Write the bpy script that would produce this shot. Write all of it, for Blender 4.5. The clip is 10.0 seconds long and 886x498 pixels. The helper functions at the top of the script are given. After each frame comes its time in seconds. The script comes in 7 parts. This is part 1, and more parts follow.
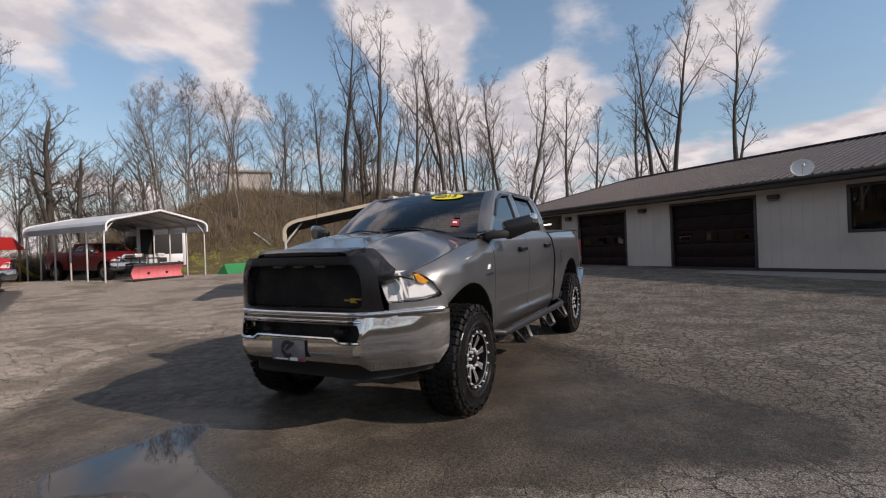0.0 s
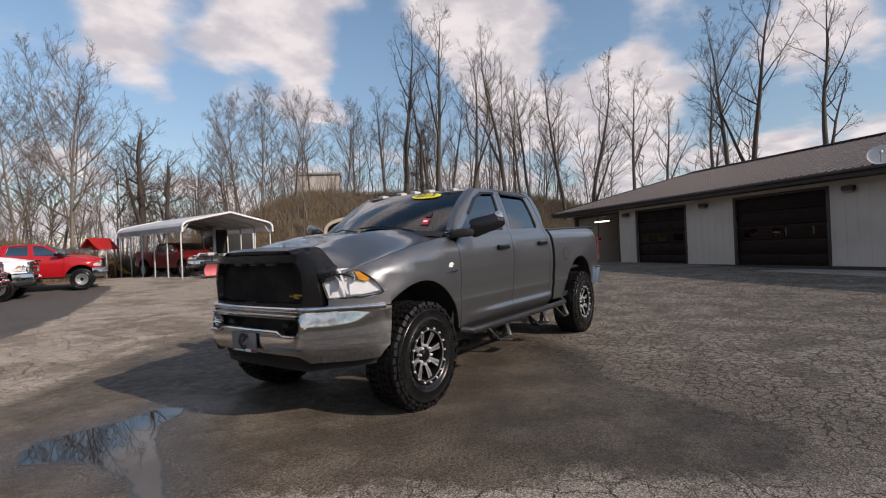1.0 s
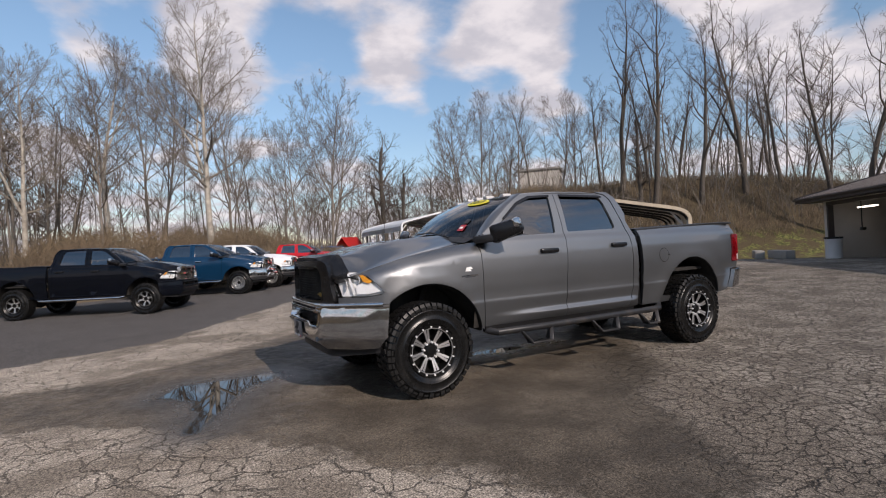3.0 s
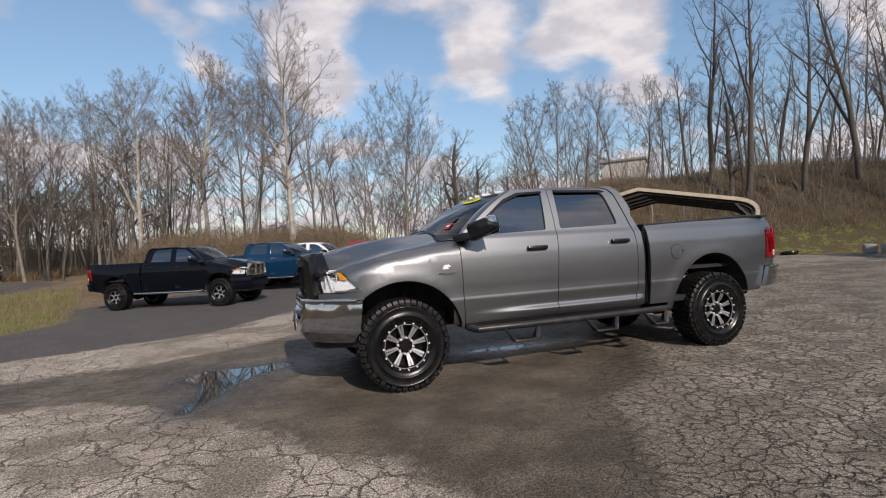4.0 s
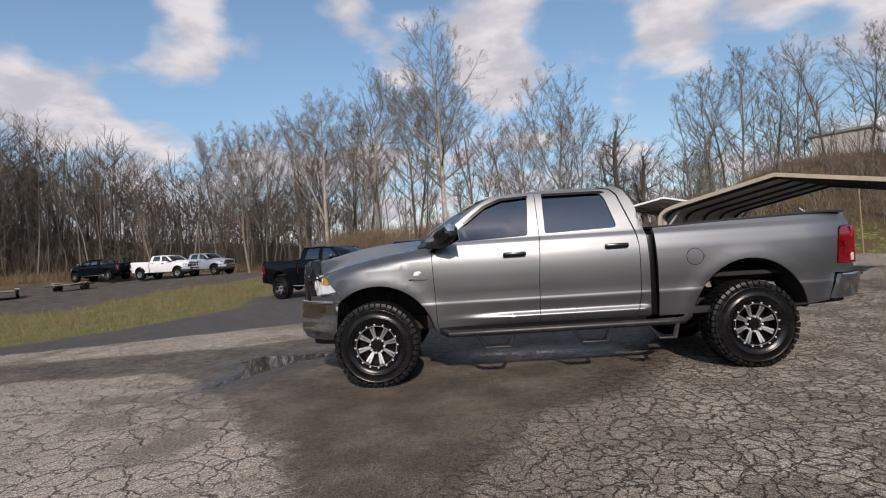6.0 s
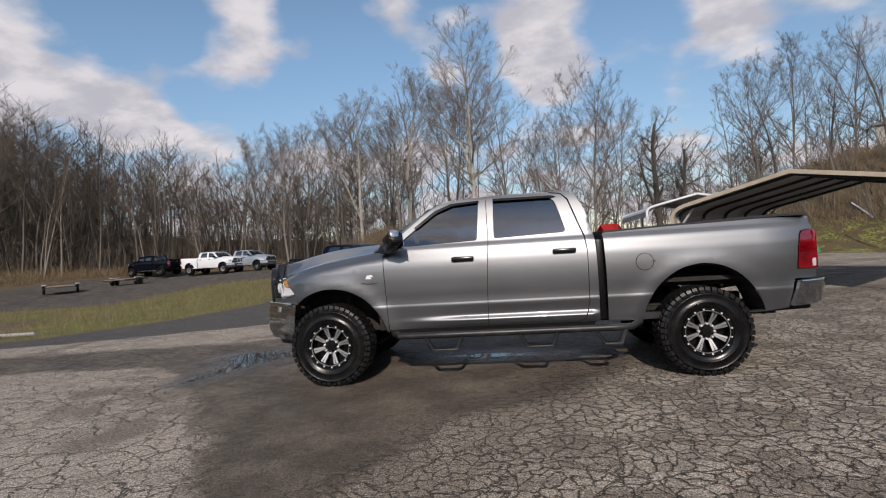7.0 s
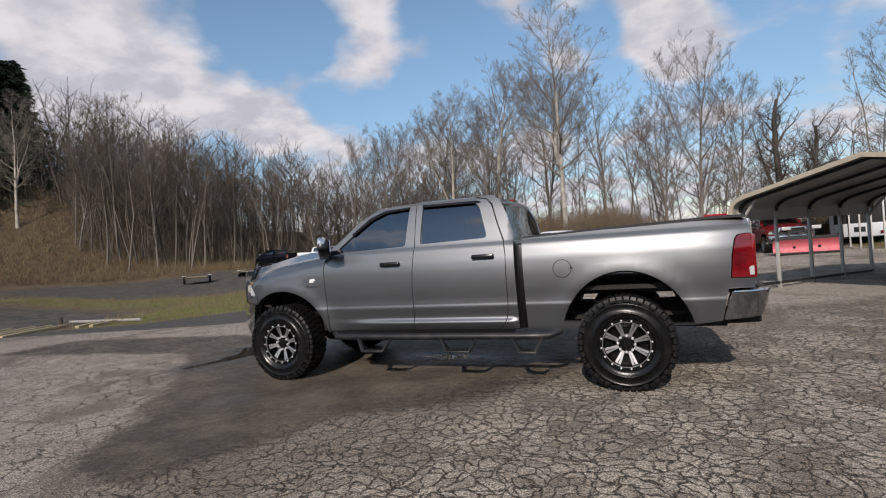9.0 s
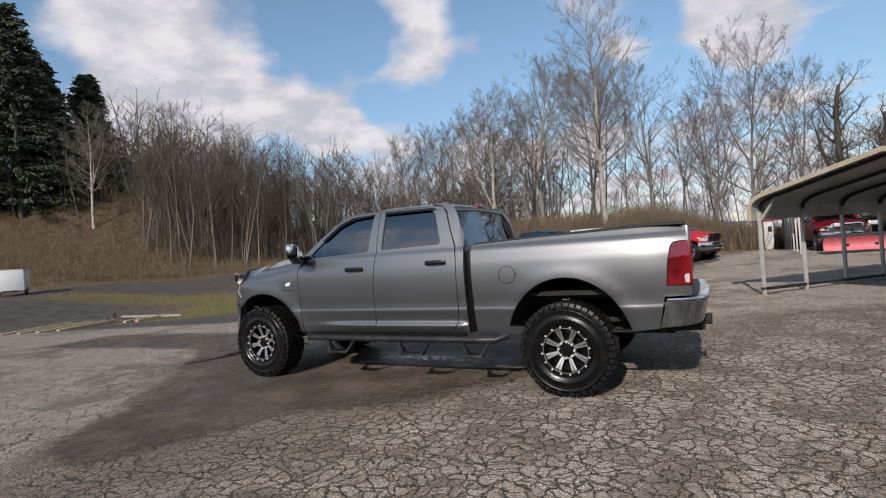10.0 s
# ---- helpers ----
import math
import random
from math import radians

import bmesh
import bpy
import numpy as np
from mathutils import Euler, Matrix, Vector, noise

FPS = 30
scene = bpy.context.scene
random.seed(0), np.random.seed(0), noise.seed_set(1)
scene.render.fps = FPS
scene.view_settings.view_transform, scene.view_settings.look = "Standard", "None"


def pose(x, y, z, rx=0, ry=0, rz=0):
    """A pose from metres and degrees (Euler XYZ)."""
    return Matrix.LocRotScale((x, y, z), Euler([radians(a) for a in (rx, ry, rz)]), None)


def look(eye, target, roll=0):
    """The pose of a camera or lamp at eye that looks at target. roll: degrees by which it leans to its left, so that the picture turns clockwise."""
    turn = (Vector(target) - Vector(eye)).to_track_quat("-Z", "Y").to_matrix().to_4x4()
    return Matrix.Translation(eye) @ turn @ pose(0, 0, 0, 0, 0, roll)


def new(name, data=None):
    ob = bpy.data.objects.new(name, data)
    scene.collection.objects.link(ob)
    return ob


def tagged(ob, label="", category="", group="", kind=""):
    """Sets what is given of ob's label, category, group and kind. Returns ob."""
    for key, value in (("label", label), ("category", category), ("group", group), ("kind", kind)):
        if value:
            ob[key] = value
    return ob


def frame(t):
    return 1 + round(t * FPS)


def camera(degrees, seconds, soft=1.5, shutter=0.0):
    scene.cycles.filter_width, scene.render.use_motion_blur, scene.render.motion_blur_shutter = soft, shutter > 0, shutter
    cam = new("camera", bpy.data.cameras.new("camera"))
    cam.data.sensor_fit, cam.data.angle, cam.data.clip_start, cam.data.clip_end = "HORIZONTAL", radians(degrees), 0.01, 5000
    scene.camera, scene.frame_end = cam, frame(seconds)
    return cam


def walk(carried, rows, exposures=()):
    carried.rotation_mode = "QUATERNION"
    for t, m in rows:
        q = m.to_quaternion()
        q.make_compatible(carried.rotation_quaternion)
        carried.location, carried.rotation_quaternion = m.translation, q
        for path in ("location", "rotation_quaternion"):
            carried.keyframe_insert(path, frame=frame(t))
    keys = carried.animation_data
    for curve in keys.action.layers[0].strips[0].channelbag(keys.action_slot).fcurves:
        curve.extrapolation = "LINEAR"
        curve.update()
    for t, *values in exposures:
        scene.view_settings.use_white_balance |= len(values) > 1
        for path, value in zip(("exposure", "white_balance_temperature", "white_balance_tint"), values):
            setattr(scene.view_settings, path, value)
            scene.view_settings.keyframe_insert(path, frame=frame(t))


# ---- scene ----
cam = camera(83.0, 10.0, 1.1)
PATH = [
    (0, (3.795, 2.394, 1.359), (1.98, 1.554, 1.341), -1.9),
    (0.5, (3.627, 2.837, 1.337), (1.876, 1.87, 1.318), -2.1),
    (1, (3.399, 3.293, 1.329), (1.724, 2.201, 1.313), -2.2),
    (1.5, (3.155, 3.711, 1.343), (1.646, 2.399, 1.33), -2.4),
    (2, (2.866, 4.146, 1.366), (1.526, 2.661, 1.355), -2.7),
    (2.5, (2.582, 4.58, 1.37), (1.416, 2.955, 1.366), -2.7),
    (4, (1.308, 5.487, 1.331), (0.619, 3.61, 1.329), -3.2),
    (4.5, (0.821, 5.691, 1.333), (0.307, 3.758, 1.337), -3.2),
    (5, (0.32, 5.878, 1.333), (-0.005, 3.905, 1.343), -3.4),
    (5.5, (-0.215, 5.995, 1.338), (-0.333, 3.999, 1.351), -3.6),
    (7, (-1.758, 6.141, 1.382), (-1.553, 4.151, 1.389), -3.6),
    (7.5, (-2.245, 6.134, 1.378), (-1.915, 4.161, 1.385), -3.7),
    (8, (-2.741, 6.055, 1.383), (-2.294, 4.105, 1.39), -3.8),
    (8.5, (-3.281, 5.986, 1.378), (-2.726, 4.065, 1.385), -3.8),
    (9, (-3.764, 5.84, 1.399), (-3.102, 3.953, 1.404), -3.9),
    (9.5, (-4.303, 5.776, 1.417), (-3.536, 3.929, 1.424), -4.0),
    (10, (-4.785, 5.623, 1.428), (-3.928, 3.816, 1.434), -4.1),
]
EXPOSURES = [(0.0, -0.14, 6950, 20), (1.0, -0.10, 6900, 20), (2.5, -0.10, 6650, 20), (4.0, -0.09, 6720, 18), (5.5, -0.15, 6600, 18), (7.0, -0.28, 6550, 17), (8.5, -0.26, 6520, 17), (10.0, -0.14, 6480, 16)]
walk(cam, [(t, look(eye, target, roll)) for t, eye, target, roll in PATH], EXPOSURES)

# ---- world, sun, exposure ----
SUN_DIR = Vector((-0.04, 0.866, 0.5)).normalized()
SUN_EL = math.asin(SUN_DIR.z)
SUN_AZ = math.atan2(SUN_DIR.x, SUN_DIR.y)
world = bpy.data.worlds.new("sky")
scene.world = world
world.use_nodes = True


def build_sky():
    nt = world.node_tree
    nt.nodes.clear()
    n, l = nt.nodes.new, nt.links.new
    out, bg = n("ShaderNodeOutputWorld"), n("ShaderNodeBackground")
    sky = n("ShaderNodeTexSky")
    sky.sky_type, sky.sun_disc = "NISHITA", False
    sky.sun_elevation, sky.sun_rotation = SUN_EL, SUN_AZ
    sky.air_density, sky.dust_density, sky.ozone_density = 1.0, 0.25, 1.6
    bg.inputs["Strength"].default_value = 0.1
    co = n("ShaderNodeTexCoord")
    sep = n("ShaderNodeSeparateXYZ")
    l(co.outputs["Generated"], sep.inputs[0])
    # flat cloud deck: direction divided by its height above the horizon
    h = n("ShaderNodeMath"); h.operation = "ADD"; h.inputs[1].default_value = 0.22
    hm = n("ShaderNodeMath"); hm.operation = "MAXIMUM"; hm.inputs[1].default_value = 0.0
    l(sep.outputs["Z"], hm.inputs[0]); l(hm.outputs[0], h.inputs[0])
    dv = n("ShaderNodeVectorMath"); dv.operation = "DIVIDE"
    cmb = n("ShaderNodeCombineXYZ")
    for i in range(3):
        l(h.outputs[0], cmb.inputs[i])
    l(co.outputs["Generated"], dv.inputs[0]); l(cmb.outputs[0], dv.inputs[1])
    flat = n("ShaderNodeVectorMath"); flat.operation = "MULTIPLY"
    flat.inputs[1].default_value = (1, 1, 0)
    l(dv.outputs[0], flat.inputs[0])
    off = n("ShaderNodeVectorMath"); off.operation = "ADD"; off.inputs[1].default_value = CLOUD_OFFSET
    l(flat.outputs[0], off.inputs[0])
    big = n("ShaderNodeTexNoise"); big.inputs["Scale"].default_value = 1.9
    big.inputs["Detail"].default_value, big.inputs["Roughness"].default_value = 9.0, 0.52
    l(off.outputs[0], big.inputs["Vector"])
    acc = big.outputs["Fac"]
    # cloud banks and clear gaps seen over the trees
    for d, width, gain in CLOUD_BANKS:
        dot = n("ShaderNodeVectorMath"); dot.operation = "DOT_PRODUCT"
        dot.inputs[1].default_value = Vector(d).normalized()
        l(co.outputs["Generated"], dot.inputs[0])
        mr = n("ShaderNodeMapRange"); mr.interpolation_type = "SMOOTHSTEP"
        mr.inputs["From Min"].default_value, mr.inputs["From Max"].default_value = math.cos(radians(width)), 1.0
        mr.inputs["To Min"].default_value, mr.inputs["To Max"].default_value = 0.0, gain
        l(dot.outputs["Value"], mr.inputs["Value"])
        ad = n("ShaderNodeMath"); ad.operation = "ADD"
        l(acc, ad.inputs[0]); l(mr.outputs[0], ad.inputs[1])
        acc = ad.outputs[0]
    haze = n("ShaderNodeMapRange"); haze.interpolation_type = "SMOOTHSTEP"
    haze.inputs["From Min"].default_value, haze.inputs["From Max"].default_value = 0.05, 0.22
    haze.inputs["To Min"].default_value, haze.inputs["To Max"].default_value = LOW_CLOUD, 0.0
    l(sep.outputs["Z"], haze.inputs["Value"])
    lad = n("ShaderNodeMath"); lad.operation = "ADD"
    l(acc, lad.inputs[0]); l(haze.outputs[0], lad.inputs[1])
    acc = lad.outputs[0]
    ramp = n("ShaderNodeMapRange"); ramp.interpolation_type = "SMOOTHSTEP"
    ramp.inputs["From Min"].default_value, ramp.inputs["From Max"].default_value = 0.46, 0.63
    l(acc, ramp.inputs["Value"])
    # billows: brighter and greyer parts at a smaller scale
    bil = n("ShaderNodeTexNoise"); bil.inputs["Scale"].default_value = 5.5
    bil.inputs["Detail"].default_value, bil.inputs["Roughness"].default_value = 7.0, 0.55
    l(off.outputs[0], bil.inputs["Vector"])
    body = n("ShaderNodeMapRange"); body.interpolation_type = "SMOOTHSTEP"
    body.inputs["From Min"].default_value, body.inputs["From Max"].default_value = 0.36, 0.66
    l(bil.outputs["Fac"], body.inputs["Value"])
    ccol = n("ShaderNodeMix"); ccol.data_type = "RGBA"
    ccol.inputs["A"].default_value, ccol.inputs["B"].default_value = (5.9, 6.1, 6.6, 1), (8.6, 8.6, 8.7, 1)
    l(body.outputs[0], ccol.inputs["Factor"])
    mix = n("ShaderNodeMix"); mix.data_type = "RGBA"
    sat = n("ShaderNodeHueSaturation"); sat.inputs["Hue"].default_value = 0.488; sat.inputs["Saturation"].default_value = 1.02; sat.inputs["Value"].default_value = SKY_GAIN
    l(sky.outputs[0], sat.inputs["Color"])
    # deeper blue towards the tree line
    low = n("ShaderNodeMapRange"); low.interpolation_type = "SMOOTHSTEP"
    low.inputs["From Min"].default_value, low.inputs["From Max"].default_value = 0.02, 0.42
    low.inputs["To Min"].default_value, low.inputs["To Max"].default_value = 0.72, 1.0
    l(sep.outputs["Z"], low.inputs["Value"])
    deep = n("ShaderNodeVectorMath"); deep.operation = "SCALE"
    l(sat.outputs[0], deep.inputs[0]); l(low.outputs[0], deep.inputs["Scale"])
    l(ramp.outputs[0], mix.inputs["Factor"]); l(deep.outputs[0], mix.inputs["A"]); l(ccol.outputs["Result"], mix.inputs["B"])
    l(mix.outputs["Result"], bg.inputs["Color"]); l(bg.outputs[0], out.inputs["Surface"])


CLOUD_OFFSET = (3.1, 7.4, 0.0)
SKY_GAIN = 1.6
LOW_CLOUD = 0.08
CLOUDS = [
    ((0.76, -0.53, 0.38), 9, 0.17),
    ((0.69, -0.63, 0.35), 9, 0.17),
    ((0.62, -0.72, 0.32), 9, 0.17),
    ((0.53, -0.8, 0.28), 9, 0.17),
    ((0.81, -0.48, 0.33), 9, 0.17),
    ((0.46, -0.78, 0.42), 9, 0.17),
    ((0.38, -0.85, 0.37), 9, 0.17),
    ((-0.02, -0.94, 0.35), 9, 0.17),
    ((0.14, -0.91, 0.38), 9, 0.17),
    ((-0.15, -0.91, 0.38), 9, 0.17),
    ((-0.34, -0.86, 0.38), 9, 0.17),
    ((-0.47, -0.81, 0.34), 9, 0.17),
    ((-0.59, -0.73, 0.34), 9, 0.17),
    ((-0.61, -0.68, 0.41), 9, 0.17),
    ((-0.89, -0.34, 0.3), 9, 0.17),
    ((-0.94, -0.25, 0.22), 9, 0.17),
    ((-0.8, -0.45, 0.41), 9, 0.17),
    ((-0.93, -0.17, 0.33), 9, 0.17),
    ((-0.93, 0.1, 0.35), 9, 0.17),
    ((-0.95, 0.23, 0.19), 9, 0.17),
]
CLEAR_GAPS = [
    ((0.83, -0.41, 0.37), 8, -0.19),
    ((0.65, -0.64, 0.42), 8, -0.19),
    ((0.57, -0.73, 0.39), 8, -0.19),
    ((0.5, -0.79, 0.35), 8, -0.19),
    ((0.43, -0.85, 0.32), 8, -0.19),
    ((0.28, -0.88, 0.39), 8, -0.19),
    ((0.03, -0.95, 0.3), 8, -0.19),
    ((0.22, -0.92, 0.31), 8, -0.19),
    ((0.01, -0.9, 0.44), 8, -0.19),
    ((-0.25, -0.91, 0.33), 8, -0.19),
    ((-0.44, -0.86, 0.25), 8, -0.19),
    ((-0.56, -0.79, 0.25), 8, -0.19),
    ((-0.7, -0.6, 0.38), 8, -0.19),
    ((-0.78, -0.57, 0.27), 8, -0.19),
    ((-0.88, -0.28, 0.38), 8, -0.19),
    ((-0.93, -0.06, 0.35), 8, -0.19),
    ((-0.95, 0.17, 0.27), 8, -0.19),
    ((-0.92, 0.25, 0.29), 8, -0.19),
]
CLOUD_BANKS = CLOUDS + CLEAR_GAPS
build_sky()
sun = new("sun", bpy.data.lights.new("sun", "SUN"))
sun.data.energy, sun.data.angle, sun.data.color = 4.2, radians(0.6), (1.0, 0.92, 0.80)
sun.matrix_world = look(SUN_DIR * 60, (0, 0, 0))


# ---- helpers of this scene ----
def smooth(a, b, v):
    t = min(1.0, max(0.0, (v - a) / (b - a)))
    return t * t * (3 - 2 * t)


def height(x, y):
    """Height of the ground: a level yard, banks behind it and a wooded hill."""
    r = math.hypot(x, y + 1)
    z = 0.006 * min(50.0, max(0.0, r - 8.0)) + 0.010 * min(12.0, max(0.0, -x - 6.0)) + 0.02 * min(14.0, max(0.0, -y - 22.0)) * smooth(6, 16, x)
    z -= 0.28 * math.exp(-((x - 15.5) ** 2 + (y + 6.5) ** 2) / 34.0)
    # bank behind the carports and the garage
    d = (x + 25.0) * -0.669 + (y + 12.0) * -0.743
    s = (x + 25.0) * 0.743 + (y + 12.0) * -0.669
    z += 5.2 * smooth(0.0, 11.0, d) * (1 - smooth(10.0, 24.0, s)) * smooth(-26, -2, s + 4)
    z += 2.0 * smooth(0, 9, -(x * 0.785 - y * 0.62) - 27.5) * smooth(-4.0, -12.0, s)
    # low brushy bank behind the parked row
    b = -(y + 21.5) + 0.25 * (x + 2)
    z += 1.9 * smooth(0, 8, b) * smooth(-9, -3, x) * (1 - smooth(4, 14, x))
    # rising ground across the road behind
    z += 8.0 * smooth(38, 80, y)
    # wooded hill, high at one end and low towards the parked row
    e = (x - 50.0) * 0.649 + (y + 20.0) * -0.763
    q = (x - 50.0) * -0.763 + (y + 20.0) * -0.649
    rise = 1.0 - 0.62 * smooth(2.0, 26.0, q) - 0.08 * smooth(28.0, 45.0, q)
    z += (0.53 * min(e, 26.0) + 0.16 * max(0.0, min(e, 75.0) - 26.0) if e > 0 else 0.0) * smooth(16, 60, x) * rise
    z += 0.10 * noise.noise(Vector((x * 0.09, y * 0.09, 0.3))) * smooth(14, 30, r) * 6
    return z


def nodes_of(m):
    return m.node_tree.nodes, m.node_tree.links


def mat(name, col, rough=0.6, metal=0.0, var=0.12, scale=6.0, fine=60.0, bump=0.0, coat=0.0, spec=0.5, dirt=None, dirt_amt=0.0, each=0.0, island=0.0):
    """A surface with colour and gloss that vary at two scales, fine relief and, if given, dirt in patches."""
    m = bpy.data.materials.new(name)
    m.use_nodes = True
    nd, lk = nodes_of(m)
    b = nd["Principled BSDF"]
    b.inputs["Metallic"].default_value = metal
    b.inputs["Specular IOR Level"].default_value = spec
    if coat:
        b.inputs["Coat Weight"].default_value, b.inputs["Coat Roughness"].default_value = coat, 0.03
    tc = nd.new("ShaderNodeTexCoord")
    n1, n2 = nd.new("ShaderNodeTexNoise"), nd.new("ShaderNodeTexNoise")
    n1.inputs["Scale"].default_value, n1.inputs["Detail"].default_value = scale, 4
    n2.inputs["Scale"].default_value, n2.inputs["Detail"].default_value = fine, 3
    for q in (n1, n2):
        lk.new(tc.outputs["Object"], q.inputs["Vector"])
    a = nd.new("ShaderNodeMath"); a.operation = "MULTIPLY_ADD"; a.inputs[1].default_value = 0.6
    s = nd.new("ShaderNodeMath"); s.operation = "MULTIPLY"; s.inputs[1].default_value = 0.4
    lk.new(n2.outputs["Fac"], s.inputs[0]); lk.new(n1.outputs["Fac"], a.inputs[0]); lk.new(s.outputs[0], a.inputs[2])
    mr = nd.new("ShaderNodeMapRange")
    mr.inputs["From Min"].default_value, mr.inputs["From Max"].default_value = 0.3, 0.7
    mr.inputs["To Min"].default_value, mr.inputs["To Max"].default_value = 1 - var, 1 + var
    lk.new(a.outputs[0], mr.inputs["Value"])
    val = mr.outputs[0]
    if each:
        oi = nd.new("ShaderNodeObjectInfo")
        er = nd.new("ShaderNodeMapRange")
        er.inputs["To Min"].default_value, er.inputs["To Max"].default_value = 1 - each, 1 + each
        lk.new(oi.outputs["Random"], er.inputs["Value"])
        em = nd.new("ShaderNodeMath"); em.operation = "MULTIPLY"
        lk.new(val, em.inputs[0]); lk.new(er.outputs[0], em.inputs[1])
        val = em.outputs[0]
    if island:
        gi = nd.new("ShaderNodeNewGeometry")
        ir = nd.new("ShaderNodeMapRange")
        ir.inputs["To Min"].default_value, ir.inputs["To Max"].default_value = 1 - island, 1 + island
        lk.new(gi.outputs["Random Per Island"], ir.inputs["Value"])
        im = nd.new("ShaderNodeMath"); im.operation = "MULTIPLY"
        lk.new(val, im.inputs[0]); lk.new(ir.outputs[0], im.inputs[1])
        val = im.outputs[0]
    vm = nd.new("ShaderNodeVectorMath"); vm.operation = "SCALE"
    vm.inputs[0].default_value = col
    lk.new(val, vm.inputs["Scale"])
    last = vm.outputs[0]
    if dirt:
        nz = nd.new("ShaderNodeTexNoise"); nz.inputs["Scale"].default_value, nz.inputs["Detail"].default_value = scale * 0.7, 6
        lk.new(tc.outputs["Object"], nz.inputs["Vector"])
        dm = nd.new("ShaderNodeMapRange")
        dm.inputs["From Min"].default_value, dm.inputs["From Max"].default_value, dm.inputs["To Max"].default_value = 0.5, 0.72, dirt_amt
        lk.new(nz.outputs["Fac"], dm.inputs["Value"])
        mx = nd.new("ShaderNodeMix"); mx.data_type = "RGBA"
        mx.inputs["B"].default_value = (*dirt, 1)
        lk.new(dm.outputs[0], mx.inputs["Factor"]); lk.new(last, mx.inputs["A"])
        last = mx.outputs["Result"]
    lk.new(last, b.inputs["Base Color"])
    rr = nd.new("ShaderNodeMapRange")
    rr.inputs["From Min"].default_value, rr.inputs["From Max"].default_value = 0.3, 0.7
    rr.inputs["To Min"].default_value, rr.inputs["To Max"].default_value = max(0.01, rough * (1 - var)), min(1, rough * (1 + var))
    lk.new(a.outputs[0], rr.inputs["Value"]); lk.new(rr.outputs[0], b.inputs["Roughness"])
    if bump:
        bp = nd.new("ShaderNodeBump"); bp.inputs["Strength"].default_value, bp.inputs["Distance"].default_value = 1.0, bump
        lk.new(n2.outputs["Fac"], bp.inputs["Height"]); lk.new(bp.outputs[0], b.inputs["Normal"])
    return m


def glass(name, tint, gloss=1.0, ior=1.5):
    """Thin pane: tinted see-through with mirror gloss that grows towards grazing angles."""
    m = bpy.data.materials.new(name)
    m.use_nodes = True
    nd, lk = nodes_of(m)
    nd.clear()
    out, mx = nd.new("ShaderNodeOutputMaterial"), nd.new("ShaderNodeMixShader")
    tr, gl, lw = nd.new("ShaderNodeBsdfTransparent"), nd.new("ShaderNodeBsdfGlossy"), nd.new("ShaderNodeLayerWeight")
    tr.inputs["Color"].default_value = (*tint, 1)
    gl.inputs["Roughness"].default_value = 0.015
    gl.inputs["Color"].default_value = (gloss, gloss, gloss, 1)
    f0 = ((ior - 1) / (ior + 1)) ** 2
    lw.inputs["Blend"].default_value = 0.5
    pw = nd.new("ShaderNodeMath"); pw.operation = "POWER"; pw.inputs[1].default_value = 5.0
    ma = nd.new("ShaderNodeMath"); ma.operation = "MULTIPLY_ADD"; ma.inputs[1].default_value, ma.inputs[2].default_value = 1 - f0, f0
    lk.new(lw.outputs["Facing"], pw.inputs[0]); lk.new(pw.outputs[0], ma.inputs[0])
    lk.new(ma.outputs[0], mx.inputs[0]); lk.new(tr.outputs[0], mx.inputs[1]); lk.new(gl.outputs[0], mx.inputs[2])
    lk.new(mx.outputs[0], out.inputs["Surface"])
    return m


def finish(name, bm, material, parent=None, label="", sharp=38.0, normals=None):
    """Links a bmesh as one mesh object; edges sharper than the given angle stay crisp."""
    lim = radians(sharp)
    bm.normal_update()
    for f in bm.faces:
        f.smooth = True
    for e in bm.edges:
        if len(e.link_faces) == 2 and e.calc_face_angle(9.0) > lim:
            e.smooth = False
    me = bpy.data.meshes.new(name)
    bm.to_mesh(me)
    bm.free()
    for q in (material if isinstance(material, (list, tuple)) else [material]):
        me.materials.append(q)
    if normals is not None:
        me.normals_split_custom_set(normals)
    ob = new(name, me)
    if parent is not None:
        ob.parent = parent
    if label:
        ob["label"] = label
    return ob


def part(name, bm, material, parent, label="", sharp=38.0):
    return finish(name, bm, material, parent, label, sharp)


def thing(name, m, label, category, group="", kind=""):
    ob = new(name)
    ob.matrix_world = m
    ob.empty_display_size = 0.2
    return tagged(ob, label, category, group, kind)


def box(bm, x0, x1, y0, y1, z0, z1, bev=0.0, m=None):
    """A box, its edges rounded by bev, added to bm."""
    vs = [bm.verts.new((x, y, z)) for x in (x0, x1) for y in (y0, y1) for z in (z0, z1)]
    fs = [bm.faces.new([vs[i] for i in q]) for q in ((0, 1, 3, 2), (4, 6, 7, 5), (0, 4, 5, 1), (2, 3, 7, 6), (0, 2, 6, 4), (1, 5, 7, 3))]
    if bev:
        es = list({e for f in fs for e in f.edges})
        r = bmesh.ops.bevel(bm, geom=es, offset=bev, segments=2, profile=0.5, affect="EDGES", clamp_overlap=True)
        vs = list({v for f in r["faces"] for v in f.verts} | {v for v in vs if v.is_valid})
    if m is not None:
        for v in vs:
            v.co = m @ v.co
    return vs


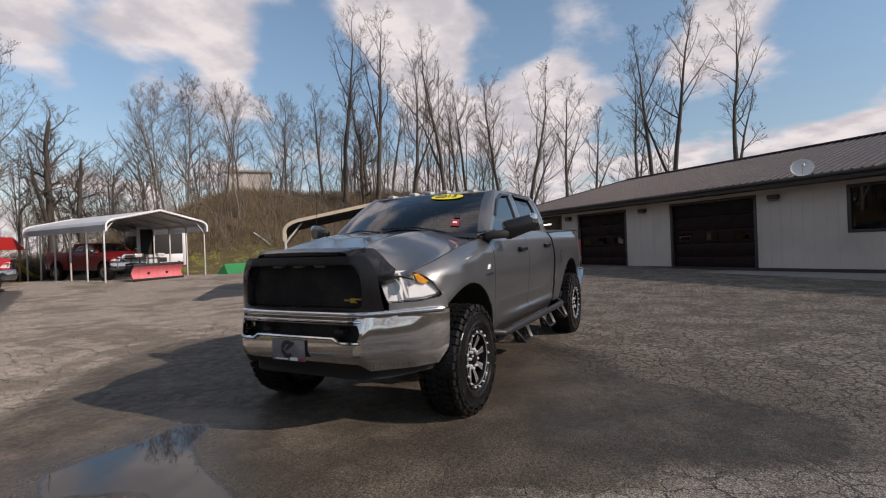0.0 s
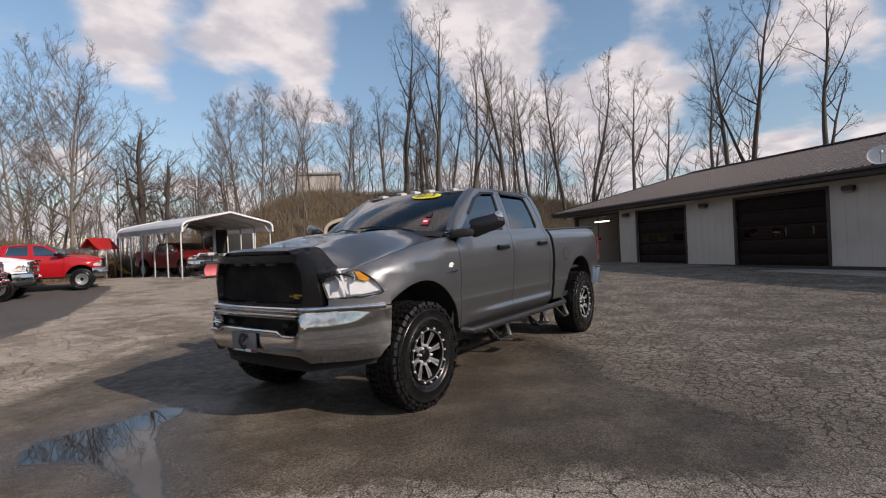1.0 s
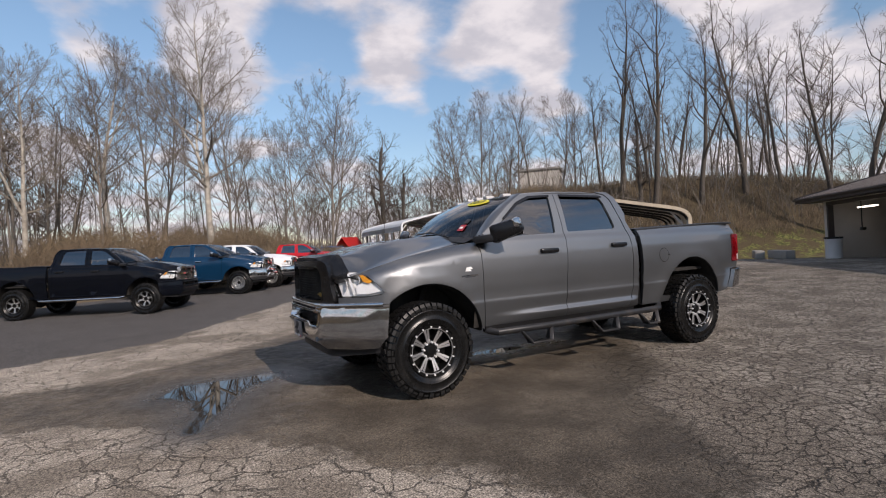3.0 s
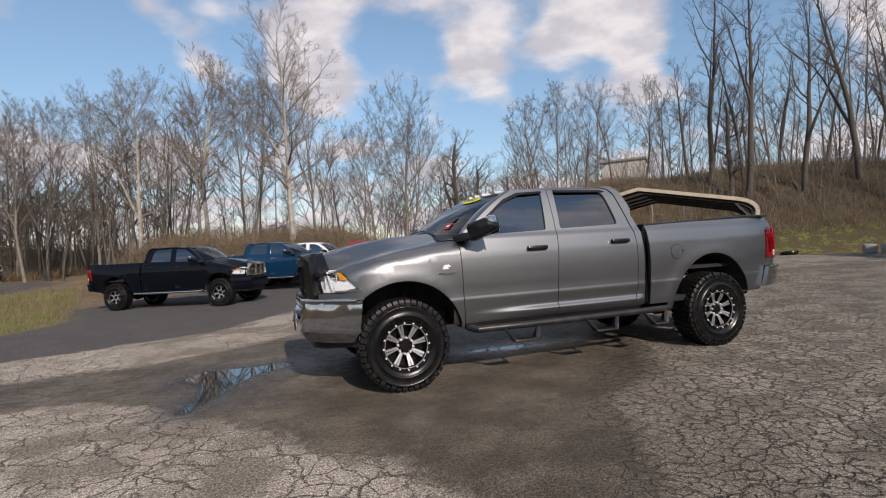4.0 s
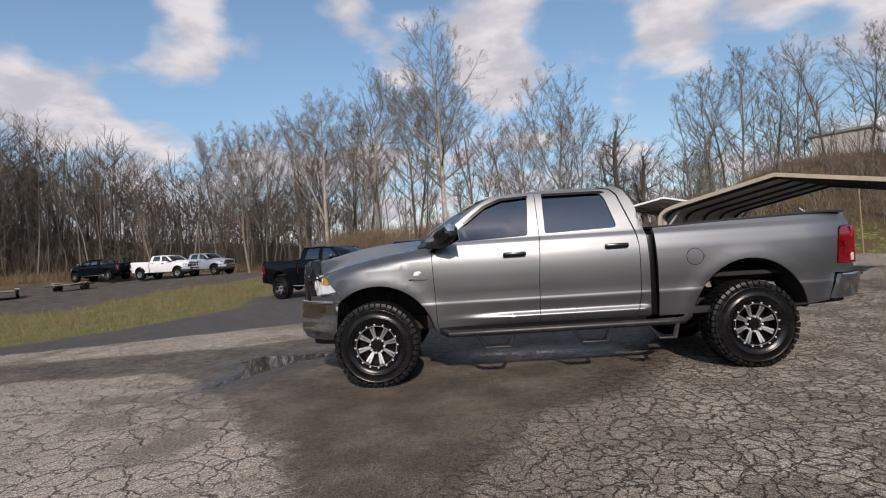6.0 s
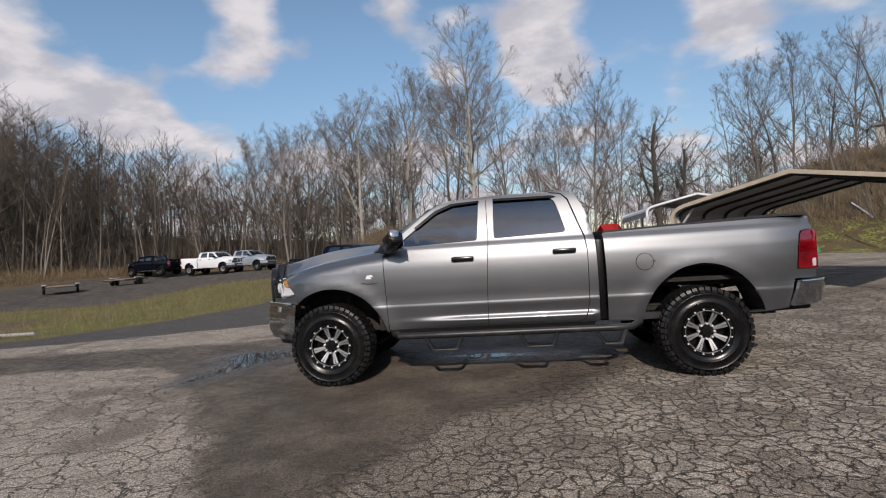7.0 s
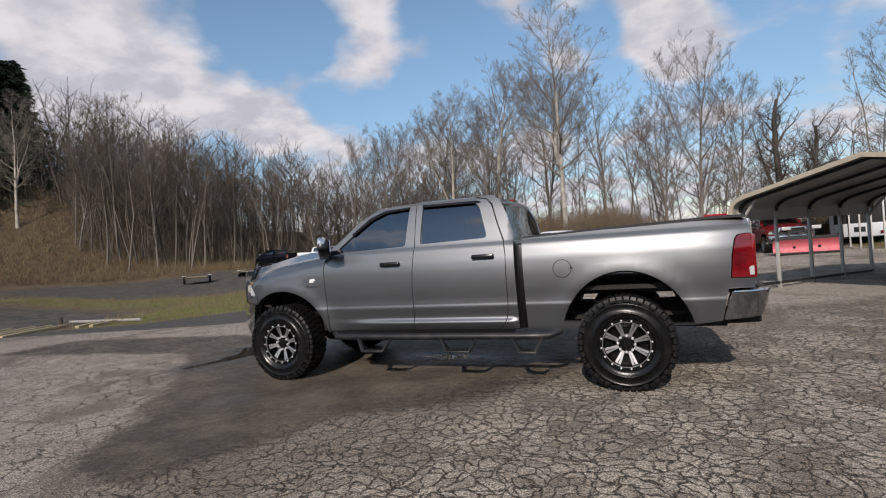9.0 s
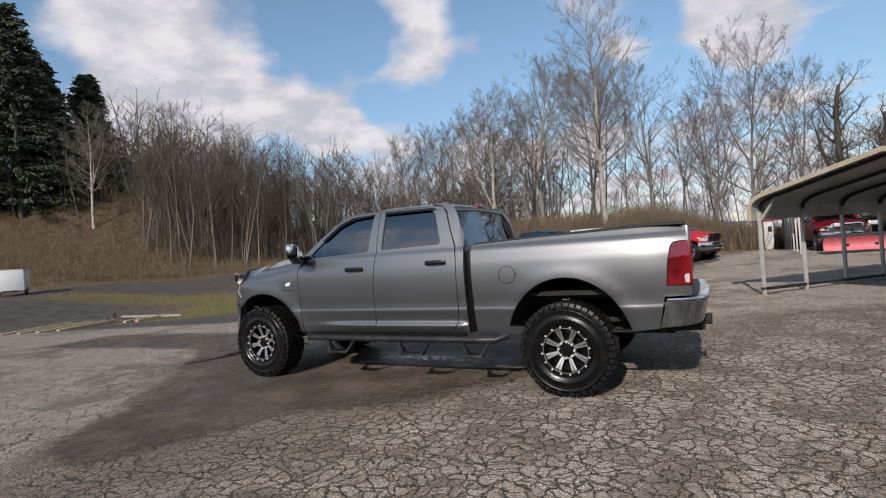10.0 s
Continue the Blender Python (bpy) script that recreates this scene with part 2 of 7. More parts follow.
def tube(bm, pts, r, sides=8, cap=True, closed=False):
    """A round bar through the points; r is a radius or one per point."""
    pts = [Vector(p) for p in pts]
    n = len(pts)
    rad = r if isinstance(r, (list, tuple)) else [r] * n
    rings, up = [], None
    for i, p in enumerate(pts):
        a = pts[i - 1] if (i > 0 or closed) else p
        b = pts[(i + 1) % n] if (i < n - 1 or closed) else p
        d = (b - a).normalized() if (b - a).length > 1e-9 else Vector((0, 0, 1))
        if up is None:
            up = d.orthogonal().normalized()
        up = (up - d * up.dot(d))
        up = up.normalized() if up.length > 1e-6 else d.orthogonal().normalized()
        side = d.cross(up)
        rings.append([bm.verts.new(p + (up * math.cos(2 * math.pi * k / sides) + side * math.sin(2 * math.pi * k / sides)) * rad[i]) for k in range(sides)])
    for i in range(n if closed else n - 1):
        A, B = rings[i], rings[(i + 1) % n]
        for k in range(sides):
            bm.faces.new((A[k], A[(k + 1) % sides], B[(k + 1) % sides], B[k]))
    if cap and not closed and sides > 2:
        bm.faces.new(list(reversed(rings[0])))
        bm.faces.new(rings[-1])


def bar(bm, a, b, w, h, bev=0.0):
    """A box-section bar from a to b, w wide and h high."""
    a, b = Vector(a), Vector(b)
    d = b - a
    q = d.to_track_quat("X", "Z").to_matrix().to_4x4()
    box(bm, 0, d.length, -w / 2, w / 2, -h / 2, h / 2, bev, Matrix.Translation(a) @ q)


def lathe(bm, prof, seg=32, axis="Y", m=None):
    """Turns a profile of (radius, along) round an axis."""
    rings = []
    for r, s in prof:
        ring = []
        for k in range(seg):
            a = 2 * math.pi * k / seg
            c = Vector((r * math.cos(a), s, r * math.sin(a))) if axis == "Y" else Vector((r * math.cos(a), r * math.sin(a), s))
            ring.append(bm.verts.new(m @ c if m is not None else c))
        rings.append(ring)
    for A, B in zip(rings, rings[1:]):
        for k in range(seg):
            bm.faces.new((A[k], A[(k + 1) % seg], B[(k + 1) % seg], B[k]))
    return rings


def surf(name, outer, holes, P, du, dv, thick, material, parent, label="", levels=()):
    """A panel on the surface P(u, v): outline and holes in u, v, cut into small facets, with folded-in rims and true normals."""
    bm = bmesh.new()
    edges = []
    for lp in [outer, *holes]:
        vs = [bm.verts.new((u, v, 0)) for u, v in lp]
        edges += [bm.edges.new((vs[i], vs[(i + 1) % len(vs)])) for i in range(len(vs))]
    bmesh.ops.triangle_fill(bm, use_beauty=True, use_dissolve=False, edges=edges)
    us, vs_ = [p[0] for p in outer], [p[1] for p in outer]
    for lo, hi, st, ax in ((min(us), max(us), du, 0), (min(vs_), max(vs_), dv, 1)):
        if not st:
            continue
        k = max(1, math.ceil((hi - lo) / st))
        for i in range(1, k):
            c, nrm = Vector((0, 0, 0)), Vector((0, 0, 0))
            c[ax], nrm[ax] = lo + (hi - lo) * i / k, 1
            bmesh.ops.bisect_plane(bm, geom=bm.verts[:] + bm.edges[:] + bm.faces[:], plane_co=c, plane_no=nrm, dist=1e-6)
    for q in levels:
        if min(vs_) < q < max(vs_):
            bmesh.ops.bisect_plane(bm, geom=bm.verts[:] + bm.edges[:] + bm.faces[:], plane_co=(0, q, 0), plane_no=(0, 1, 0), dist=1e-6)
    nor = {}
    eps = 0.003
    first = list(bm.verts)
    flip = 0
    for v in first:
        u, w = v.co.x, v.co.y
        p = Vector(P(u, w))
        a = Vector(P(u + eps, w)) - Vector(P(u - eps, w))
        b = Vector(P(u, w + eps)) - Vector(P(u, w - eps))
        n = a.cross(b).normalized()
        nor[v] = (p, n)
    # panels face away from the body's middle line
    away = sum(n.dot(p - Vector((min(0.3, max(-4.3, p.x)), 0, 0.95))) for p, n in nor.values())
    if away < 0:
        nor = {v: (p, -n) for v, (p, n) in nor.items()}
    for v, (p, n) in nor.items():
        v.co = p
    if thick:
        be = [e for e in bm.edges if e.is_boundary]
        for e in be:
            e.smooth = False
        src = {}
        ex = bmesh.ops.extrude_edge_only(bm, edges=be)
        newv = [g for g in ex["geom"] if isinstance(g, bmesh.types.BMVert)]
        for v in newv:
            for e in v.link_edges:
                e.smooth = False
        for v in newv:
            o = next(e.other_vert(v) for e in v.link_edges if e.other_vert(v) in nor and (e.other_vert(v).co - v.co).length < 1e-7)
            n = nor[o][1]
            src[v] = n
            v.co = v.co - n * thick
        for v in newv:
            nor[v] = (v.co.copy(), src[v])
    bm.verts.index_update()
    # facets face the way of their normals
    for f in bm.faces:
        f.normal_update()
    bad = [f for f in bm.faces if f.normal.dot(sum((nor[v][1] for v in f.verts), Vector())) < 0]
    bmesh.ops.reverse_faces(bm, faces=bad)
    fresh = set(bm.verts) - set(first)
    normals = []
    for f in bm.faces:
        f.normal_update()
        rimmed = any(v in fresh for v in f.verts)
        for v in f.verts:
            normals.append(f.normal.copy() if rimmed else nor[v][1])
    return finish(name, bm, material, parent, label, 180.0, normals)


def spline(pts):
    """A smooth function through (x, y) points."""
    xs, ys = [p[0] for p in pts], [p[1] for p in pts]
    sl = [(ys[i + 1] - ys[i]) / (xs[i + 1] - xs[i]) for i in range(len(xs) - 1)]
    tg = [sl[0]] + [0.0 if sl[i - 1] * sl[i] <= 0 else 2 * sl[i - 1] * sl[i] / (sl[i - 1] + sl[i]) for i in range(1, len(sl))] + [sl[-1]]

    def f(x):
        if x <= xs[0]:
            return ys[0] + tg[0] * (x - xs[0])
        if x >= xs[-1]:
            return ys[-1] + tg[-1] * (x - xs[-1])
        i = 0
        while x > xs[i + 1]:
            i += 1
        h = xs[i + 1] - xs[i]
        t = (x - xs[i]) / h
        return ((2 * t ** 3 - 3 * t ** 2 + 1) * ys[i] + (t ** 3 - 2 * t ** 2 + t) * h * tg[i] + (-2 * t ** 3 + 3 * t ** 2) * ys[i + 1] + (t ** 3 - t ** 2) * h * tg[i + 1])
    return f


def rounded(pts, r, seg=4):
    """The outline with its corners rounded; r is one radius or one per corner."""
    out, n = [], len(pts)
    for i in range(n):
        rr = r[i] if isinstance(r, (list, tuple)) else r
        p, a, b = Vector(pts[i]), Vector(pts[i - 1]), Vector(pts[(i + 1) % n])
        if rr <= 0:
            out.append(tuple(p)); continue
        da, db = (a - p), (b - p)
        k = min(rr, da.length * 0.45, db.length * 0.45)
        s, e = p + da.normalized() * k, p + db.normalized() * k
        for j in range(seg + 1):
            t = j / seg
            out.append(tuple(s * (1 - t) ** 2 + p * 2 * t * (1 - t) + e * t * t))
    return out


# ---- vehicle materials ----
def paint(name, col, flake=0.5, rough=0.32):
    m = mat(name, col, rough, metal=flake, var=0.05, scale=1.2, fine=900.0, coat=1.0 if flake > 0.6 else 0.15)
    return m


GREY_PAINT = paint("grey_metallic_paint", (0.192, 0.198, 0.204), 0.93, 0.425)
BLACK_PAINT = mat("black_paint", (0.004, 0.005, 0.008), 0.10, var=0.05, scale=1.2, fine=900.0, spec=0.22)
BLUE_PAINT = paint("blue_paint", (0.004, 0.034, 0.082), 0.2, 0.2)
WHITE_PAINT = paint("white_paint", (0.75, 0.76, 0.77), 0.0, 0.35)
RED_PAINT = paint("red_paint", (0.40, 0.010, 0.015), 0.0, 0.2)
DARKRED_PAINT = paint("dark_red_paint", (0.17, 0.008, 0.012), 0.0, 0.35)
SILVER_PAINT = paint("silver_paint", (0.42, 0.47, 0.53), 0.5, 0.35)
CHROME = mat("chrome", (0.66, 0.65, 0.64), 0.06, 1.0, var=0.15, scale=5, fine=40, dirt=(0.35, 0.33, 0.31), dirt_amt=0.15)
BRIGHT_BOLT = mat("bright_zinc", (0.85, 0.85, 0.85), 0.4, 0.5, var=0.1)
MACHINED = mat("machined_alloy", (0.55, 0.55, 0.55), 0.36, 0.9, var=0.15, scale=9, fine=150)
BLACK_GLOSS = mat("black_gloss_plastic", (0.008, 0.008, 0.009), 0.25, var=0.15)
RIM_BLACK = mat("black_rim_lacquer", (0.005, 0.005, 0.005), 0.30, var=0.15, spec=0.25)
BLACK_PLASTIC = mat("black_textured_plastic", (0.011, 0.011, 0.012), 0.5, var=0.2, fine=400, bump=0.0006)
BLACK_STEEL = mat("black_coated_steel", (0.016, 0.016, 0.017), 0.42, var=0.3, fine=300, bump=0.0005, dirt=(0.12, 0.1, 0.08), dirt_amt=0.3)
UNDERBODY = mat("underbody_black", (0.012, 0.011, 0.010), 0.8, var=0.4, dirt=(0.06, 0.05, 0.04), dirt_amt=0.5)
TREAD_RUBBER = mat("tread_rubber", (0.008, 0.008, 0.008), 0.45, var=0.25, scale=8, fine=120, spec=0.28, dirt=(0.018, 0.016, 0.014), dirt_amt=0.4)
TYRE_RUBBER = mat("tyre_rubber", (0.006, 0.006, 0.006), 0.27, var=0.25, scale=8, fine=120, bump=0.0006, spec=0.32, dirt=(0.03, 0.027, 0.024), dirt_amt=0.3)
INTERIOR = mat("dark_cabin_trim", (0.03, 0.03, 0.032), 0.8, var=0.2)
TINTED = glass("tinted_glass", (0.025, 0.028, 0.03), 1.0, 2.6)
WINDSCREEN = glass("windscreen_glass", (0.32, 0.36, 0.36), 1.0, 2.0)
CLEAR_LENS = glass("clear_lens", (0.93, 0.94, 0.95))
AMBER = mat("amber_lens", (0.72, 0.30, 0.03), 0.12, var=0.5, scale=45, coat=1.0)
RED_LENS = mat("red_lens", (0.150, 0.003, 0.006), 0.08, var=0.6, scale=7, coat=1.0)
PALE_LENS = mat("pale_lens", (0.52, 0.50, 0.48), 0.12, var=0.1, coat=1.0)
REFLECTOR = mat("headlamp_reflector", (0.92, 0.92, 0.92), 0.30, 0.10, var=0.12, scale=14, coat=1.0)
YELLOW_STICKER = mat("yellow_sticker", (0.80, 0.72, 0.04), 0.5, var=0.06)
RED_STICKER = mat("red_sticker", (0.34, 0.03, 0.04), 0.5, var=0.06)
WHITE_STICKER = mat("white_mark", (0.75, 0.75, 0.74), 0.5, var=0.06)
DARK_STICKER = mat("dark_mark", (0.03, 0.03, 0.035), 0.5, var=0.06)
GOLD_MARK = mat("gold_mark", (0.55, 0.38, 0.08), 0.35, 0.6, var=0.06)
PLATE_GREY = mat("plate_grey", (0.16, 0.16, 0.17), 0.4, var=0.2, scale=20)


PRESSED = (0.58, 0.61, 0.635, 0.648, 0.66, 0.672, 0.685, 0.70, 0.72, 0.80, 0.812, 0.82, 0.83, 0.842, 0.86, 1.30, 1.34, 1.36, 1.38, 1.395, 1.405, 1.412, 1.42, 1.43, 1.445, 1.46, 1.48)


# half-width of the body by height; the steps are the two pressed lines along the side
SIDE = spline([(0.40, 0.86), (0.52, 0.905), (0.58, 0.936), (0.625, 0.957), (0.645, 0.962), (0.668, 0.950), (0.69, 0.938), (0.71, 0.939), (0.79, 0.9575), (0.812, 0.9600), (0.824, 0.9588), (0.836, 0.9572),
               (0.86, 0.9576), (1.00, 0.971), (1.12, 0.976), (1.24, 0.970), (1.34, 0.952), (1.405, 0.935), (1.425, 0.925), (1.46, 0.905), (1.60, 0.868), (1.75, 0.818), (1.86, 0.776), (1.93, 0.742), (2.0, 0.70)])
SHOULDER = spline([(-0.75, 1.425), (-0.57, 1.405), (-0.28, 1.372), (0.06, 1.318), (0.30, 1.265), (0.52, 1.20), (0.75, 1.12)])
HOOD_MID = spline([(-0.60, 1.50), (-0.37, 1.487), (-0.12, 1.475), (0.12, 1.452), (0.33, 1.415), (0.53, 1.376), (0.68, 1.346), (0.80, 1.318), (0.90, 1.292), (0.96, 1.275)])


PLAIN = spline([(0.40, 0.86), (0.52, 0.905), (0.60, 0.925), (0.70, 0.941), (0.79, 0.956), (0.812, 0.9585), (0.824, 0.9578), (0.836, 0.9565), (0.86, 0.9572), (1.00, 0.971), (1.12, 0.976)])


def side_y(x, z):
    y = SIDE(z)
    if z < 1.0:
        # the lower ledge grows along the doors and ends at the bed
        k = smooth(-0.6, -1.5, x) * smooth(-2.84, -2.72, x)
        y = k * y + (1 - k) * PLAIN(z)
    for cx, lift, rad in ((0.0, 0.018, 0.61), (-3.80, 0.013, 0.66)):
        r = math.hypot(x - cx, z - 0.43)
        y += lift * math.exp(-((r - rad) / 0.10) ** 2)
    if x > 0.05:
        y -= 0.62 * (x - 0.05) ** 3 + 0.05 * (x - 0.05) ** 2
    if x < -4.35:
        y -= 0.22 * (x + 4.35) ** 2
    if x > -0.62:
        k = z - (SHOULDER(x) - 0.12)
        if k > 0:
            y -= 0.085 * (k / 0.12) ** 2
    if x < -2.75 and z > 1.36:
        y -= 0.9 * (z - 1.36) ** 2
    return y


def arc(cx, cz, rx, rz, a0, a1, n):
    return [(cx + rx * math.cos(radians(a0 + (a1 - a0) * i / n)), cz + rz * math.sin(radians(a0 + (a1 - a0) * i / n))) for i in range(n + 1)]


NOSE = spline([(0.0, 0.918), (0.25, 0.913), (0.46, 0.893), (0.53, 0.873), (0.60, 0.845), (0.66, 0.812), (0.70, 0.778), (0.79, 0.668), (0.887, 0.536), (0.94, 0.450), (0.975, 0.360)])
BEAM = spline([(0.0, 0.957), (0.30, 0.955), (0.48, 0.948), (0.55, 0.932), (0.65, 0.840), (0.78, 0.705), (0.88, 0.590), (0.95, 0.490), (0.985, 0.410), (1.0, 0.340)])


def front_x(y, z):
    """The nose in plan: nearly flat across the grille, swept back at the lamps."""
    return NOSE(abs(y)) - 0.05 * max(0.0, z - 1.05)


def wheel(parent, m, style):
    """Tyre with lugs, alloy rim with eight spokes, bead ring bolts, hub and nuts, under one wheel part."""
    bm = bmesh.new()
    R, W = 0.427, 0.158
    prof = [(0.226, -W + 0.03), (0.240, -W + 0.010), (0.30, -W - 0.006), (0.36, -W - 0.004), (0.405, -W + 0.018), (0.42, -W + 0.04), (R, -0.08), (R + 0.002, 0), (R, 0.08),
            (0.42, W - 0.04), (0.405, W - 0.018), (0.378, W + 0.001), (0.374, W + 0.007), (0.366, W + 0.007), (0.362, W + 0.003), (0.33, W + 0.009), (0.300, W + 0.011), (0.296, W + 0.016), (0.288, W + 0.016), (0.284, W + 0.010), (0.262, W + 0.006), (0.246, W - 0.004), (0.232, W - 0.02)]
    lathe(bm, prof, 56)
    w = new("wheel"); w.parent = parent; w.matrix_local = m
    tyre = part("tyre", bm, TYRE_RUBBER, w, "", 70)
    bm = bmesh.new()
    # tread: staggered centre rows and shoulder lugs, long and short in turn, that fold over the edge
    n = 44
    for k in range(n):
        for row, off, tilt in ((-0.078, 0.2, -0.45), (-0.026, 0.0, 0.5), (0.026, 0.5, -0.5), (0.078, 0.7, 0.45)):
            a = 2 * math.pi * (k + off) / n
            mm = Matrix.Rotation(-a, 4, "Y")
            box(bm, 0.414, 0.4385, row - 0.021, row + 0.021, -0.0215, 0.0215, 0.0, mm @ Matrix.Rotation(tilt, 4, "X"))
        for sg in (-1, 1):
            a = 2 * math.pi * (k + (0.25 if sg > 0 else 0.75)) / n
            mm = Matrix.Rotation(-a, 4, "Y")
            y0, y1 = sorted((sg * 0.106, sg * (0.158 if k % 2 else 0.150)))
            vs = box(bm, 0.404, 0.4365, y0, y1, -0.0225, 0.0225, 0.0, mm)
            out = max(abs(v.co.y) for v in vs)
            for v in vs:
                if abs(v.co.y) > out - 0.001 and math.hypot(v.co.x, v.co.z) > 0.425:
                    v.co.y -= sg * 0.012
            # side biter that runs down the sidewall
            y0, y1 = sorted((sg * 0.140, sg * 0.166))
            box(bm, 0.380 if k % 2 else 0.392, 0.409, y0, y1, -0.022, 0.022, 0.0, mm)
    tagged(part("tread", bm, TREAD_RUBBER, tyre, "", 30), kind="stuff")
    bm = bmesh.new()
    dark = RIM_BLACK if style != "steel" else MACHINED
    lathe(bm, [(0.230, -0.135), (0.22, -0.12), (0.200, -0.05), (0.200, 0.06), (0.216, 0.115), (0.230, 0.135), (0.238, 0.148), (0.235, 0.158), (0.206, 0.156), (0.197, 0.130), (0.190, 0.04), (0.06, 0.025), (0.0, 0.025)], 48)
    rim = part("rim", bm, dark, w, "black alloy rim" if style == "dark" else "")
    bm = bmesh.new()
    lathe(bm, [(0.203, 0.150), (0.205, 0.1575), (0.2095, 0.1575), (0.211, 0.154)], 48)
    part("rim_lip", bm, MACHINED, rim, "thin bright machined lip")
    cnt = 8 if style != "six" else 6
    # one spoke, machined face on a dark flank
    sp = bmesh.new()
    pts = [(0.072, 0.0165), (0.105, 0.0195), (0.150, 0.0245), (0.204, 0.0305)]
    top, bot = [], []
    for r, hw in pts:
        y = 0.108 + 0.022 * smooth(0.07, 0.2, r)
        slot = 0.13 * hw * smooth(0.12, 0.19, r)
        top.append([sp.verts.new((r, y, -hw * 0.92)), sp.verts.new((r, y + 0.0006, -slot - 0.0005)), sp.verts.new((r, y - 0.9 * slot, 0)), sp.verts.new((r, y + 0.0006, slot + 0.0005)), sp.verts.new((r, y, hw * 0.92))])
        bot.append([sp.verts.new((r, y - 0.035, -hw)), sp.verts.new((r, y - 0.035, hw))])
    for i in range(len(pts) - 1):
        a, b, c, d = top[i], top[i + 1], bot[i], bot[i + 1]
        for j in range(4):
            f = sp.faces.new((a[j], a[j + 1], b[j + 1], b[j]))
            f.material_index = 1 if j in (1, 2) and i > 0 else 0
        for f in (sp.faces.new((a[0], b[0], d[0], c[0])), sp.faces.new((a[4], c[1], d[1], b[4]))):
            f.material_index = 1
    sp.faces.new(top[-1] + [bot[-1][1], bot[-1][0]])
    sp.faces.new(top[0][::-1] + [bot[0][0], bot[0][1]])
    me = None
    for k in range(cnt):
        if me is None:
            ob = part("spoke", sp, [MACHINED, RIM_BLACK], rim, "bright machined spoke", 15)
            me = ob.data
        else:
            ob = new("spoke", me); ob.parent = rim; ob["label"] = "bright machined spoke"
        ob.rotation_euler = (0, 2 * math.pi * k / cnt, 0)
    bm = bmesh.new()
    lathe(bm, [(0.090, 0.05), (0.088, 0.092), (0.060, 0.104), (0.056, 0.120), (0.046, 0.128), (0.040, 0.134), (0.0, 0.136)], 20)
    part("hub_cap", bm, RIM_BLACK, rim)
    me = None
    for k in range(8):
        a = 2 * math.pi * (k + 0.5) / 8
        if me is None:
            q = bmesh.new()
            lathe(q, [(0.012, 0.085), (0.012, 0.130), (0.007, 0.136), (0.0, 0.137)], 7)
            ob = part("lug_nut", q, BRIGHT_BOLT, rim); me = ob.data
        else:
            ob = new("lug_nut", me); ob.parent = rim
        ob.location = (0.074 * math.cos(a), 0, 0.074 * math.sin(a))
    if style == "dark":
        me = None
        for k in range(16):
            a = 2 * math.pi * (k + 0.5) / 16
            if me is None:
                q = bmesh.new()
                lathe(q, [(0.0095, 0.145), (0.0095, 0.166), (0.0075, 0.170), (0.0, 0.171)], 7)
                ob = part("bolt", q, BRIGHT_BOLT, rim); me = ob.data
            else:
                ob = new("bolt", me); ob.parent = rim
            ob.location = (0.2205 * math.cos(a), 0, 0.2205 * math.sin(a))
    return w


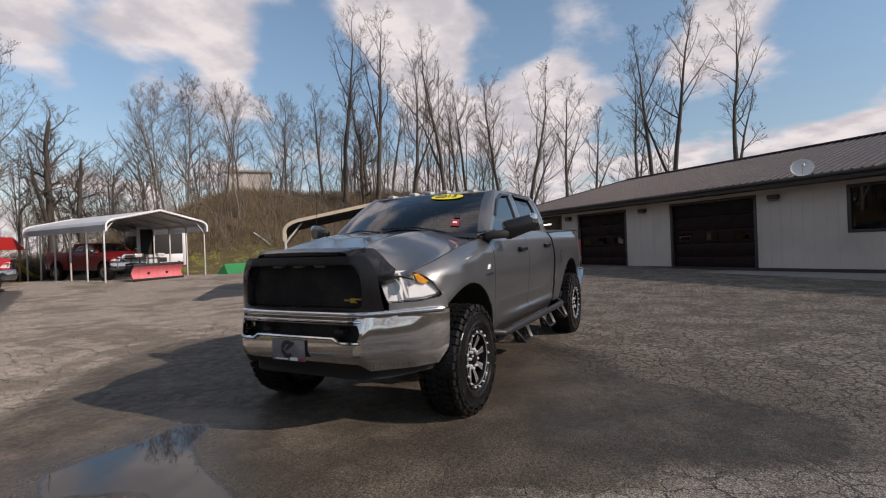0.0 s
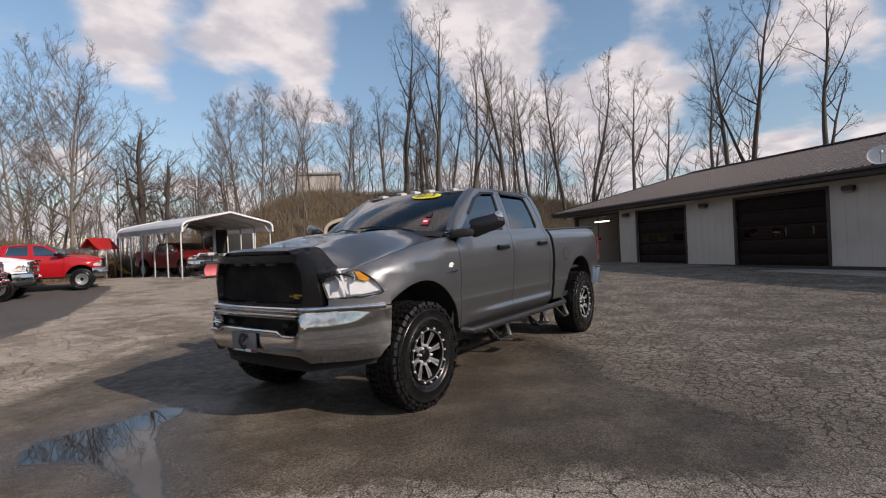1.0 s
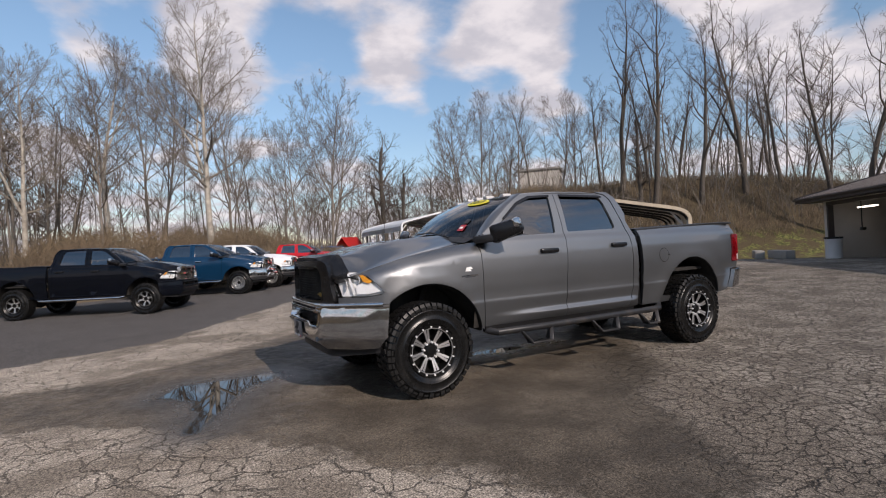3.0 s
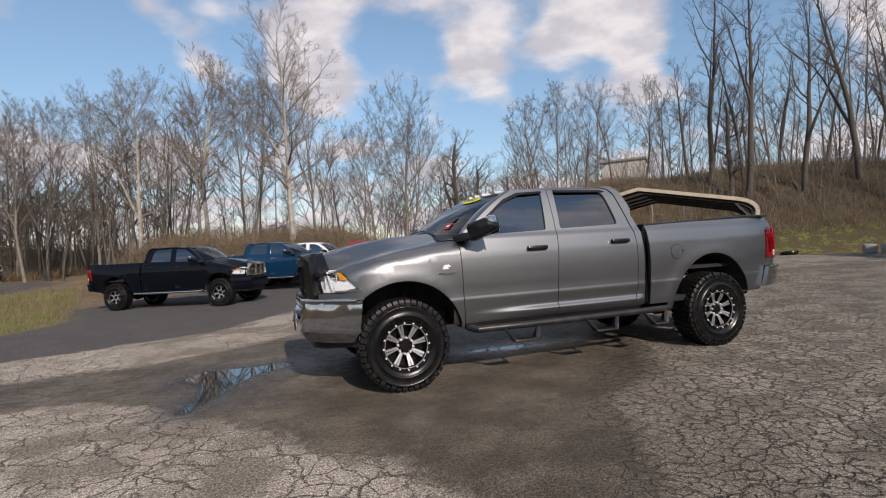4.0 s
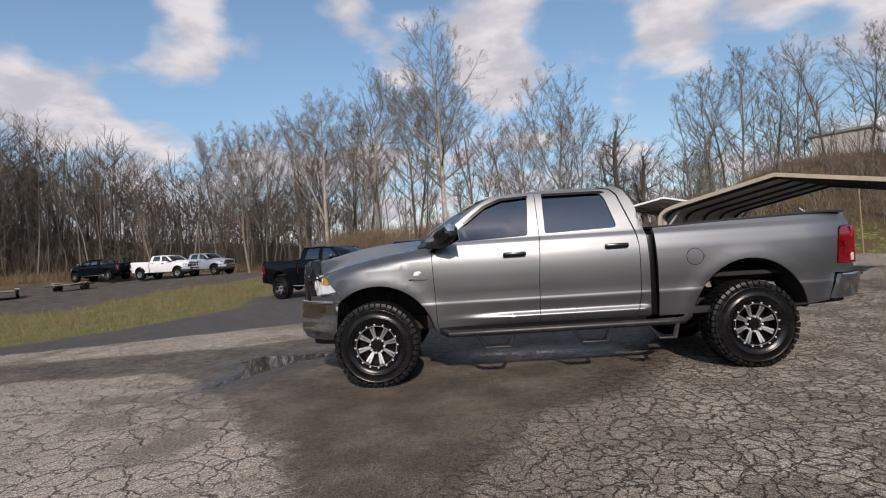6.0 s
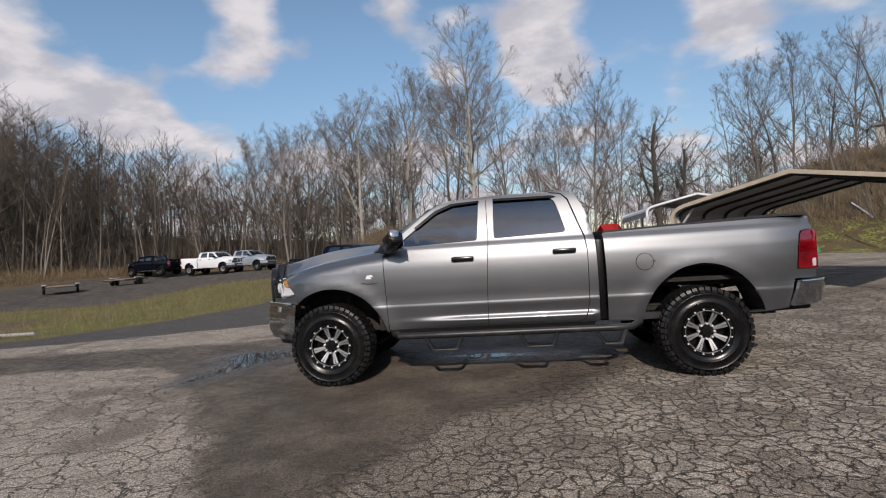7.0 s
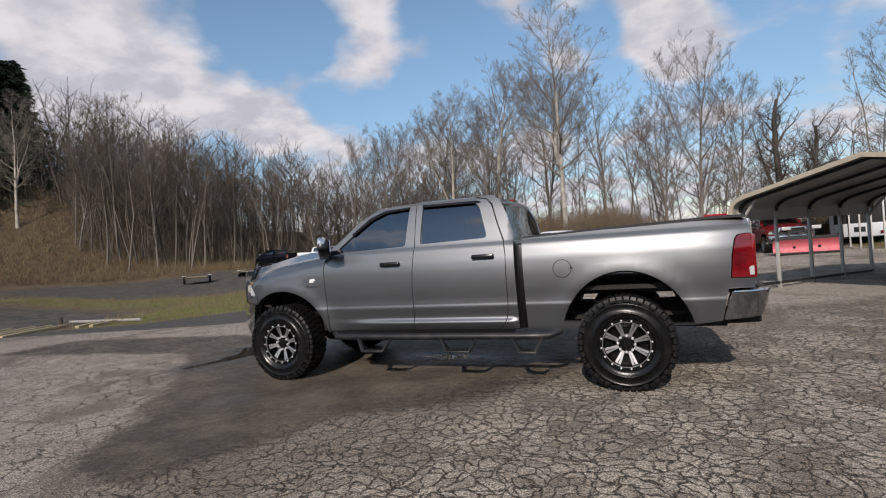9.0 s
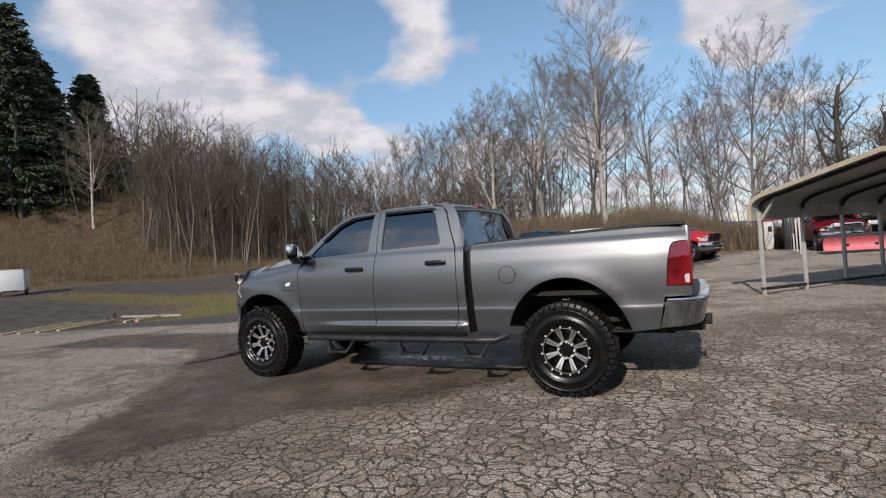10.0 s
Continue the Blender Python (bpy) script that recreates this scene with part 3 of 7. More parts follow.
def pickup(m, label, body, look_="main", group=""):
    """A crew-cab pickup on all-terrain tyres. look_: 'main' lifted truck with all its fittings, or a plainer parked one."""
    main = look_ == "main"
    car = thing("pickup_truck", m, label, "pickup truck", group)
    st = 0.09 if main else 0.22
    grille_mat = BLACK_GLOSS if main or look_ == "red" else CHROME
    bumper_mat = CHROME if look_ not in ("black",) else BLACK_PAINT

    for sg in (1, -1):
        PS = (lambda x, z, s=sg: (x, s * side_y(x, z), z))
        # front wing
        wing = [(-0.605, 0.545), (-0.592, 1.0), (-0.578, 1.405), (-0.42, 1.39), (-0.28, 1.372), (-0.10, 1.345), (0.06, 1.318), (0.30, 1.265), (0.50, 1.205),
                (0.595, 1.170), (0.560, 1.150), (0.452, 1.022), (0.43, 0.985), (0.425, 0.93), (0.41, 0.892)] + arc(0.012, 0.43, 0.605, 0.612, 49, 168, 22)
        surf("front_wing", wing, [], PS, st, st * 0.8, 0.03, body, car, levels=PRESSED if main else ())
        # doors
        d1 = [(-0.612, 0.568), (-0.599, 1.0), (-0.585, 1.41), (-0.595, 1.445), (-0.80, 1.60), (-1.0, 1.755), (-1.15, 1.855), (-1.26, 1.905), (-1.45, 1.925), (-1.705, 1.935), (-1.711, 1.45), (-1.678, 1.0), (-1.669, 0.60), (-1.664, 0.568)]
        w1 = rounded([(-0.70, 1.442), (-1.0, 1.452), (-1.598, 1.468), (-1.630, 1.885), (-1.33, 1.868), (-1.17, 1.80), (-0.93, 1.622)], [0.02, 0, 0.03, 0.03, 0.08, 0.12, 0.05])
        dd = surf("front_door", d1, [w1], PS, st, st * 0.8, 0.035, body, car, levels=PRESSED if main else ())
        surf("window_pane", w1, [], (lambda x, z, s=sg: (x, s * (side_y(x, z) - 0.018), z)), 0.3, 0.15, 0.0, TINTED, dd, "dark tinted side glass")
        d2 = [(-1.670, 0.568), (-1.676, 0.62), (-1.685, 1.0), (-1.718, 1.45), (-1.712, 1.935), (-2.10, 1.938), (-2.38, 1.928), (-2.50, 1.90), (-2.56, 1.84), (-2.63, 1.62), (-2.69, 1.45), (-2.711, 1.30), (-2.706, 0.80), (-2.686, 0.675), (-2.646, 0.605), (-2.586, 0.568)]
        w2 = rounded([(-1.775, 1.478), (-1.785, 1.897), (-2.42, 1.888), (-2.525, 1.497)], [0.03, 0.03, 0.10, 0.05])
        de = surf("rear_door", d2, [w2], PS, st, st * 0.8, 0.035, body, car, levels=PRESSED if main else ())
        surf("window_pane", w2, [], (lambda x, z, s=sg: (x, s * (side_y(x, z) - 0.018), z)), 0.3, 0.15, 0.0, TINTED, de, "dark tinted side glass")
        # cab corner behind the rear door
        cc = [(-2.592, 0.565), (-2.652, 0.60), (-2.692, 0.67), (-2.713, 0.80), (-2.718, 1.30), (-2.703, 1.455), (-2.643, 1.625), (-2.573, 1.85), (-2.512, 1.912), (-2.38, 1.941), (-2.56, 1.945), (-2.65, 1.885), (-2.72, 1.74), (-2.775, 1.55), (-2.797, 1.40), (-2.802, 1.20), (-2.805, 0.90), (-2.806, 0.57)]
        surf("cab_corner", cc, [], PS, st, st * 0.8, 0.05, body, car, levels=PRESSED if main else ())
        # dark inner shell behind the shut lines
        surf("inner_shell", [(-0.50, 0.56), (-0.50, 1.36), (-0.60, 1.42), (-1.6, 1.44), (-1.64, 1.92), (-1.77, 1.92), (-1.75, 1.46), (-2.6, 1.48), (-2.56, 1.80), (-2.62, 1.82), (-2.76, 1.5), (-2.80, 1.3), (-2.74, 0.56)], [], (lambda x, z, s=sg: (x, s * (side_y(x, z) - 0.034), z)), 0.3, 0.15, 0.0, UNDERBODY, car)
        # sill, blackened to stand in for the dark under the body
        surf("sill", [(-0.62, 0.50), (-0.62, 0.565), (-2.76, 0.562), (-2.74, 0.505)], [], (lambda x, z, s=sg: (x, s * (side_y(x, z) - 0.004), z)), 0.3, 0.03, 0.04, BLACK_PLASTIC, car)
        # bed side
        bed = ([(-2.890, 0.56), (-2.888, 1.0), (-2.880, 1.462), (-3.4, 1.482), (-4.1, 1.503), (-4.66, 1.517), (-4.80, 1.512), (-4.848, 1.49), (-4.862, 1.372), (-4.80, 1.372), (-4.745, 1.362), (-4.722, 1.33), (-4.694, 1.20), (-4.676, 0.992), (-4.862, 0.988), (-4.862, 0.905), (-4.655, 0.90), (-4.600, 0.622), (-4.345, 0.592)]
               + arc(-3.805, 0.43, 0.592, 0.672, 18, 165, 24) + [(-3.30, 0.565)])
        bd = surf("bed_side", bed, [], PS, st, st * 0.8, 0.04, body, car, levels=PRESSED if main else ())
        # black lip inside the wheel openings
        for arch in (arc(0.012, 0.43, 0.598, 0.605, 46, 170, 22), arc(-3.805, 0.43, 0.585, 0.665, 14, 168, 24)):
            bm = bmesh.new()
            rows = []
            for x, z in arch:
                y = side_y(x, z)
                rows.append([bm.verts.new((x, sg * (y - 0.006), z)), bm.verts.new((x, sg * (y - 0.05), z - 0.01)), bm.verts.new((x, sg * 0.52, z + 0.01))])
            for a, b in zip(rows, rows[1:]):
                for k in range(2):
                    bm.faces.new((a[k], a[k + 1], b[k + 1], b[k]))
            part("wheel_arch_liner", bm, UNDERBODY, car)
        # handles
        for x0, z0 in ((-1.44, 1.285), (-2.485, 1.308)):
            bm = bmesh.new()
            y = side_y(x0, z0)
            box(bm, x0 - 0.118, x0 + 0.118, min(sg * (y - 0.01), sg * (y + 0.042)), max(sg * (y - 0.01), sg * (y + 0.042)), z0 - 0.024, z0 + 0.024, 0.016)
            part("door_handle", bm, BLACK_GLOSS if look_ != "blue" else CHROME, dd if x0 > -2 else de, "black door handle")
        # rain visors over the side glass
        if main:
            for lp, dr in (([(-0.93, 1.645), (-1.15, 1.815), (-1.33, 1.885), (-1.635, 1.90), (-1.635, 1.880), (-1.35, 1.861), (-1.17, 1.791), (-0.95, 1.628)], dd), ([(-1.785, 1.908), (-2.40, 1.900), (-2.45, 1.882), (-2.42, 1.875), (-1.785, 1.882)], de)):
                surf("rain_visor", lp, [], (lambda x, z, s=sg: (x, s * (side_y(x, z) + 0.014), z)), 0.2, 0.1, 0.012, BLACK_GLOSS, dr, "dark smoked rain visor")
        # headlamp
        def PL(u, v, s=sg):
            # u runs from the grille outwards along the swept nose to the wing
            y0 = 0.690 - 0.060 * min(1.0, max(0.0, (v - 0.966) / 0.215))
            y = y0 + (0.952 - y0) * (u - 0.665) / 0.605
            return (front_x(y, v) - 0.004, s * y, v)
        lens = [(0.665, 0.968), (0.672, 1.180), (0.90, 1.182), (1.08, 1.172), (1.13, 1.150), (1.265, 1.020), (1.22, 0.985), (1.05, 0.966)]
        hl = surf("headlamp", lens, [], PL, 0.06, 0.08, 0.03, CLEAR_LENS, car, "clear headlamp with amber corner")
        surf("reflector", lens, [], (lambda u, v: tuple(Vector(PL(u, v)) - Vector((0.055, 0.045 * sg, 0)))), 0.08, 0.1, 0.0, REFLECTOR, hl)
        for uu, zz, r in ((0.78, 1.07, 0.062), (0.95, 1.11, 0.046)):
            bm = bmesh.new()
            c = Vector(PL(uu, zz)) - Vector((0.05, 0.03 * sg, 0))
            lathe(bm, [(r, 0.012), (r * 0.96, 0.014), (r * 0.80, 0.004), (r * 0.3, -0.010), (0.0, -0.012)], 18, "Z", Matrix.Translation(c) @ Matrix.Rotation(radians(90), 4, "Y"))
            part("lamp_bowl", bm, REFLECTOR if main else CHROME, hl)
        am = [(1.03, 1.095), (1.005, 1.155), (1.04, 1.158), (1.13, 1.098), (1.10, 1.080)]
        surf("amber_lamp", am, [], (lambda u, v: tuple(Vector(PL(u, v)) - Vector((0.012, 0.01 * sg, 0)))), 0.06, 0.08, 0.02, AMBER, hl, "amber turn lamp")
        surf("lamp_bezel", [(0.90, 0.985), (0.925, 1.06), (1.02, 1.09), (1.21, 1.07), (1.24, 1.03), (1.20, 1.005), (1.05, 0.985)], [], (lambda u, v: tuple(Vector(PL(u, v)) - Vector((0.03, 0.022 * sg, 0)))), 0.05, 0.05, 0.008, REFLECTOR, hl)
        surf("lamp_trim", [(0.735, 1.128), (0.735, 1.142), (0.88, 1.150), (1.0, 1.118), (1.0, 1.106), (0.88, 1.136)], [], (lambda u, v: tuple(Vector(PL(u, v)) - Vector((0.018, 0.014 * sg, 0)))), 0.05, 0.05, 0.006, BLACK_GLOSS, hl)
        surf("lamp_divider", [(0.875, 0.99), (0.865, 1.17), (0.885, 1.17), (0.90, 0.99)], [], (lambda u, v: tuple(Vector(PL(u, v)) - Vector((0.02, 0.015 * sg, 0)))), 0.05, 0.1, 0.01, REFLECTOR if main else CHROME, hl)
        # body panel under the headlamp
        surf("lamp_valance", [(0.665, 0.895), (0.668, 0.960), (1.05, 0.958), (1.22, 0.977), (1.262, 1.008), (1.285, 0.985), (1.29, 0.895)], [], PL, 0.06, 0.05, 0.03, body, car)
        # tail lamp
        tl = [(-4.752, 1.356), (-4.73, 1.326), (-4.702, 1.20), (-4.684, 1.0), (-4.862, 0.996), (-4.862, 1.2), (-4.855, 1.366), (-4.80, 1.366)]
        tlamp = surf("tail_lamp", tl, [], (lambda x, z, s=sg: (x, s * (side_y(x, z) + 0.012), z)), 0.05, 0.06, 0.05, RED_LENS, car, "red tail lamp with pale reversing lens")
        surf("reversing_lens", [(-4.825, 1.015), (-4.82, 1.075), (-4.835, 1.09), (-4.858, 1.09), (-4.858, 1.015)], [], (lambda x, z, s=sg: (x, s * (side_y(x, z) + 0.016), z)), 0.03, 0.04, 0.005, PALE_LENS, tlamp)
        bm = bmesh.new()
        yy = side_y(-4.83, 1.2)
        box(bm, -4.882, -4.845, min(sg * 0.80, sg * (yy + 0.006)), max(sg * 0.80, sg * (yy + 0.006)), 0.99, 1.362, 0.012)
        part("tail_lamp_rear", bm, RED_LENS, tlamp)
        # tow mirror: an arm from the door's corner, a long head slanting out and back, a bright outer cap
        A, B = Vector((-0.60, sg * 0.93, 1.435)), Vector((-0.83, sg * 1.31, 1.535))
        C = A.lerp(B, 0.30)
        bm = bmesh.new()
        bar(bm, C, B, 0.125, 0.185 if main else 0.15, 0.035)
        for v in bm.verts:
            # the lower edge rises towards the tip
            t = (v.co - C).dot(B - C) / (B - C).length_squared
            if v.co.z < C.lerp(B, t).z:
                v.co.z += 0.045 * t
        mir = part("wing_mirror", bm, BLACK_GLOSS, car, "black folding tow mirror")
        bm = bmesh.new()
        bar(bm, A + Vector((0.02, sg * -0.05, -0.01)), A.lerp(B, 0.42) + Vector((0, 0, -0.035)), 0.12, 0.075, 0.02)
        bar(bm, (-0.60, sg * 0.915, 1.43), (-0.80, sg * 0.905, 1.455), 0.03, 0.07, 0.01)
        part("mirror_arm", bm, BLACK_PLASTIC, mir)
        bm = bmesh.new()
        off = Vector((-0.062, sg * -0.036, 0.0))
        bar(bm, A.lerp(B, 0.40) + off, A.lerp(B, 0.94) + off, 0.006, 0.135)
        part("mirror_glass", bm, CHROME, mir)
        bm = bmesh.new()
        bar(bm, A.lerp(B, 0.84) + Vector((0.016, 0, 0.040)), A.lerp(B, 1.015) + Vector((0.016, 0, 0.040)), 0.105, 0.112, 0.03)
        part("mirror_cap", bm, CHROME, mir, "chrome outer cap")
        # step bar
        if main or look_ in ("blue", "black"):
            bm = bmesh.new()
            tube(bm, [(-0.66, sg * 0.90, 0.52), (-0.72, sg * 0.985, 0.505), (-1.2, sg * 0.995, 0.505), (-2.9, sg * 0.995, 0.508), (-3.10, sg * 0.985, 0.51), (-3.20, sg * 0.90, 0.545)], 0.036, 10)
            stepbar = part("step_bar", bm, BLACK_STEEL if main else CHROME, car, "black tubular step bar with drop steps" if main else "")
            if main:
                for cx in (-1.20, -2.17, -2.885):
                    bm = bmesh.new()
                    a, b = cx + 0.20, cx - 0.20
                    if cx < -2.5:
                        a, b = cx + 0.155, cx - 0.155
                    yo = sg * 1.075
                    for yq in (sg * 1.0, yo):
                        bar(bm, (a, sg * 0.995, 0.50), (a - 0.09, yq, 0.368), 0.042, 0.02, 0.004)
                        bar(bm, (b, sg * 0.995, 0.50), (b + 0.07, yq, 0.368), 0.042, 0.02, 0.004)
                    y0, y1 = sorted((sg * 0.985, sg * 1.095))
                    box(bm, b + 0.055, a - 0.075, y0, y1, 0.352, 0.374, 0.006)
                    for q in range(5):
                        xx = b + 0.09 + q * (a - b - 0.2) / 4
                        box(bm, xx, xx + 0.012, y0 + 0.01, y1 - 0.01, 0.372, 0.379)
                    part("drop_step", bm, BLACK_STEEL, stepbar)
        # frame rail
        bm = bmesh.new()
        box(bm, -4.7, 0.75, min(sg * 0.36, sg * 0.46), max(sg * 0.36, sg * 0.46), 0.50, 0.66, 0.01)
        bar(bm, (0.05, sg * 0.58, 0.45), (-0.12, sg * 0.62, 1.02), 0.06, 0.06, 0.02)
        bar(bm, (-3.72, sg * 0.56, 0.45), (-3.62, sg * 0.52, 0.95), 0.06, 0.06, 0.02)
        bar(bm, (-3.15, sg * 0.55, 0.62), (-4.45, sg * 0.55, 0.66), 0.07, 0.04)
        part("frame_rail", bm, UNDERBODY, car)
        # wheels
        style = "dark" if main else ("six" if look_ in ("black", "silver") else "steel")
        for wx in (0.032, -3.795):
            mm = Matrix.Translation((wx, sg * 0.875, 0.432)) @ (Matrix.Rotation(math.pi, 4, "Z") if sg < 0 else Matrix.Identity(4)) @ Matrix.Rotation(0.2 + wx, 4, "Y")
            wheel(car, mm, style)

    # axles
    for wx in (0.032, -3.795):
        bm = bmesh.new()
        tube(bm, [(wx, -0.72, 0.43), (wx, 0.72, 0.43)], 0.055, 10)
        lathe(bm, [(0.0, -0.2), (0.13, -0.14), (0.16, 0.0), (0.13, 0.14), (0.0, 0.2)], 14, "Y", Matrix.Translation((wx, -0.15 if wx > -1 else 0.0, 0.42)))
        part("axle", bm, UNDERBODY, car)
    # floor pan closes the underside
    bm = bmesh.new()
    box(bm, -2.8, -0.55, -0.88, 0.88, 0.56, 0.62)
    box(bm, -0.55, 0.75, -0.50, 0.50, 0.66, 1.1, 0.05)
    box(bm, -4.80, -2.86, -0.60, 0.60, 0.86, 0.92)
    box(bm, 0.40, 0.72, -0.62, 0.62, 0.55, 0.86)
    part("underbody", bm, UNDERBODY, car)

    # bonnet
    def bonnet(x, y):
        q = abs(y)
        ye = side_y(x, SHOULDER(x)) + 0.002
        z0, z1 = SHOULDER(x) + 0.004, HOOD_MID(x)
        t = min(1.0, q / ye)
        s = 1 - smooth(0.42 + 0.34 * smooth(0.35, 0.80, x), 1.0, t)
        ridge = 0.016 * math.exp(-((q - 0.40) / 0.05) ** 2) * smooth(0.75, 0.3, x)
        return (x, y, z0 + (z1 - z0) * s - 0.02 * t * t * s + ridge)

    def edge(x):
        return side_y(x, SHOULDER(x)) - 0.003
    xs = [-0.52, -0.28, -0.05, 0.2, 0.42, 0.54]
    brow = [(NOSE(y) - 0.045, y) for y in (0.77, 0.66, 0.52, 0.28)]
    hood = [(x, edge(x)) for x in xs] + brow + [(x, -y) for x, y in reversed(brow)] + [(x, -edge(x)) for x in reversed(xs)] + [(-0.47, -0.6), (-0.40, -0.3), (-0.385, 0), (-0.40, 0.3), (-0.47, 0.6)]
    hd = surf("bonnet", hood, [], bonnet, 0.07 if main else 0.2, 0.06 if main else 0.15, 0.03, body, car)
    if main:
        # bug deflector over the bonnet's front edge
        lead = [(NOSE(y) - 0.030, y) for y in (0.710, 0.68, 0.63, 0.57, 0.50, 0.28, 0.0)]
        trail = [(0.745, 0.0), (0.738, 0.25), (0.705, 0.44), (0.668, 0.58), (0.650, 0.690)]
        bd_o = lead + [(x, -y) for x, y in reversed(lead[:-1])] + [(x, -y) for x, y in reversed(trail[1:])] + trail
        surf("bug_deflector", bd_o, [], (lambda x, y: tuple(Vector(bonnet(x, y)) + Vector((0.026, 0, 0.014 + 0.026 * smooth(0.60, 0.84, x))))), 0.05, 0.06, 0.03, BLACK_GLOSS, hd, "glossy black bug deflector")
    # grille: rounded surround, dark mesh set back
    def PG(y, z):
        return (front_x(y, z) + 0.010 + 0.012 * (1 - (y / 0.65) ** 2) + 0.014 * math.sin(math.pi * (z - 0.885) / 0.43), y, z)
    gout = rounded([(-0.676, 0.885), (-0.640, 1.17), (-0.575, 1.300), (0.575, 1.300), (0.640, 1.17), (0.676, 0.885)], [0.05, 0.12, 0.12, 0.12, 0.12, 0.05])
    gin = rounded([(-0.545, 0.935), (-0.538, 1.15), (-0.49, 1.238), (0.49, 1.238), (0.538, 1.15), (0.545, 0.935)], [0.05, 0.06, 0.06, 0.06, 0.06, 0.05])
    gr = surf("grille", gout, [gin], PG, 0.08, 0.05, 0.12, BLACK_GLOSS if main else grille_mat, car, "black grille surround with mesh insert" if main else "")
    surf("grille_lip", rounded([(-0.557, 0.923), (-0.550, 1.155), (-0.50, 1.250), (0.50, 1.250), (0.550, 1.155), (0.557, 0.923)], 0.06), [gin], (lambda y, z: (front_x(y, z) + 0.022 + 0.012 * (1 - (y / 0.65) ** 2), y, z)), 0.15, 0.1, 0.02, BLACK_GLOSS if main else CHROME, gr)
    surf("mesh_backing", gin, [], (lambda y, z: (front_x(y, z) - 0.045, y, z)), 0.15, 0.1, 0.0, UNDERBODY, gr)
    bm = bmesh.new()
    nb = 64 if main else 3
    for k in range(1, nb):
        y = -0.545 + 1.09 * k / nb
        bar(bm, (front_x(y, 1.0) - 0.03, y, 0.93), (front_x(y, 1.2) - 0.03, y, 1.262), 0.0025 if main else 0.07, 0.0025 if main else 0.03)
    nh = 14 if main else 2
    for k in range(1, nh):
        z = 0.93 + 0.33 * k / nh
        tube(bm, [(front_x(y, z) - 0.028, y, z) for y in (-0.54, -0.27, 0, 0.27, 0.54)], 0.0025 if main else 0.03, 4)
    part("grille_mesh", bm, UNDERBODY if main else grille_mat, gr)
    if main:
        for y in (-0.20, 0.0, 0.20):
            bm = bmesh.new()
            box(bm, front_x(y, 1.2) - 0.03, front_x(y, 1.2) + 0.012, y - 0.045, y + 0.045, 1.222, 1.238, 0.006)
            part("marker_lamp", bm, PLATE_GREY, gr)
        badge = bmesh.new()
        for y0, y1, z0, z1 in ((0.39, 0.43, 0.984, 0.994), (0.44, 0.48, 0.975, 1.005), (0.48, 0.53, 0.992, 1.002), (0.455, 0.50, 0.972, 0.980)):
            box(badge, front_x(0.46, 1.0) - 0.014, front_x(0.46, 1.0) - 0.002, y0, y1, z0, z1)
        part("emblem", badge, GOLD_MARK, gr, "small gold emblem")
    # front bumper: wide chrome beam with a long slot
    def PB(u, v):
        q, s = abs(u), (1 if u >= 0 else -1)
        bulge = 0.030 * math.sin(math.pi * min(1, max(0, (v - 0.46) / 0.42))) - 0.012
        y = q if q < 0.55 else 0.55 + (q - 0.55) * 0.63
        k = smooth(0.98, 0.78, y)
        return (BEAM(y) + bulge * k - 0.04 * smooth(0.62, 0.46, v), s * (y + 0.5 * bulge * (1 - k)), v)
    half = [(0.52, 0.880), (0.64, 0.893), (0.90, 0.897), (1.24, 0.890), (1.22, 0.60), (1.14, 0.505), (0.95, 0.495), (0.60, 0.500), (0.52, 0.555)]
    bo = half + [(-u, v) for u, v in reversed(half)]
    slot = rounded([(-0.53, 0.825), (0.53, 0.825), (0.55, 0.765), (0.53, 0.706), (0.38, 0.706), (0.35, 0.735), (-0.35, 0.735), (-0.38, 0.706), (-0.53, 0.706), (-0.55, 0.765)], 0.02)
    fb = surf("front_bumper", bo, [slot], PB, 0.07, 0.05, 0.09, bumper_mat, car, "chrome front bumper" if bumper_mat is CHROME else "")
    # polished roll along the bumper's top and slot edges
    bm = bmesh.new()
    tube(bm, [Vector(PB(u / 20, 0.893)) + Vector((-0.012, 0, 0.0)) for u in range(-24, 25)], 0.023, 10)
    tube(bm, [Vector(PB(u / 20, 0.845)) + Vector((0.004, 0, 0.0)) for u in range(-11, 12)], 0.010, 6)
    tube(bm, [Vector(PB(u / 20, 0.706 if abs(u) > 7.5 else 0.735)) + Vector((0.006, 0, -0.004)) for u in range(-11, 12)], 0.014, 8)
    part("bumper_roll", bm, bumper_mat, fb)
    bm = bmesh.new()
    box(bm, 0.70, 0.83, -0.56, 0.56, 0.62, 0.86)
    part("bumper_backing", bm, UNDERBODY, fb)
    for sg in (-1, 1):
        bm = bmesh.new()
        tube(bm, [(0.84, sg * 0.38, 0.765), (0.89, sg * 0.37, 0.765), (0.89, sg * 0.31, 0.765), (0.84, sg * 0.30, 0.765)], 0.018, 8)
        part("tow_hook", bm, BLACK_STEEL, fb)
    # air dam under the bumper
    surf("air_dam", [(-1.14, 0.52), (-0.66, 0.49), (-0.55, 0.55), (0.55, 0.55), (0.66, 0.49), (1.14, 0.52), (1.1, 0.45), (0.7, 0.42), (-0.7, 0.42), (-1.1, 0.45)], [], (lambda u, v: tuple(Vector(PB(u, v)) - Vector((0.06, 0.03 * (1 if u > 0 else -1), 0)))), 0.1, 0.05, 0.03, BLACK_PLASTIC, car)
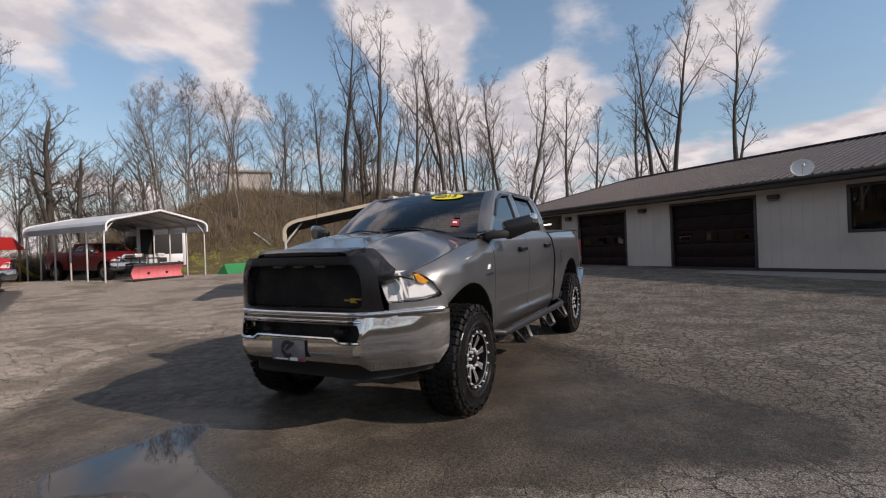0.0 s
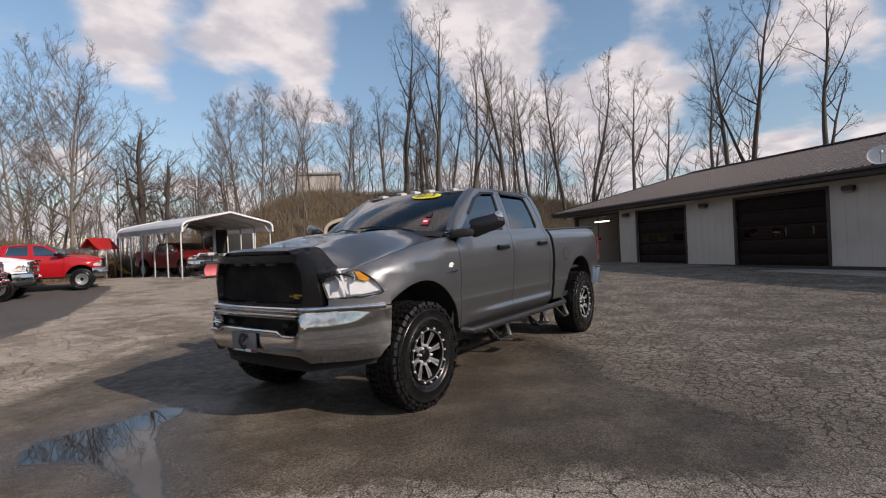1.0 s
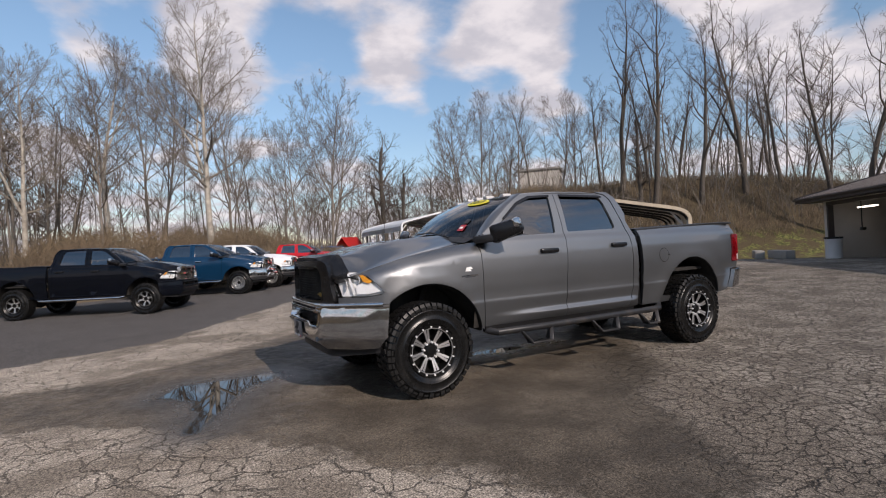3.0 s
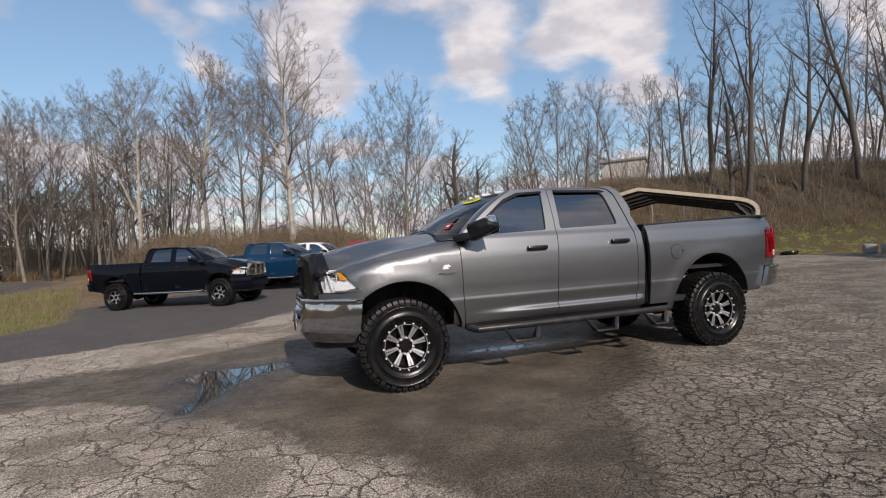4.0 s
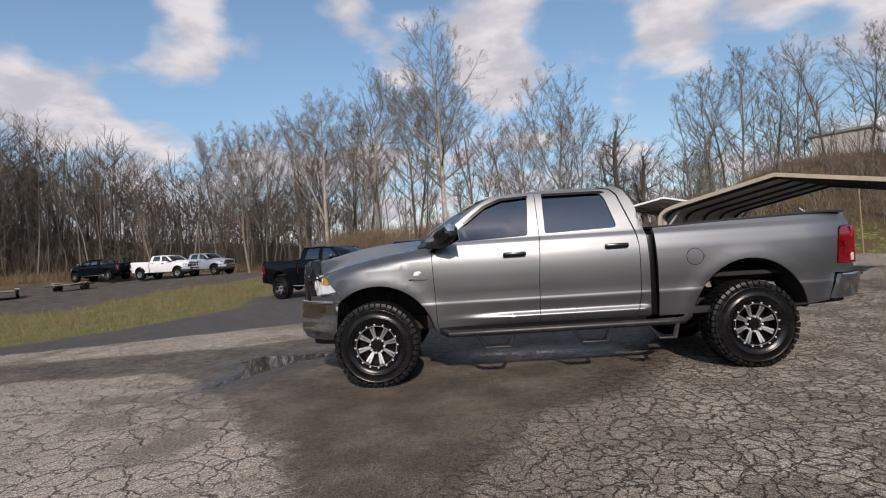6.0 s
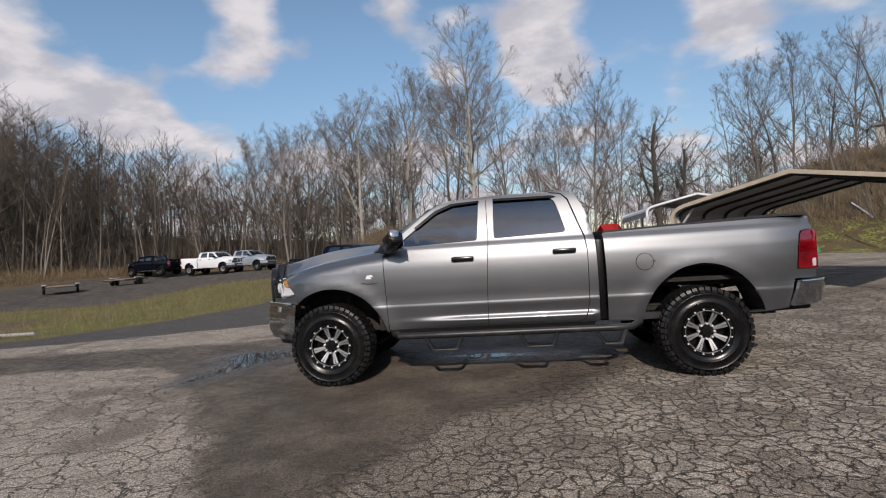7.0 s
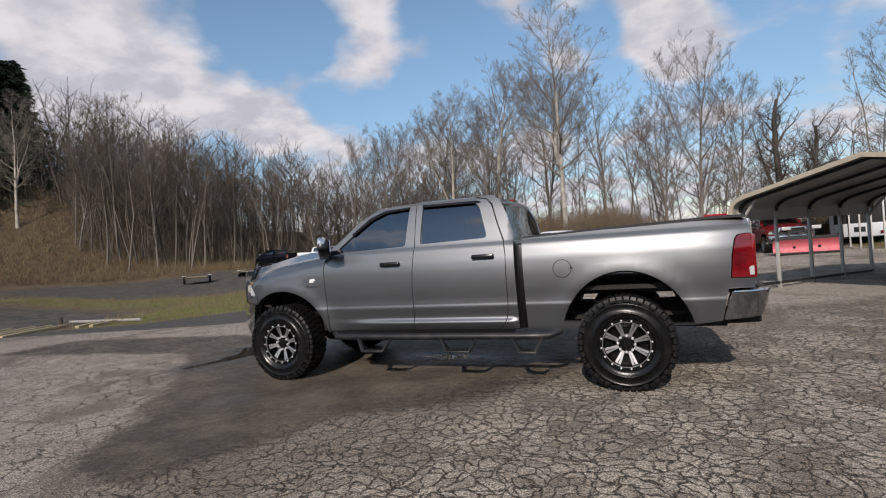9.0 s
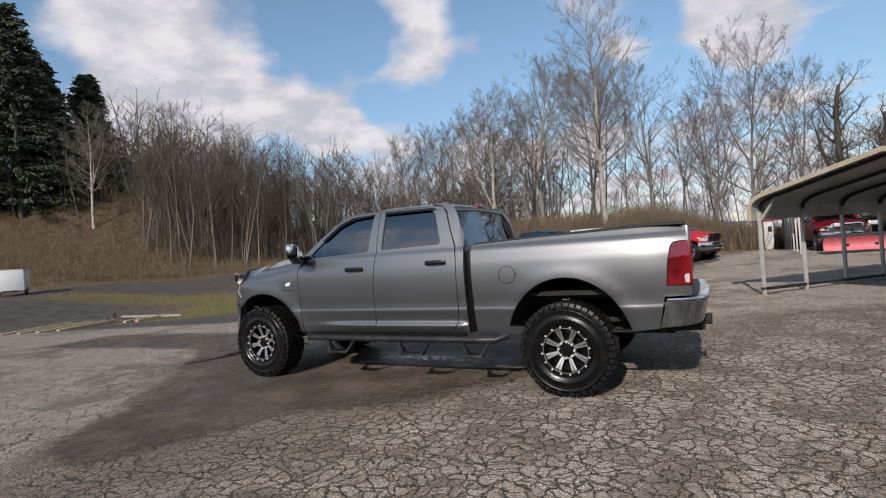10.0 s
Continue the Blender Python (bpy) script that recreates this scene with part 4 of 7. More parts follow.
    if main:
        # show plate with a plain emblem shape
        bm = bmesh.new()
        box(bm, 0.984, 0.994, -0.205, 0.105, 0.555, 0.71, 0.004)
        plate = part("front_plate", bm, PLATE_GREY, car, "grey show plate with a dark emblem")
        bm = bmesh.new()
        ring = [(-0.05 + 0.05 * math.cos(radians(a)), 0.64 + 0.05 * math.sin(radians(a))) for a in range(50, 320, 20)]
        for (y0, z0), (y1, z1) in zip(ring, ring[1:]):
            bar(bm, (0.996, y0, z0), (0.996, y1, z1), 0.004, 0.03)
        bar(bm, (0.996, -0.07, 0.635), (0.996, 0.01, 0.69), 0.004, 0.02)
        part("emblem", bm, DARK_STICKER, plate)
        bm = bmesh.new()
        box(bm, 0.995, 0.997, -0.17, -0.05, 0.563, 0.573)
        box(bm, 0.995, 0.997, -0.03, 0.04, 0.560, 0.583)
        part("lettering_bar", bm, WHITE_STICKER, plate)
        bm = bmesh.new()
        box(bm, 0.995, 0.997, 0.05, 0.09, 0.557, 0.580)
        part("lettering_bar", bm, RED_STICKER, plate)
    elif look_ == "blue":
        bm = bmesh.new()
        for z in (0.72, 0.95):
            tube(bm, [(0.93, -0.50, z - 0.12), (1.01, -0.45, z), (1.01, 0.45, z), (0.93, 0.50, z - 0.12)], 0.035, 8)
        part("bull_bar", bm, CHROME, fb)
    # roof
    ROOF = spline([(-2.68, 1.86), (-2.60, 1.925), (-2.5, 1.952), (-2.3, 1.968), (-1.9, 1.972), (-1.5, 1.957), (-1.2, 1.922), (-1.05, 1.885)])
    roof = [(-1.10, -0.55), (-1.20, -0.70), (-1.32, -0.752), (-2.40, -0.752), (-2.58, -0.74), (-2.67, -0.66), (-2.67, 0.66), (-2.58, 0.74), (-2.40, 0.752), (-1.32, 0.752), (-1.20, 0.70), (-1.10, 0.55), (-1.07, 0.25), (-1.065, 0), (-1.07, -0.25)]

    def roof_z(x, y):
        q = min(1.02, abs(y) / 0.755)
        return (x, y, ROOF(x) - 0.022 * q * q - 0.022 * smooth(0.80, 1.0, q))
    rf = surf("roof", roof, [], roof_z, 0.1 if main else 0.3, 0.06 if main else 0.2, 0.03, body, car)
    if main:
        for y in (-0.50, -0.20, 0.0, 0.20, 0.50):
            bm = bmesh.new()
            box(bm, -0.055, 0.06, -0.04, 0.04, -0.012, 0.024, 0.012, Matrix.Translation((-1.22 - 0.12 * y * y, y, roof_z(-1.22, y)[2])))
            part("roof_marker_lamp", bm, PALE_LENS, rf, "clear cab marker lamp")
        bm = bmesh.new()
        box(bm, -2.66, -2.60, -0.13, 0.13, 1.90, 1.935, 0.01)
        part("brake_lamp", bm, RED_LENS, rf, "red high brake lamp")
        bm = bmesh.new()
        tube(bm, [(-0.30, -0.86, 1.40), (-0.36, -0.87, 2.0)], [0.004, 0.0015], 5)
        part("aerial", bm, BLACK_PLASTIC, car)
    # windscreen and its pillars
    def PW(u, v):
        # u across from -1 to 1, v up from 0 to 1
        b = Vector((-0.385 - 0.225 * u * u, 0.80 * u, 1.482 - 0.045 * u * u))
        t = Vector((-1.085 - 0.10 * u * u, 0.665 * u, 1.902 - 0.012 * u * u))
        w = b.lerp(t, v)
        return (w.x + 0.035 * math.sin(math.pi * v), w.y, w.z + 0.02 * math.sin(math.pi * v))
    surf("windscreen", [(-1, 0), (1, 0), (1, 1), (-1, 1)], [], PW, 0.15, 0.12, 0.0, WINDSCREEN, car, "sloping windscreen")
    for sg in (-1, 1):
        def PA(u, v, s=sg):
            a = Vector(PW(s * 1.0, v))
            zz = 1.43 + (1.908 - 1.43) * v
            xx = spline([(1.43, -0.585), (1.60, -0.80), (1.755, -1.0), (1.855, -1.15), (1.908, -1.25)])(zz)
            b = Vector((xx, s * (side_y(xx, zz) if zz > 1.46 else side_y(xx, 1.46)), zz))
            w = a.lerp(b, u)
            return (w.x, w.y + s * 0.012 * math.sin(math.pi * u), w.z + 0.008 * math.sin(math.pi * u))
        surf("windscreen_pillar", [(-0.06, -0.02), (1.06, -0.02), (1.06, 1.02), (-0.06, 1.02)], [], PA, 0.25, 0.1, 0.0, body, car)
    # cowl and wipers
    bm = bmesh.new()
    rows = [[bm.verts.new(p) for p in (Vector(PW(u / 10, 0.03)), Vector((-0.36 - 0.10 * (u / 10) ** 2, 0.86 * u / 10, 1.455 - 0.05 * (u / 10) ** 2)))] for u in range(-10, 11)]
    for a, b in zip(rows, rows[1:]):
        bm.faces.new((a[0], a[1], b[1], b[0]))
    part("cowl", bm, BLACK_PLASTIC, car)
    for y in (-0.1, 0.55):
        bm = bmesh.new()
        tube(bm, [Vector(PW(y / 0.8, 0.0)) + Vector((0.03, 0, 0.012)), Vector(PW(y / 0.8 - 0.45, 0.10)) + Vector((0.02, 0, 0.012)), Vector(PW(y / 0.8 - 0.85, 0.07)) + Vector((0.02, 0, 0.012))], 0.008, 5)
        part("wiper", bm, BLACK_PLASTIC, car)
    # cab back with its window
    def PR(y, z):
        k = smooth(1.2, 1.9, z)
        return (-2.785 + 0.15 * k + 0.0 * y - 0.02 * (1 - (y / 0.8) ** 2), y, z)
    back = [(-0.93, 0.6), (-0.95, 1.2), (-0.91, 1.44), (-0.72, 1.90), (0.72, 1.90), (0.91, 1.44), (0.95, 1.2), (0.93, 0.6)]
    rw = rounded([(-0.76, 1.46), (-0.64, 1.855), (0.64, 1.855), (0.76, 1.46)], 0.06)
    cb = surf("cab_back", back, [rw], PR, 0.25, 0.12, 0.02, body, car)
    surf("window_pane", rw, [], (lambda y, z: (PR(y, z)[0] - 0.006, y, z)), 0.4, 0.2, 0.0, TINTED, cb, "tinted rear glass")
    # seats, dash and wheel behind the glass
    bm = bmesh.new()
    for sx in (-1.35, -2.15):
        for y in (-0.38, 0.38):
            box(bm, sx - 0.30, sx + 0.22, y - 0.25, y + 0.25, 0.95, 1.12, 0.05)
            box(bm, sx - 0.42, sx - 0.27, y - 0.24, y + 0.24, 1.08, 1.58, 0.06)
            box(bm, sx - 0.42, sx - 0.32, y - 0.12, y + 0.12, 1.60, 1.74, 0.04)
    part("seat", bm, INTERIOR, car)
    bm = bmesh.new()
    box(bm, -0.86, -0.50, -0.78, 0.78, 0.95, 1.40, 0.08)
    tube(bm, [(-0.98 + 0.05 * math.sin(a), 0.38 + 0.19 * math.cos(a), 1.28 + 0.18 * math.sin(a)) for a in [2 * math.pi * k / 20 for k in range(20)]], 0.016, 6, closed=True)
    part("dashboard", bm, INTERIOR, car)
    # bed: floor, front wall, tailgate, cover
    bm = bmesh.new()
    box(bm, -4.80, -2.86, -0.84, 0.84, 0.92, 0.96)
    box(bm, -2.91, -2.882, -0.86, 0.86, 0.60, 1.44)
    part("bed_tub", bm, UNDERBODY, car)
    # black plate added in the cab gap, so it stays dark where sun reaches in
    bm = bmesh.new()
    box(bm, -2.878, -2.80, -0.915, 0.915, 0.58, 1.40, 0.01)
    part("gap_plate", bm, RIM_BLACK, car, "black plate added between cab and bed")
    bm = bmesh.new()
    box(bm, -4.876, -4.83, -0.82, 0.82, 0.90, 1.50, 0.014)
    tg = part("tailgate", bm, body, car)
    bm = bmesh.new()
    box(bm, -4.89, -4.874, -0.12, 0.12, 1.22, 1.31, 0.01)
    part("tailgate_handle", bm, BLACK_PLASTIC, tg)
    if main:
        bm = bmesh.new()
        vs = []
        for i in range(9):
            x = -2.89 - 1.94 * i / 8
            z = spline([(-4.85, 1.522), (-4.66, 1.528), (-4.1, 1.512), (-3.4, 1.49), (-2.842, 1.47)])(x)
            vs.append([bm.verts.new(p) for p in ((x, -0.88, z - 0.012), (x, -0.88, z + 0.004), (x, -0.86, z + 0.012), (x, 0.0, z + 0.018), (x, 0.86, z + 0.012), (x, 0.88, z + 0.004), (x, 0.88, z - 0.012))])
        for a, b in zip(vs, vs[1:]):
            for k in range(6):
                bm.faces.new((a[k], a[k + 1], b[k + 1], b[k]))
        bm.faces.new(vs[0]); bm.faces.new(list(reversed(vs[-1])))
        part("bed_cover", bm, BLACK_PLASTIC, car, "black soft bed cover")
    # rear bumper
    def PT(u, v):
        q, s = abs(u), (1 if u >= 0 else -1)
        bulge = 0.055 * min(1, max(0, (v - 0.64) / 0.22))
        if q < 0.80:
            return (-4.945 - bulge + 0.02 * q * q, u, v)
        a = min(1.2, (q - 0.80) / 0.42)
        xx = (1 - a) ** 2 * -4.932 + 2 * a * (1 - a) * -4.935 + a * a * (-4.61 - 0.05 * min(1, max(0, (v - 0.64) / 0.24)))
        yy = (1 - a) ** 2 * 0.80 + 2 * a * (1 - a) * 0.965 + a * a * 0.982
        return (xx - bulge * max(0.0, 1 - a), s * (yy + 0.3 * bulge * a), v)
    rbo = [(-1.21, 0.885), (-0.8, 0.895), (0.8, 0.895), (1.21, 0.885), (1.22, 0.640), (1.0, 0.662), (0.8, 0.69), (-0.8, 0.69), (-1.0, 0.662), (-1.22, 0.640)]
    rb = surf("rear_bumper", rbo, [], PT, 0.07, 0.05, 0.07, bumper_mat, car, "chrome rear step bumper" if bumper_mat is CHROME else "")
    bm = bmesh.new()
    box(bm, -4.965, -4.66, -0.90, 0.90, 0.862, 0.884, 0.008)
    part("bumper_step_pad", bm, BLACK_PLASTIC, rb)
    bm = bmesh.new()
    tube(bm, [Vector(PT(u / 20, 0.880)) + Vector((0.006, 0, 0)) for u in range(-24, 25)], 0.014, 8)
    part("bumper_roll", bm, bumper_mat, rb)
    bm = bmesh.new()
    box(bm, -5.02, -4.6, -0.05, 0.05, 0.52, 0.62, 0.01)
    part("hitch", bm, UNDERBODY, rb)
    bm = bmesh.new()
    bar(bm, (-4.35, 0.5, 0.55), (-4.95, 0.62, 0.60), 0.07, 0.07, 0.02)
    part("exhaust_pipe", bm, UNDERBODY, car)
    if main:
        # fuel flap, badge and side details on the near side
        def PF(x, z):
            return (x, side_y(x, z) + 0.003, z)
        fc = (-3.262, 1.148)
        ringo = [(fc[0] + 0.088 * math.cos(a), fc[1] + 0.088 * math.sin(a)) for a in [2 * math.pi * k / 28 for k in range(28)]]
        ringi = [(fc[0] + 0.081 * math.cos(a), fc[1] + 0.081 * math.sin(a)) for a in [2 * math.pi * k / 28 for k in range(28)]]
        fl = surf("fuel_flap", ringi, [], PF, 0.05, 0.05, 0.004, body, car)
        surf("fuel_flap_gap", ringo, [ringi], (lambda x, z: (x, side_y(x, z) + 0.0015, z)), 0.05, 0.05, 0.0, UNDERBODY, fl)
        surf("fuel_flap_latch", [(-3.335, 1.145), (-3.335, 1.157), (-3.362, 1.157), (-3.362, 1.145)], [], (lambda x, z: (x, side_y(x, z) + 0.006, z)), 0, 0, 0.003, CHROME, fl)
        for sg in (1, -1):
            PBg = (lambda x, z, s=sg: (x, s * (side_y(x, z) + 0.005), z))
            ob = surf("side_emblem", [(-0.385, 1.128), (-0.40, 1.165), (-0.45, 1.172), (-0.475, 1.15), (-0.44, 1.146), (-0.455, 1.128)], [], PBg, 0.05, 0.05, 0.004, WHITE_STICKER, car, "small pale wing emblem")
            surf("lettering_bar", [(-0.34, 1.078), (-0.34, 1.092), (-0.53, 1.096), (-0.53, 1.082)], [], PBg, 0.05, 0, 0.004, CHROME, ob)
            surf("lettering_bar", [(-0.38, 1.069), (-0.38, 1.076), (-0.50, 1.079), (-0.50, 1.072)], [], PBg, 0.05, 0, 0.003, DARK_STICKER, ob)
        # windscreen stickers
        def PS_(u, v):
            p = Vector(PW(u, v))
            return tuple(p + Vector((0.006, 0, 0.008)))
        ell = [(0.46 + 0.25 * math.cos(a), 0.865 + 0.085 * math.sin(a)) for a in [2 * math.pi * k / 30 for k in range(30)]]
        ys = surf("year_sticker", ell, [], PS_, 0.1, 0.1, 0.0, YELLOW_STICKER, car, "yellow oval windscreen sticker with a year")
        cu = bpy.data.curves.new("year_text", "FONT")
        cu.body, cu.size, cu.align_x, cu.align_y, cu.extrude = "2013", 0.115, "CENTER", "CENTER", 0.001
        dep = bpy.data.objects.new("year_text_source", cu)
        scene.collection.objects.link(dep)
        bpy.context.view_layer.update()
        tm = bpy.data.meshes.new_from_object(dep.evaluated_get(bpy.context.evaluated_depsgraph_get()))
        bpy.data.objects.remove(dep)
        o = Vector(PS_(0.46, 0.865))
        ux = (Vector(PS_(0.56, 0.865)) - Vector(PS_(0.36, 0.865))).normalized()
        uv = (Vector(PS_(0.46, 0.94)) - Vector(PS_(0.46, 0.79))).normalized()
        wn = ux.cross(uv).normalized()
        M = Matrix((ux, uv, wn)).transposed().to_4x4()
        M.translation = o + wn * 0.006
        tm.transform(M)
        tm.materials.clear()
        tm.materials.append(DARK_STICKER)
        yt = new("year_text", tm); yt.parent = ys
        sq = surf("stock_sticker", [(0.70, 0.14), (0.70, 0.27), (0.79, 0.27), (0.79, 0.14)], [], PS_, 0.1, 0.1, 0.0, RED_STICKER, car, "red windscreen sticker")
        surf("lettering_bar", [(0.72, 0.18), (0.72, 0.22), (0.77, 0.22), (0.77, 0.18)], [], (lambda u, v: tuple(Vector(PS_(u, v)) + Vector((0.003, 0, 0.004)))), 0, 0, 0.0, WHITE_STICKER, sq)
        surf("lettering_bar", [(0.71, 0.30), (0.71, 0.40), (0.78, 0.40), (0.78, 0.30)], [], PS_, 0, 0, 0.0, DARK_STICKER, sq)
    return car


pickup(Matrix.Translation((-3.8, 0, 0)) @ Matrix.Rotation(radians(-1.4), 4, "Z") @ Matrix.Translation((3.8, 0, 0)), "grey metallic lifted crew-cab pickup truck with chrome bumpers on wet asphalt", GREY_PAINT, "main")


# ---- ground ----
def seg_sd(X, Y, poly):
    """Signed distance to a polygon, positive inside."""
    P = np.array(poly, float)
    best = np.full(X.shape, 1e9)
    inside = np.zeros(X.shape, bool)
    for (x0, y0), (x1, y1) in zip(P, np.roll(P, -1, axis=0)):
        dx, dy = x1 - x0, y1 - y0
        t = np.clip(((X - x0) * dx + (Y - y0) * dy) / (dx * dx + dy * dy), 0, 1)
        best = np.minimum(best, np.hypot(X - x0 - t * dx, Y - y0 - t * dy))
        if y0 != y1:
            c = ((Y < y0) != (Y < y1)) & (X < (x1 - x0) * (Y - y0) / (y1 - y0) + x0)
            inside ^= c
    return np.where(inside, best, -best)


LOT = [(40, 8), (20, -1.5), (14, -2.9), (8.6, -4.3), (7.1, -6.2), (5.9, -9.7), (7.0, -13.5), (4.5, -17.5), (0.5, -20.5), (-4.5, -22.5), (-8.5, -23.5), (-9.5, -27), (-14.5, -27), (-14.2, -19.6), (-17, -18.6), (-22.4, -13.8), (-24.2, -10.8), (-30, -4), (-20, 30), (40, 30)]
FAR_LOT = [(11, -27), (14, -20), (14.5, -13.5), (20, -14.5), (26, -14.5), (34, -14.5), (42, -12), (62, -5), (66, -9), (51, -19), (45, -25), (37, -31.5), (31, -38.5), (16, -38)]
DARK_TAR = [(20, -1), (6.2, -3.3), (2.2, -4.9), (0.6, -7.4), (-2.0, -11.2), (-4.3, -15.4), (-6.5, -19.5), (-3, -26), (12, -26), (14, -4), (30, -2)]
WET = [(7.5, -1.7), (3.6, -2.1), (2.5, -2.2), (1.4, -3.0), (0.2, -3.9), (-1.5, -4.6), (-3.8, -2.8), (-3.4, 0.0), (-2.4, 1.5), (-1.3, 2.1), (-1.05, 2.8), (-0.6, 3.45), (0.1, 3.5), (0.4, 2.9), (0.6, 2.4), (0.95, 2.0), (1.6, 1.05), (2.4, 0.05), (3.3, -0.5), (5, -0.4), (7.5, -0.2)]
ALLIGATOR = [(-3.7, -0.6), (-2.85, 0.5), (-2.2, 1.3), (-1.6, 2.2), (-1.15, 3.0), (-0.75, 3.7), (-0.5, 5.0), (-9, 8), (-22, 6), (-19, -3), (-12, -6), (-6, -4)]
PUDDLE = [(2.25, -0.85), (2.0, -1.25), (1.55, -1.15), (1.1, -1.2), (1.0, -0.95), (1.35, -0.75), (1.62, -0.35), (1.78, 0.1), (2.0, 0.55), (2.08, 0.5), (1.95, 0.0), (1.95, -0.45), (2.12, -0.7)]
PUDDLE_SMALL = [(0.30, 1.63), (0.12, 1.40), (-0.16, 1.40), (-0.14, 1.74), (0.10, 1.88)]
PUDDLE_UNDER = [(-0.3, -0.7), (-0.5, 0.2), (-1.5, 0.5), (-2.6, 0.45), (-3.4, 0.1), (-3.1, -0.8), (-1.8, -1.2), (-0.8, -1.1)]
VERGE = [(20, -1.5), (14, -2.9), (8.6, -4.3), (7.1, -6.2), (5.9, -9.7), (7.0, -13.5), (9, -22), (13.5, -22), (14, -13), (20, -14), (26, -14), (34, -14), (42, -11), (60, -4)]

BARE_SOIL = [(10.8, -2.0), (11.6, -6.0), (13.5, -9.5), (20, -11), (40, -11), (40, -1)]


def ground_material():
    m = bpy.data.materials.new("ground_surface")
    m.use_nodes = True
    nd, lk = nodes_of(m)
    b = nd["Principled BSDF"]
    tc = nd.new("ShaderNodeTexCoord").outputs["Object"]

    def at(nm):
        q = nd.new("ShaderNodeAttribute"); q.attribute_name = nm
        return q.outputs["Fac"]

    def noise_(sc, det=4.0, rough=0.55, vec=None):
        q = nd.new("ShaderNodeTexNoise")
        q.inputs["Scale"].default_value, q.inputs["Detail"].default_value, q.inputs["Roughness"].default_value = sc, det, rough
        lk.new(vec or tc, q.inputs["Vector"])
        return q

    def mth(op, a, c=0.0, d=None, clamp=False):
        q = nd.new("ShaderNodeMath"); q.operation, q.use_clamp = op, clamp
        for i, v in enumerate((a, c, d)):
            if v is None:
                continue
            if isinstance(v, (int, float)):
                q.inputs[i].default_value = v
            else:
                lk.new(v, q.inputs[i])
        return q.outputs[0]

    def rng(v, a, c, d=0.0, e=1.0, smoothed=True):
        q = nd.new("ShaderNodeMapRange")
        if smoothed:
            q.interpolation_type = "SMOOTHSTEP"
        for k, w in (("From Min", a), ("From Max", c), ("To Min", d), ("To Max", e)):
            q.inputs[k].default_value = w
        lk.new(v, q.inputs["Value"])
        return q.outputs[0]

    def mix(f, a, c):
        q = nd.new("ShaderNodeMix"); q.data_type = "RGBA"
        for k, v in (("Factor", f), ("A", a), ("B", c)):
            if isinstance(v, tuple):
                q.inputs[k].default_value = (*v, 1)
            elif isinstance(v, (int, float)):
                q.inputs[k].default_value = v
            else:
                lk.new(v, q.inputs[k])
        return q.outputs["Result"]

    n_big, n_mid, n_small, n_grit, n_peb = noise_(0.35, 5), noise_(1.6, 6, 0.6), noise_(9.0, 6, 0.65), noise_(90.0, 3, 0.7), noise_(42.0, 3, 0.6)
    wob = mth("SUBTRACT", n_mid.outputs["Fac"], 0.5)
    wob2 = mth("SUBTRACT", n_small.outputs["Fac"], 0.5)
    # how far each surface reaches, with ragged edges
    asph = rng(mth("ADD", mth("MULTIPLY_ADD", wob, 0.9, at("lot")), mth("MULTIPLY", wob2, 0.35)), -0.06, 0.10)
    far = rng(mth("MULTIPLY_ADD", wob, 2.0, at("far_lot")), -0.3, 0.5)
    tar = rng(mth("ADD", mth("MULTIPLY_ADD", wob, 0.8, at("tar")), mth("MULTIPLY", wob2, 0.3)), -0.05, 0.08)
    wet_f = mth("ADD", mth("MULTIPLY_ADD", wob, 0.9, at("wet")), mth("MULTIPLY", wob2, 0.55))
    wet = rng(wet_f, -0.14, 0.12)
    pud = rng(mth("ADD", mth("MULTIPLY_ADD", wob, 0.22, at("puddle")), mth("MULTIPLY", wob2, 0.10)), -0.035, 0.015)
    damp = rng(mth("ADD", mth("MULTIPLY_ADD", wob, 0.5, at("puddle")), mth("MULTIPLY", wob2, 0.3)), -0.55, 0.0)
    alli = rng(mth("ADD", mth("MULTIPLY_ADD", wob, 1.2, at("alligator")), mth("MULTIPLY", wob2, 0.7)), -0.75, 0.15)
    # crack nets
    warp = nd.new("ShaderNodeVectorMath"); warp.operation = "MULTIPLY_ADD"
    wn = noise_(2.2, 4, 0.6)
    warp.inputs[1].default_value = (0.34, 0.34, 0.0)
    lk.new(wn.outputs["Color"], warp.inputs[0]); lk.new(tc, warp.inputs[2])
    warpf = nd.new("ShaderNodeVectorMath"); warpf.operation = "MULTIPLY_ADD"
    wn2 = noise_(14.0, 3, 0.6)
    warpf.inputs[1].default_value = (0.085, 0.085, 0.0)
    lk.new(wn2.outputs["Color"], warpf.inputs[0]); lk.new(warp.outputs[0], warpf.inputs[2])

    def net(sc):
        q = nd.new("ShaderNodeTexVoronoi"); q.feature, q.voronoi_dimensions = "DISTANCE_TO_EDGE", "2D"
        q.inputs["Scale"].default_value = sc
        lk.new(warpf.outputs[0], q.inputs["Vector"])
        return q.outputs["Distance"]
    cells = nd.new("ShaderNodeTexVoronoi"); cells.feature, cells.voronoi_dimensions = "F1", "2D"
    cells.inputs["Scale"].default_value = 9.2
    lk.new(warpf.outputs[0], cells.inputs["Vector"])
    cell_v = nd.new("ShaderNodeSeparateColor"); lk.new(cells.outputs["Color"], cell_v.inputs[0])
    e1, e2, e3 = net(9.2), net(2.1), net(5.0)
    width = rng(n_small.outputs["Fac"], 0.40, 0.72, 0.0, 0.050, False)
    joint = rng(mth("SUBTRACT", e1, width), -0.01, 0.045, 1.0, 0.0)
    joint = mth("MULTIPLY", joint, alli)
    thin = rng(e2, 0.0, 0.020, 1.0, 0.0)
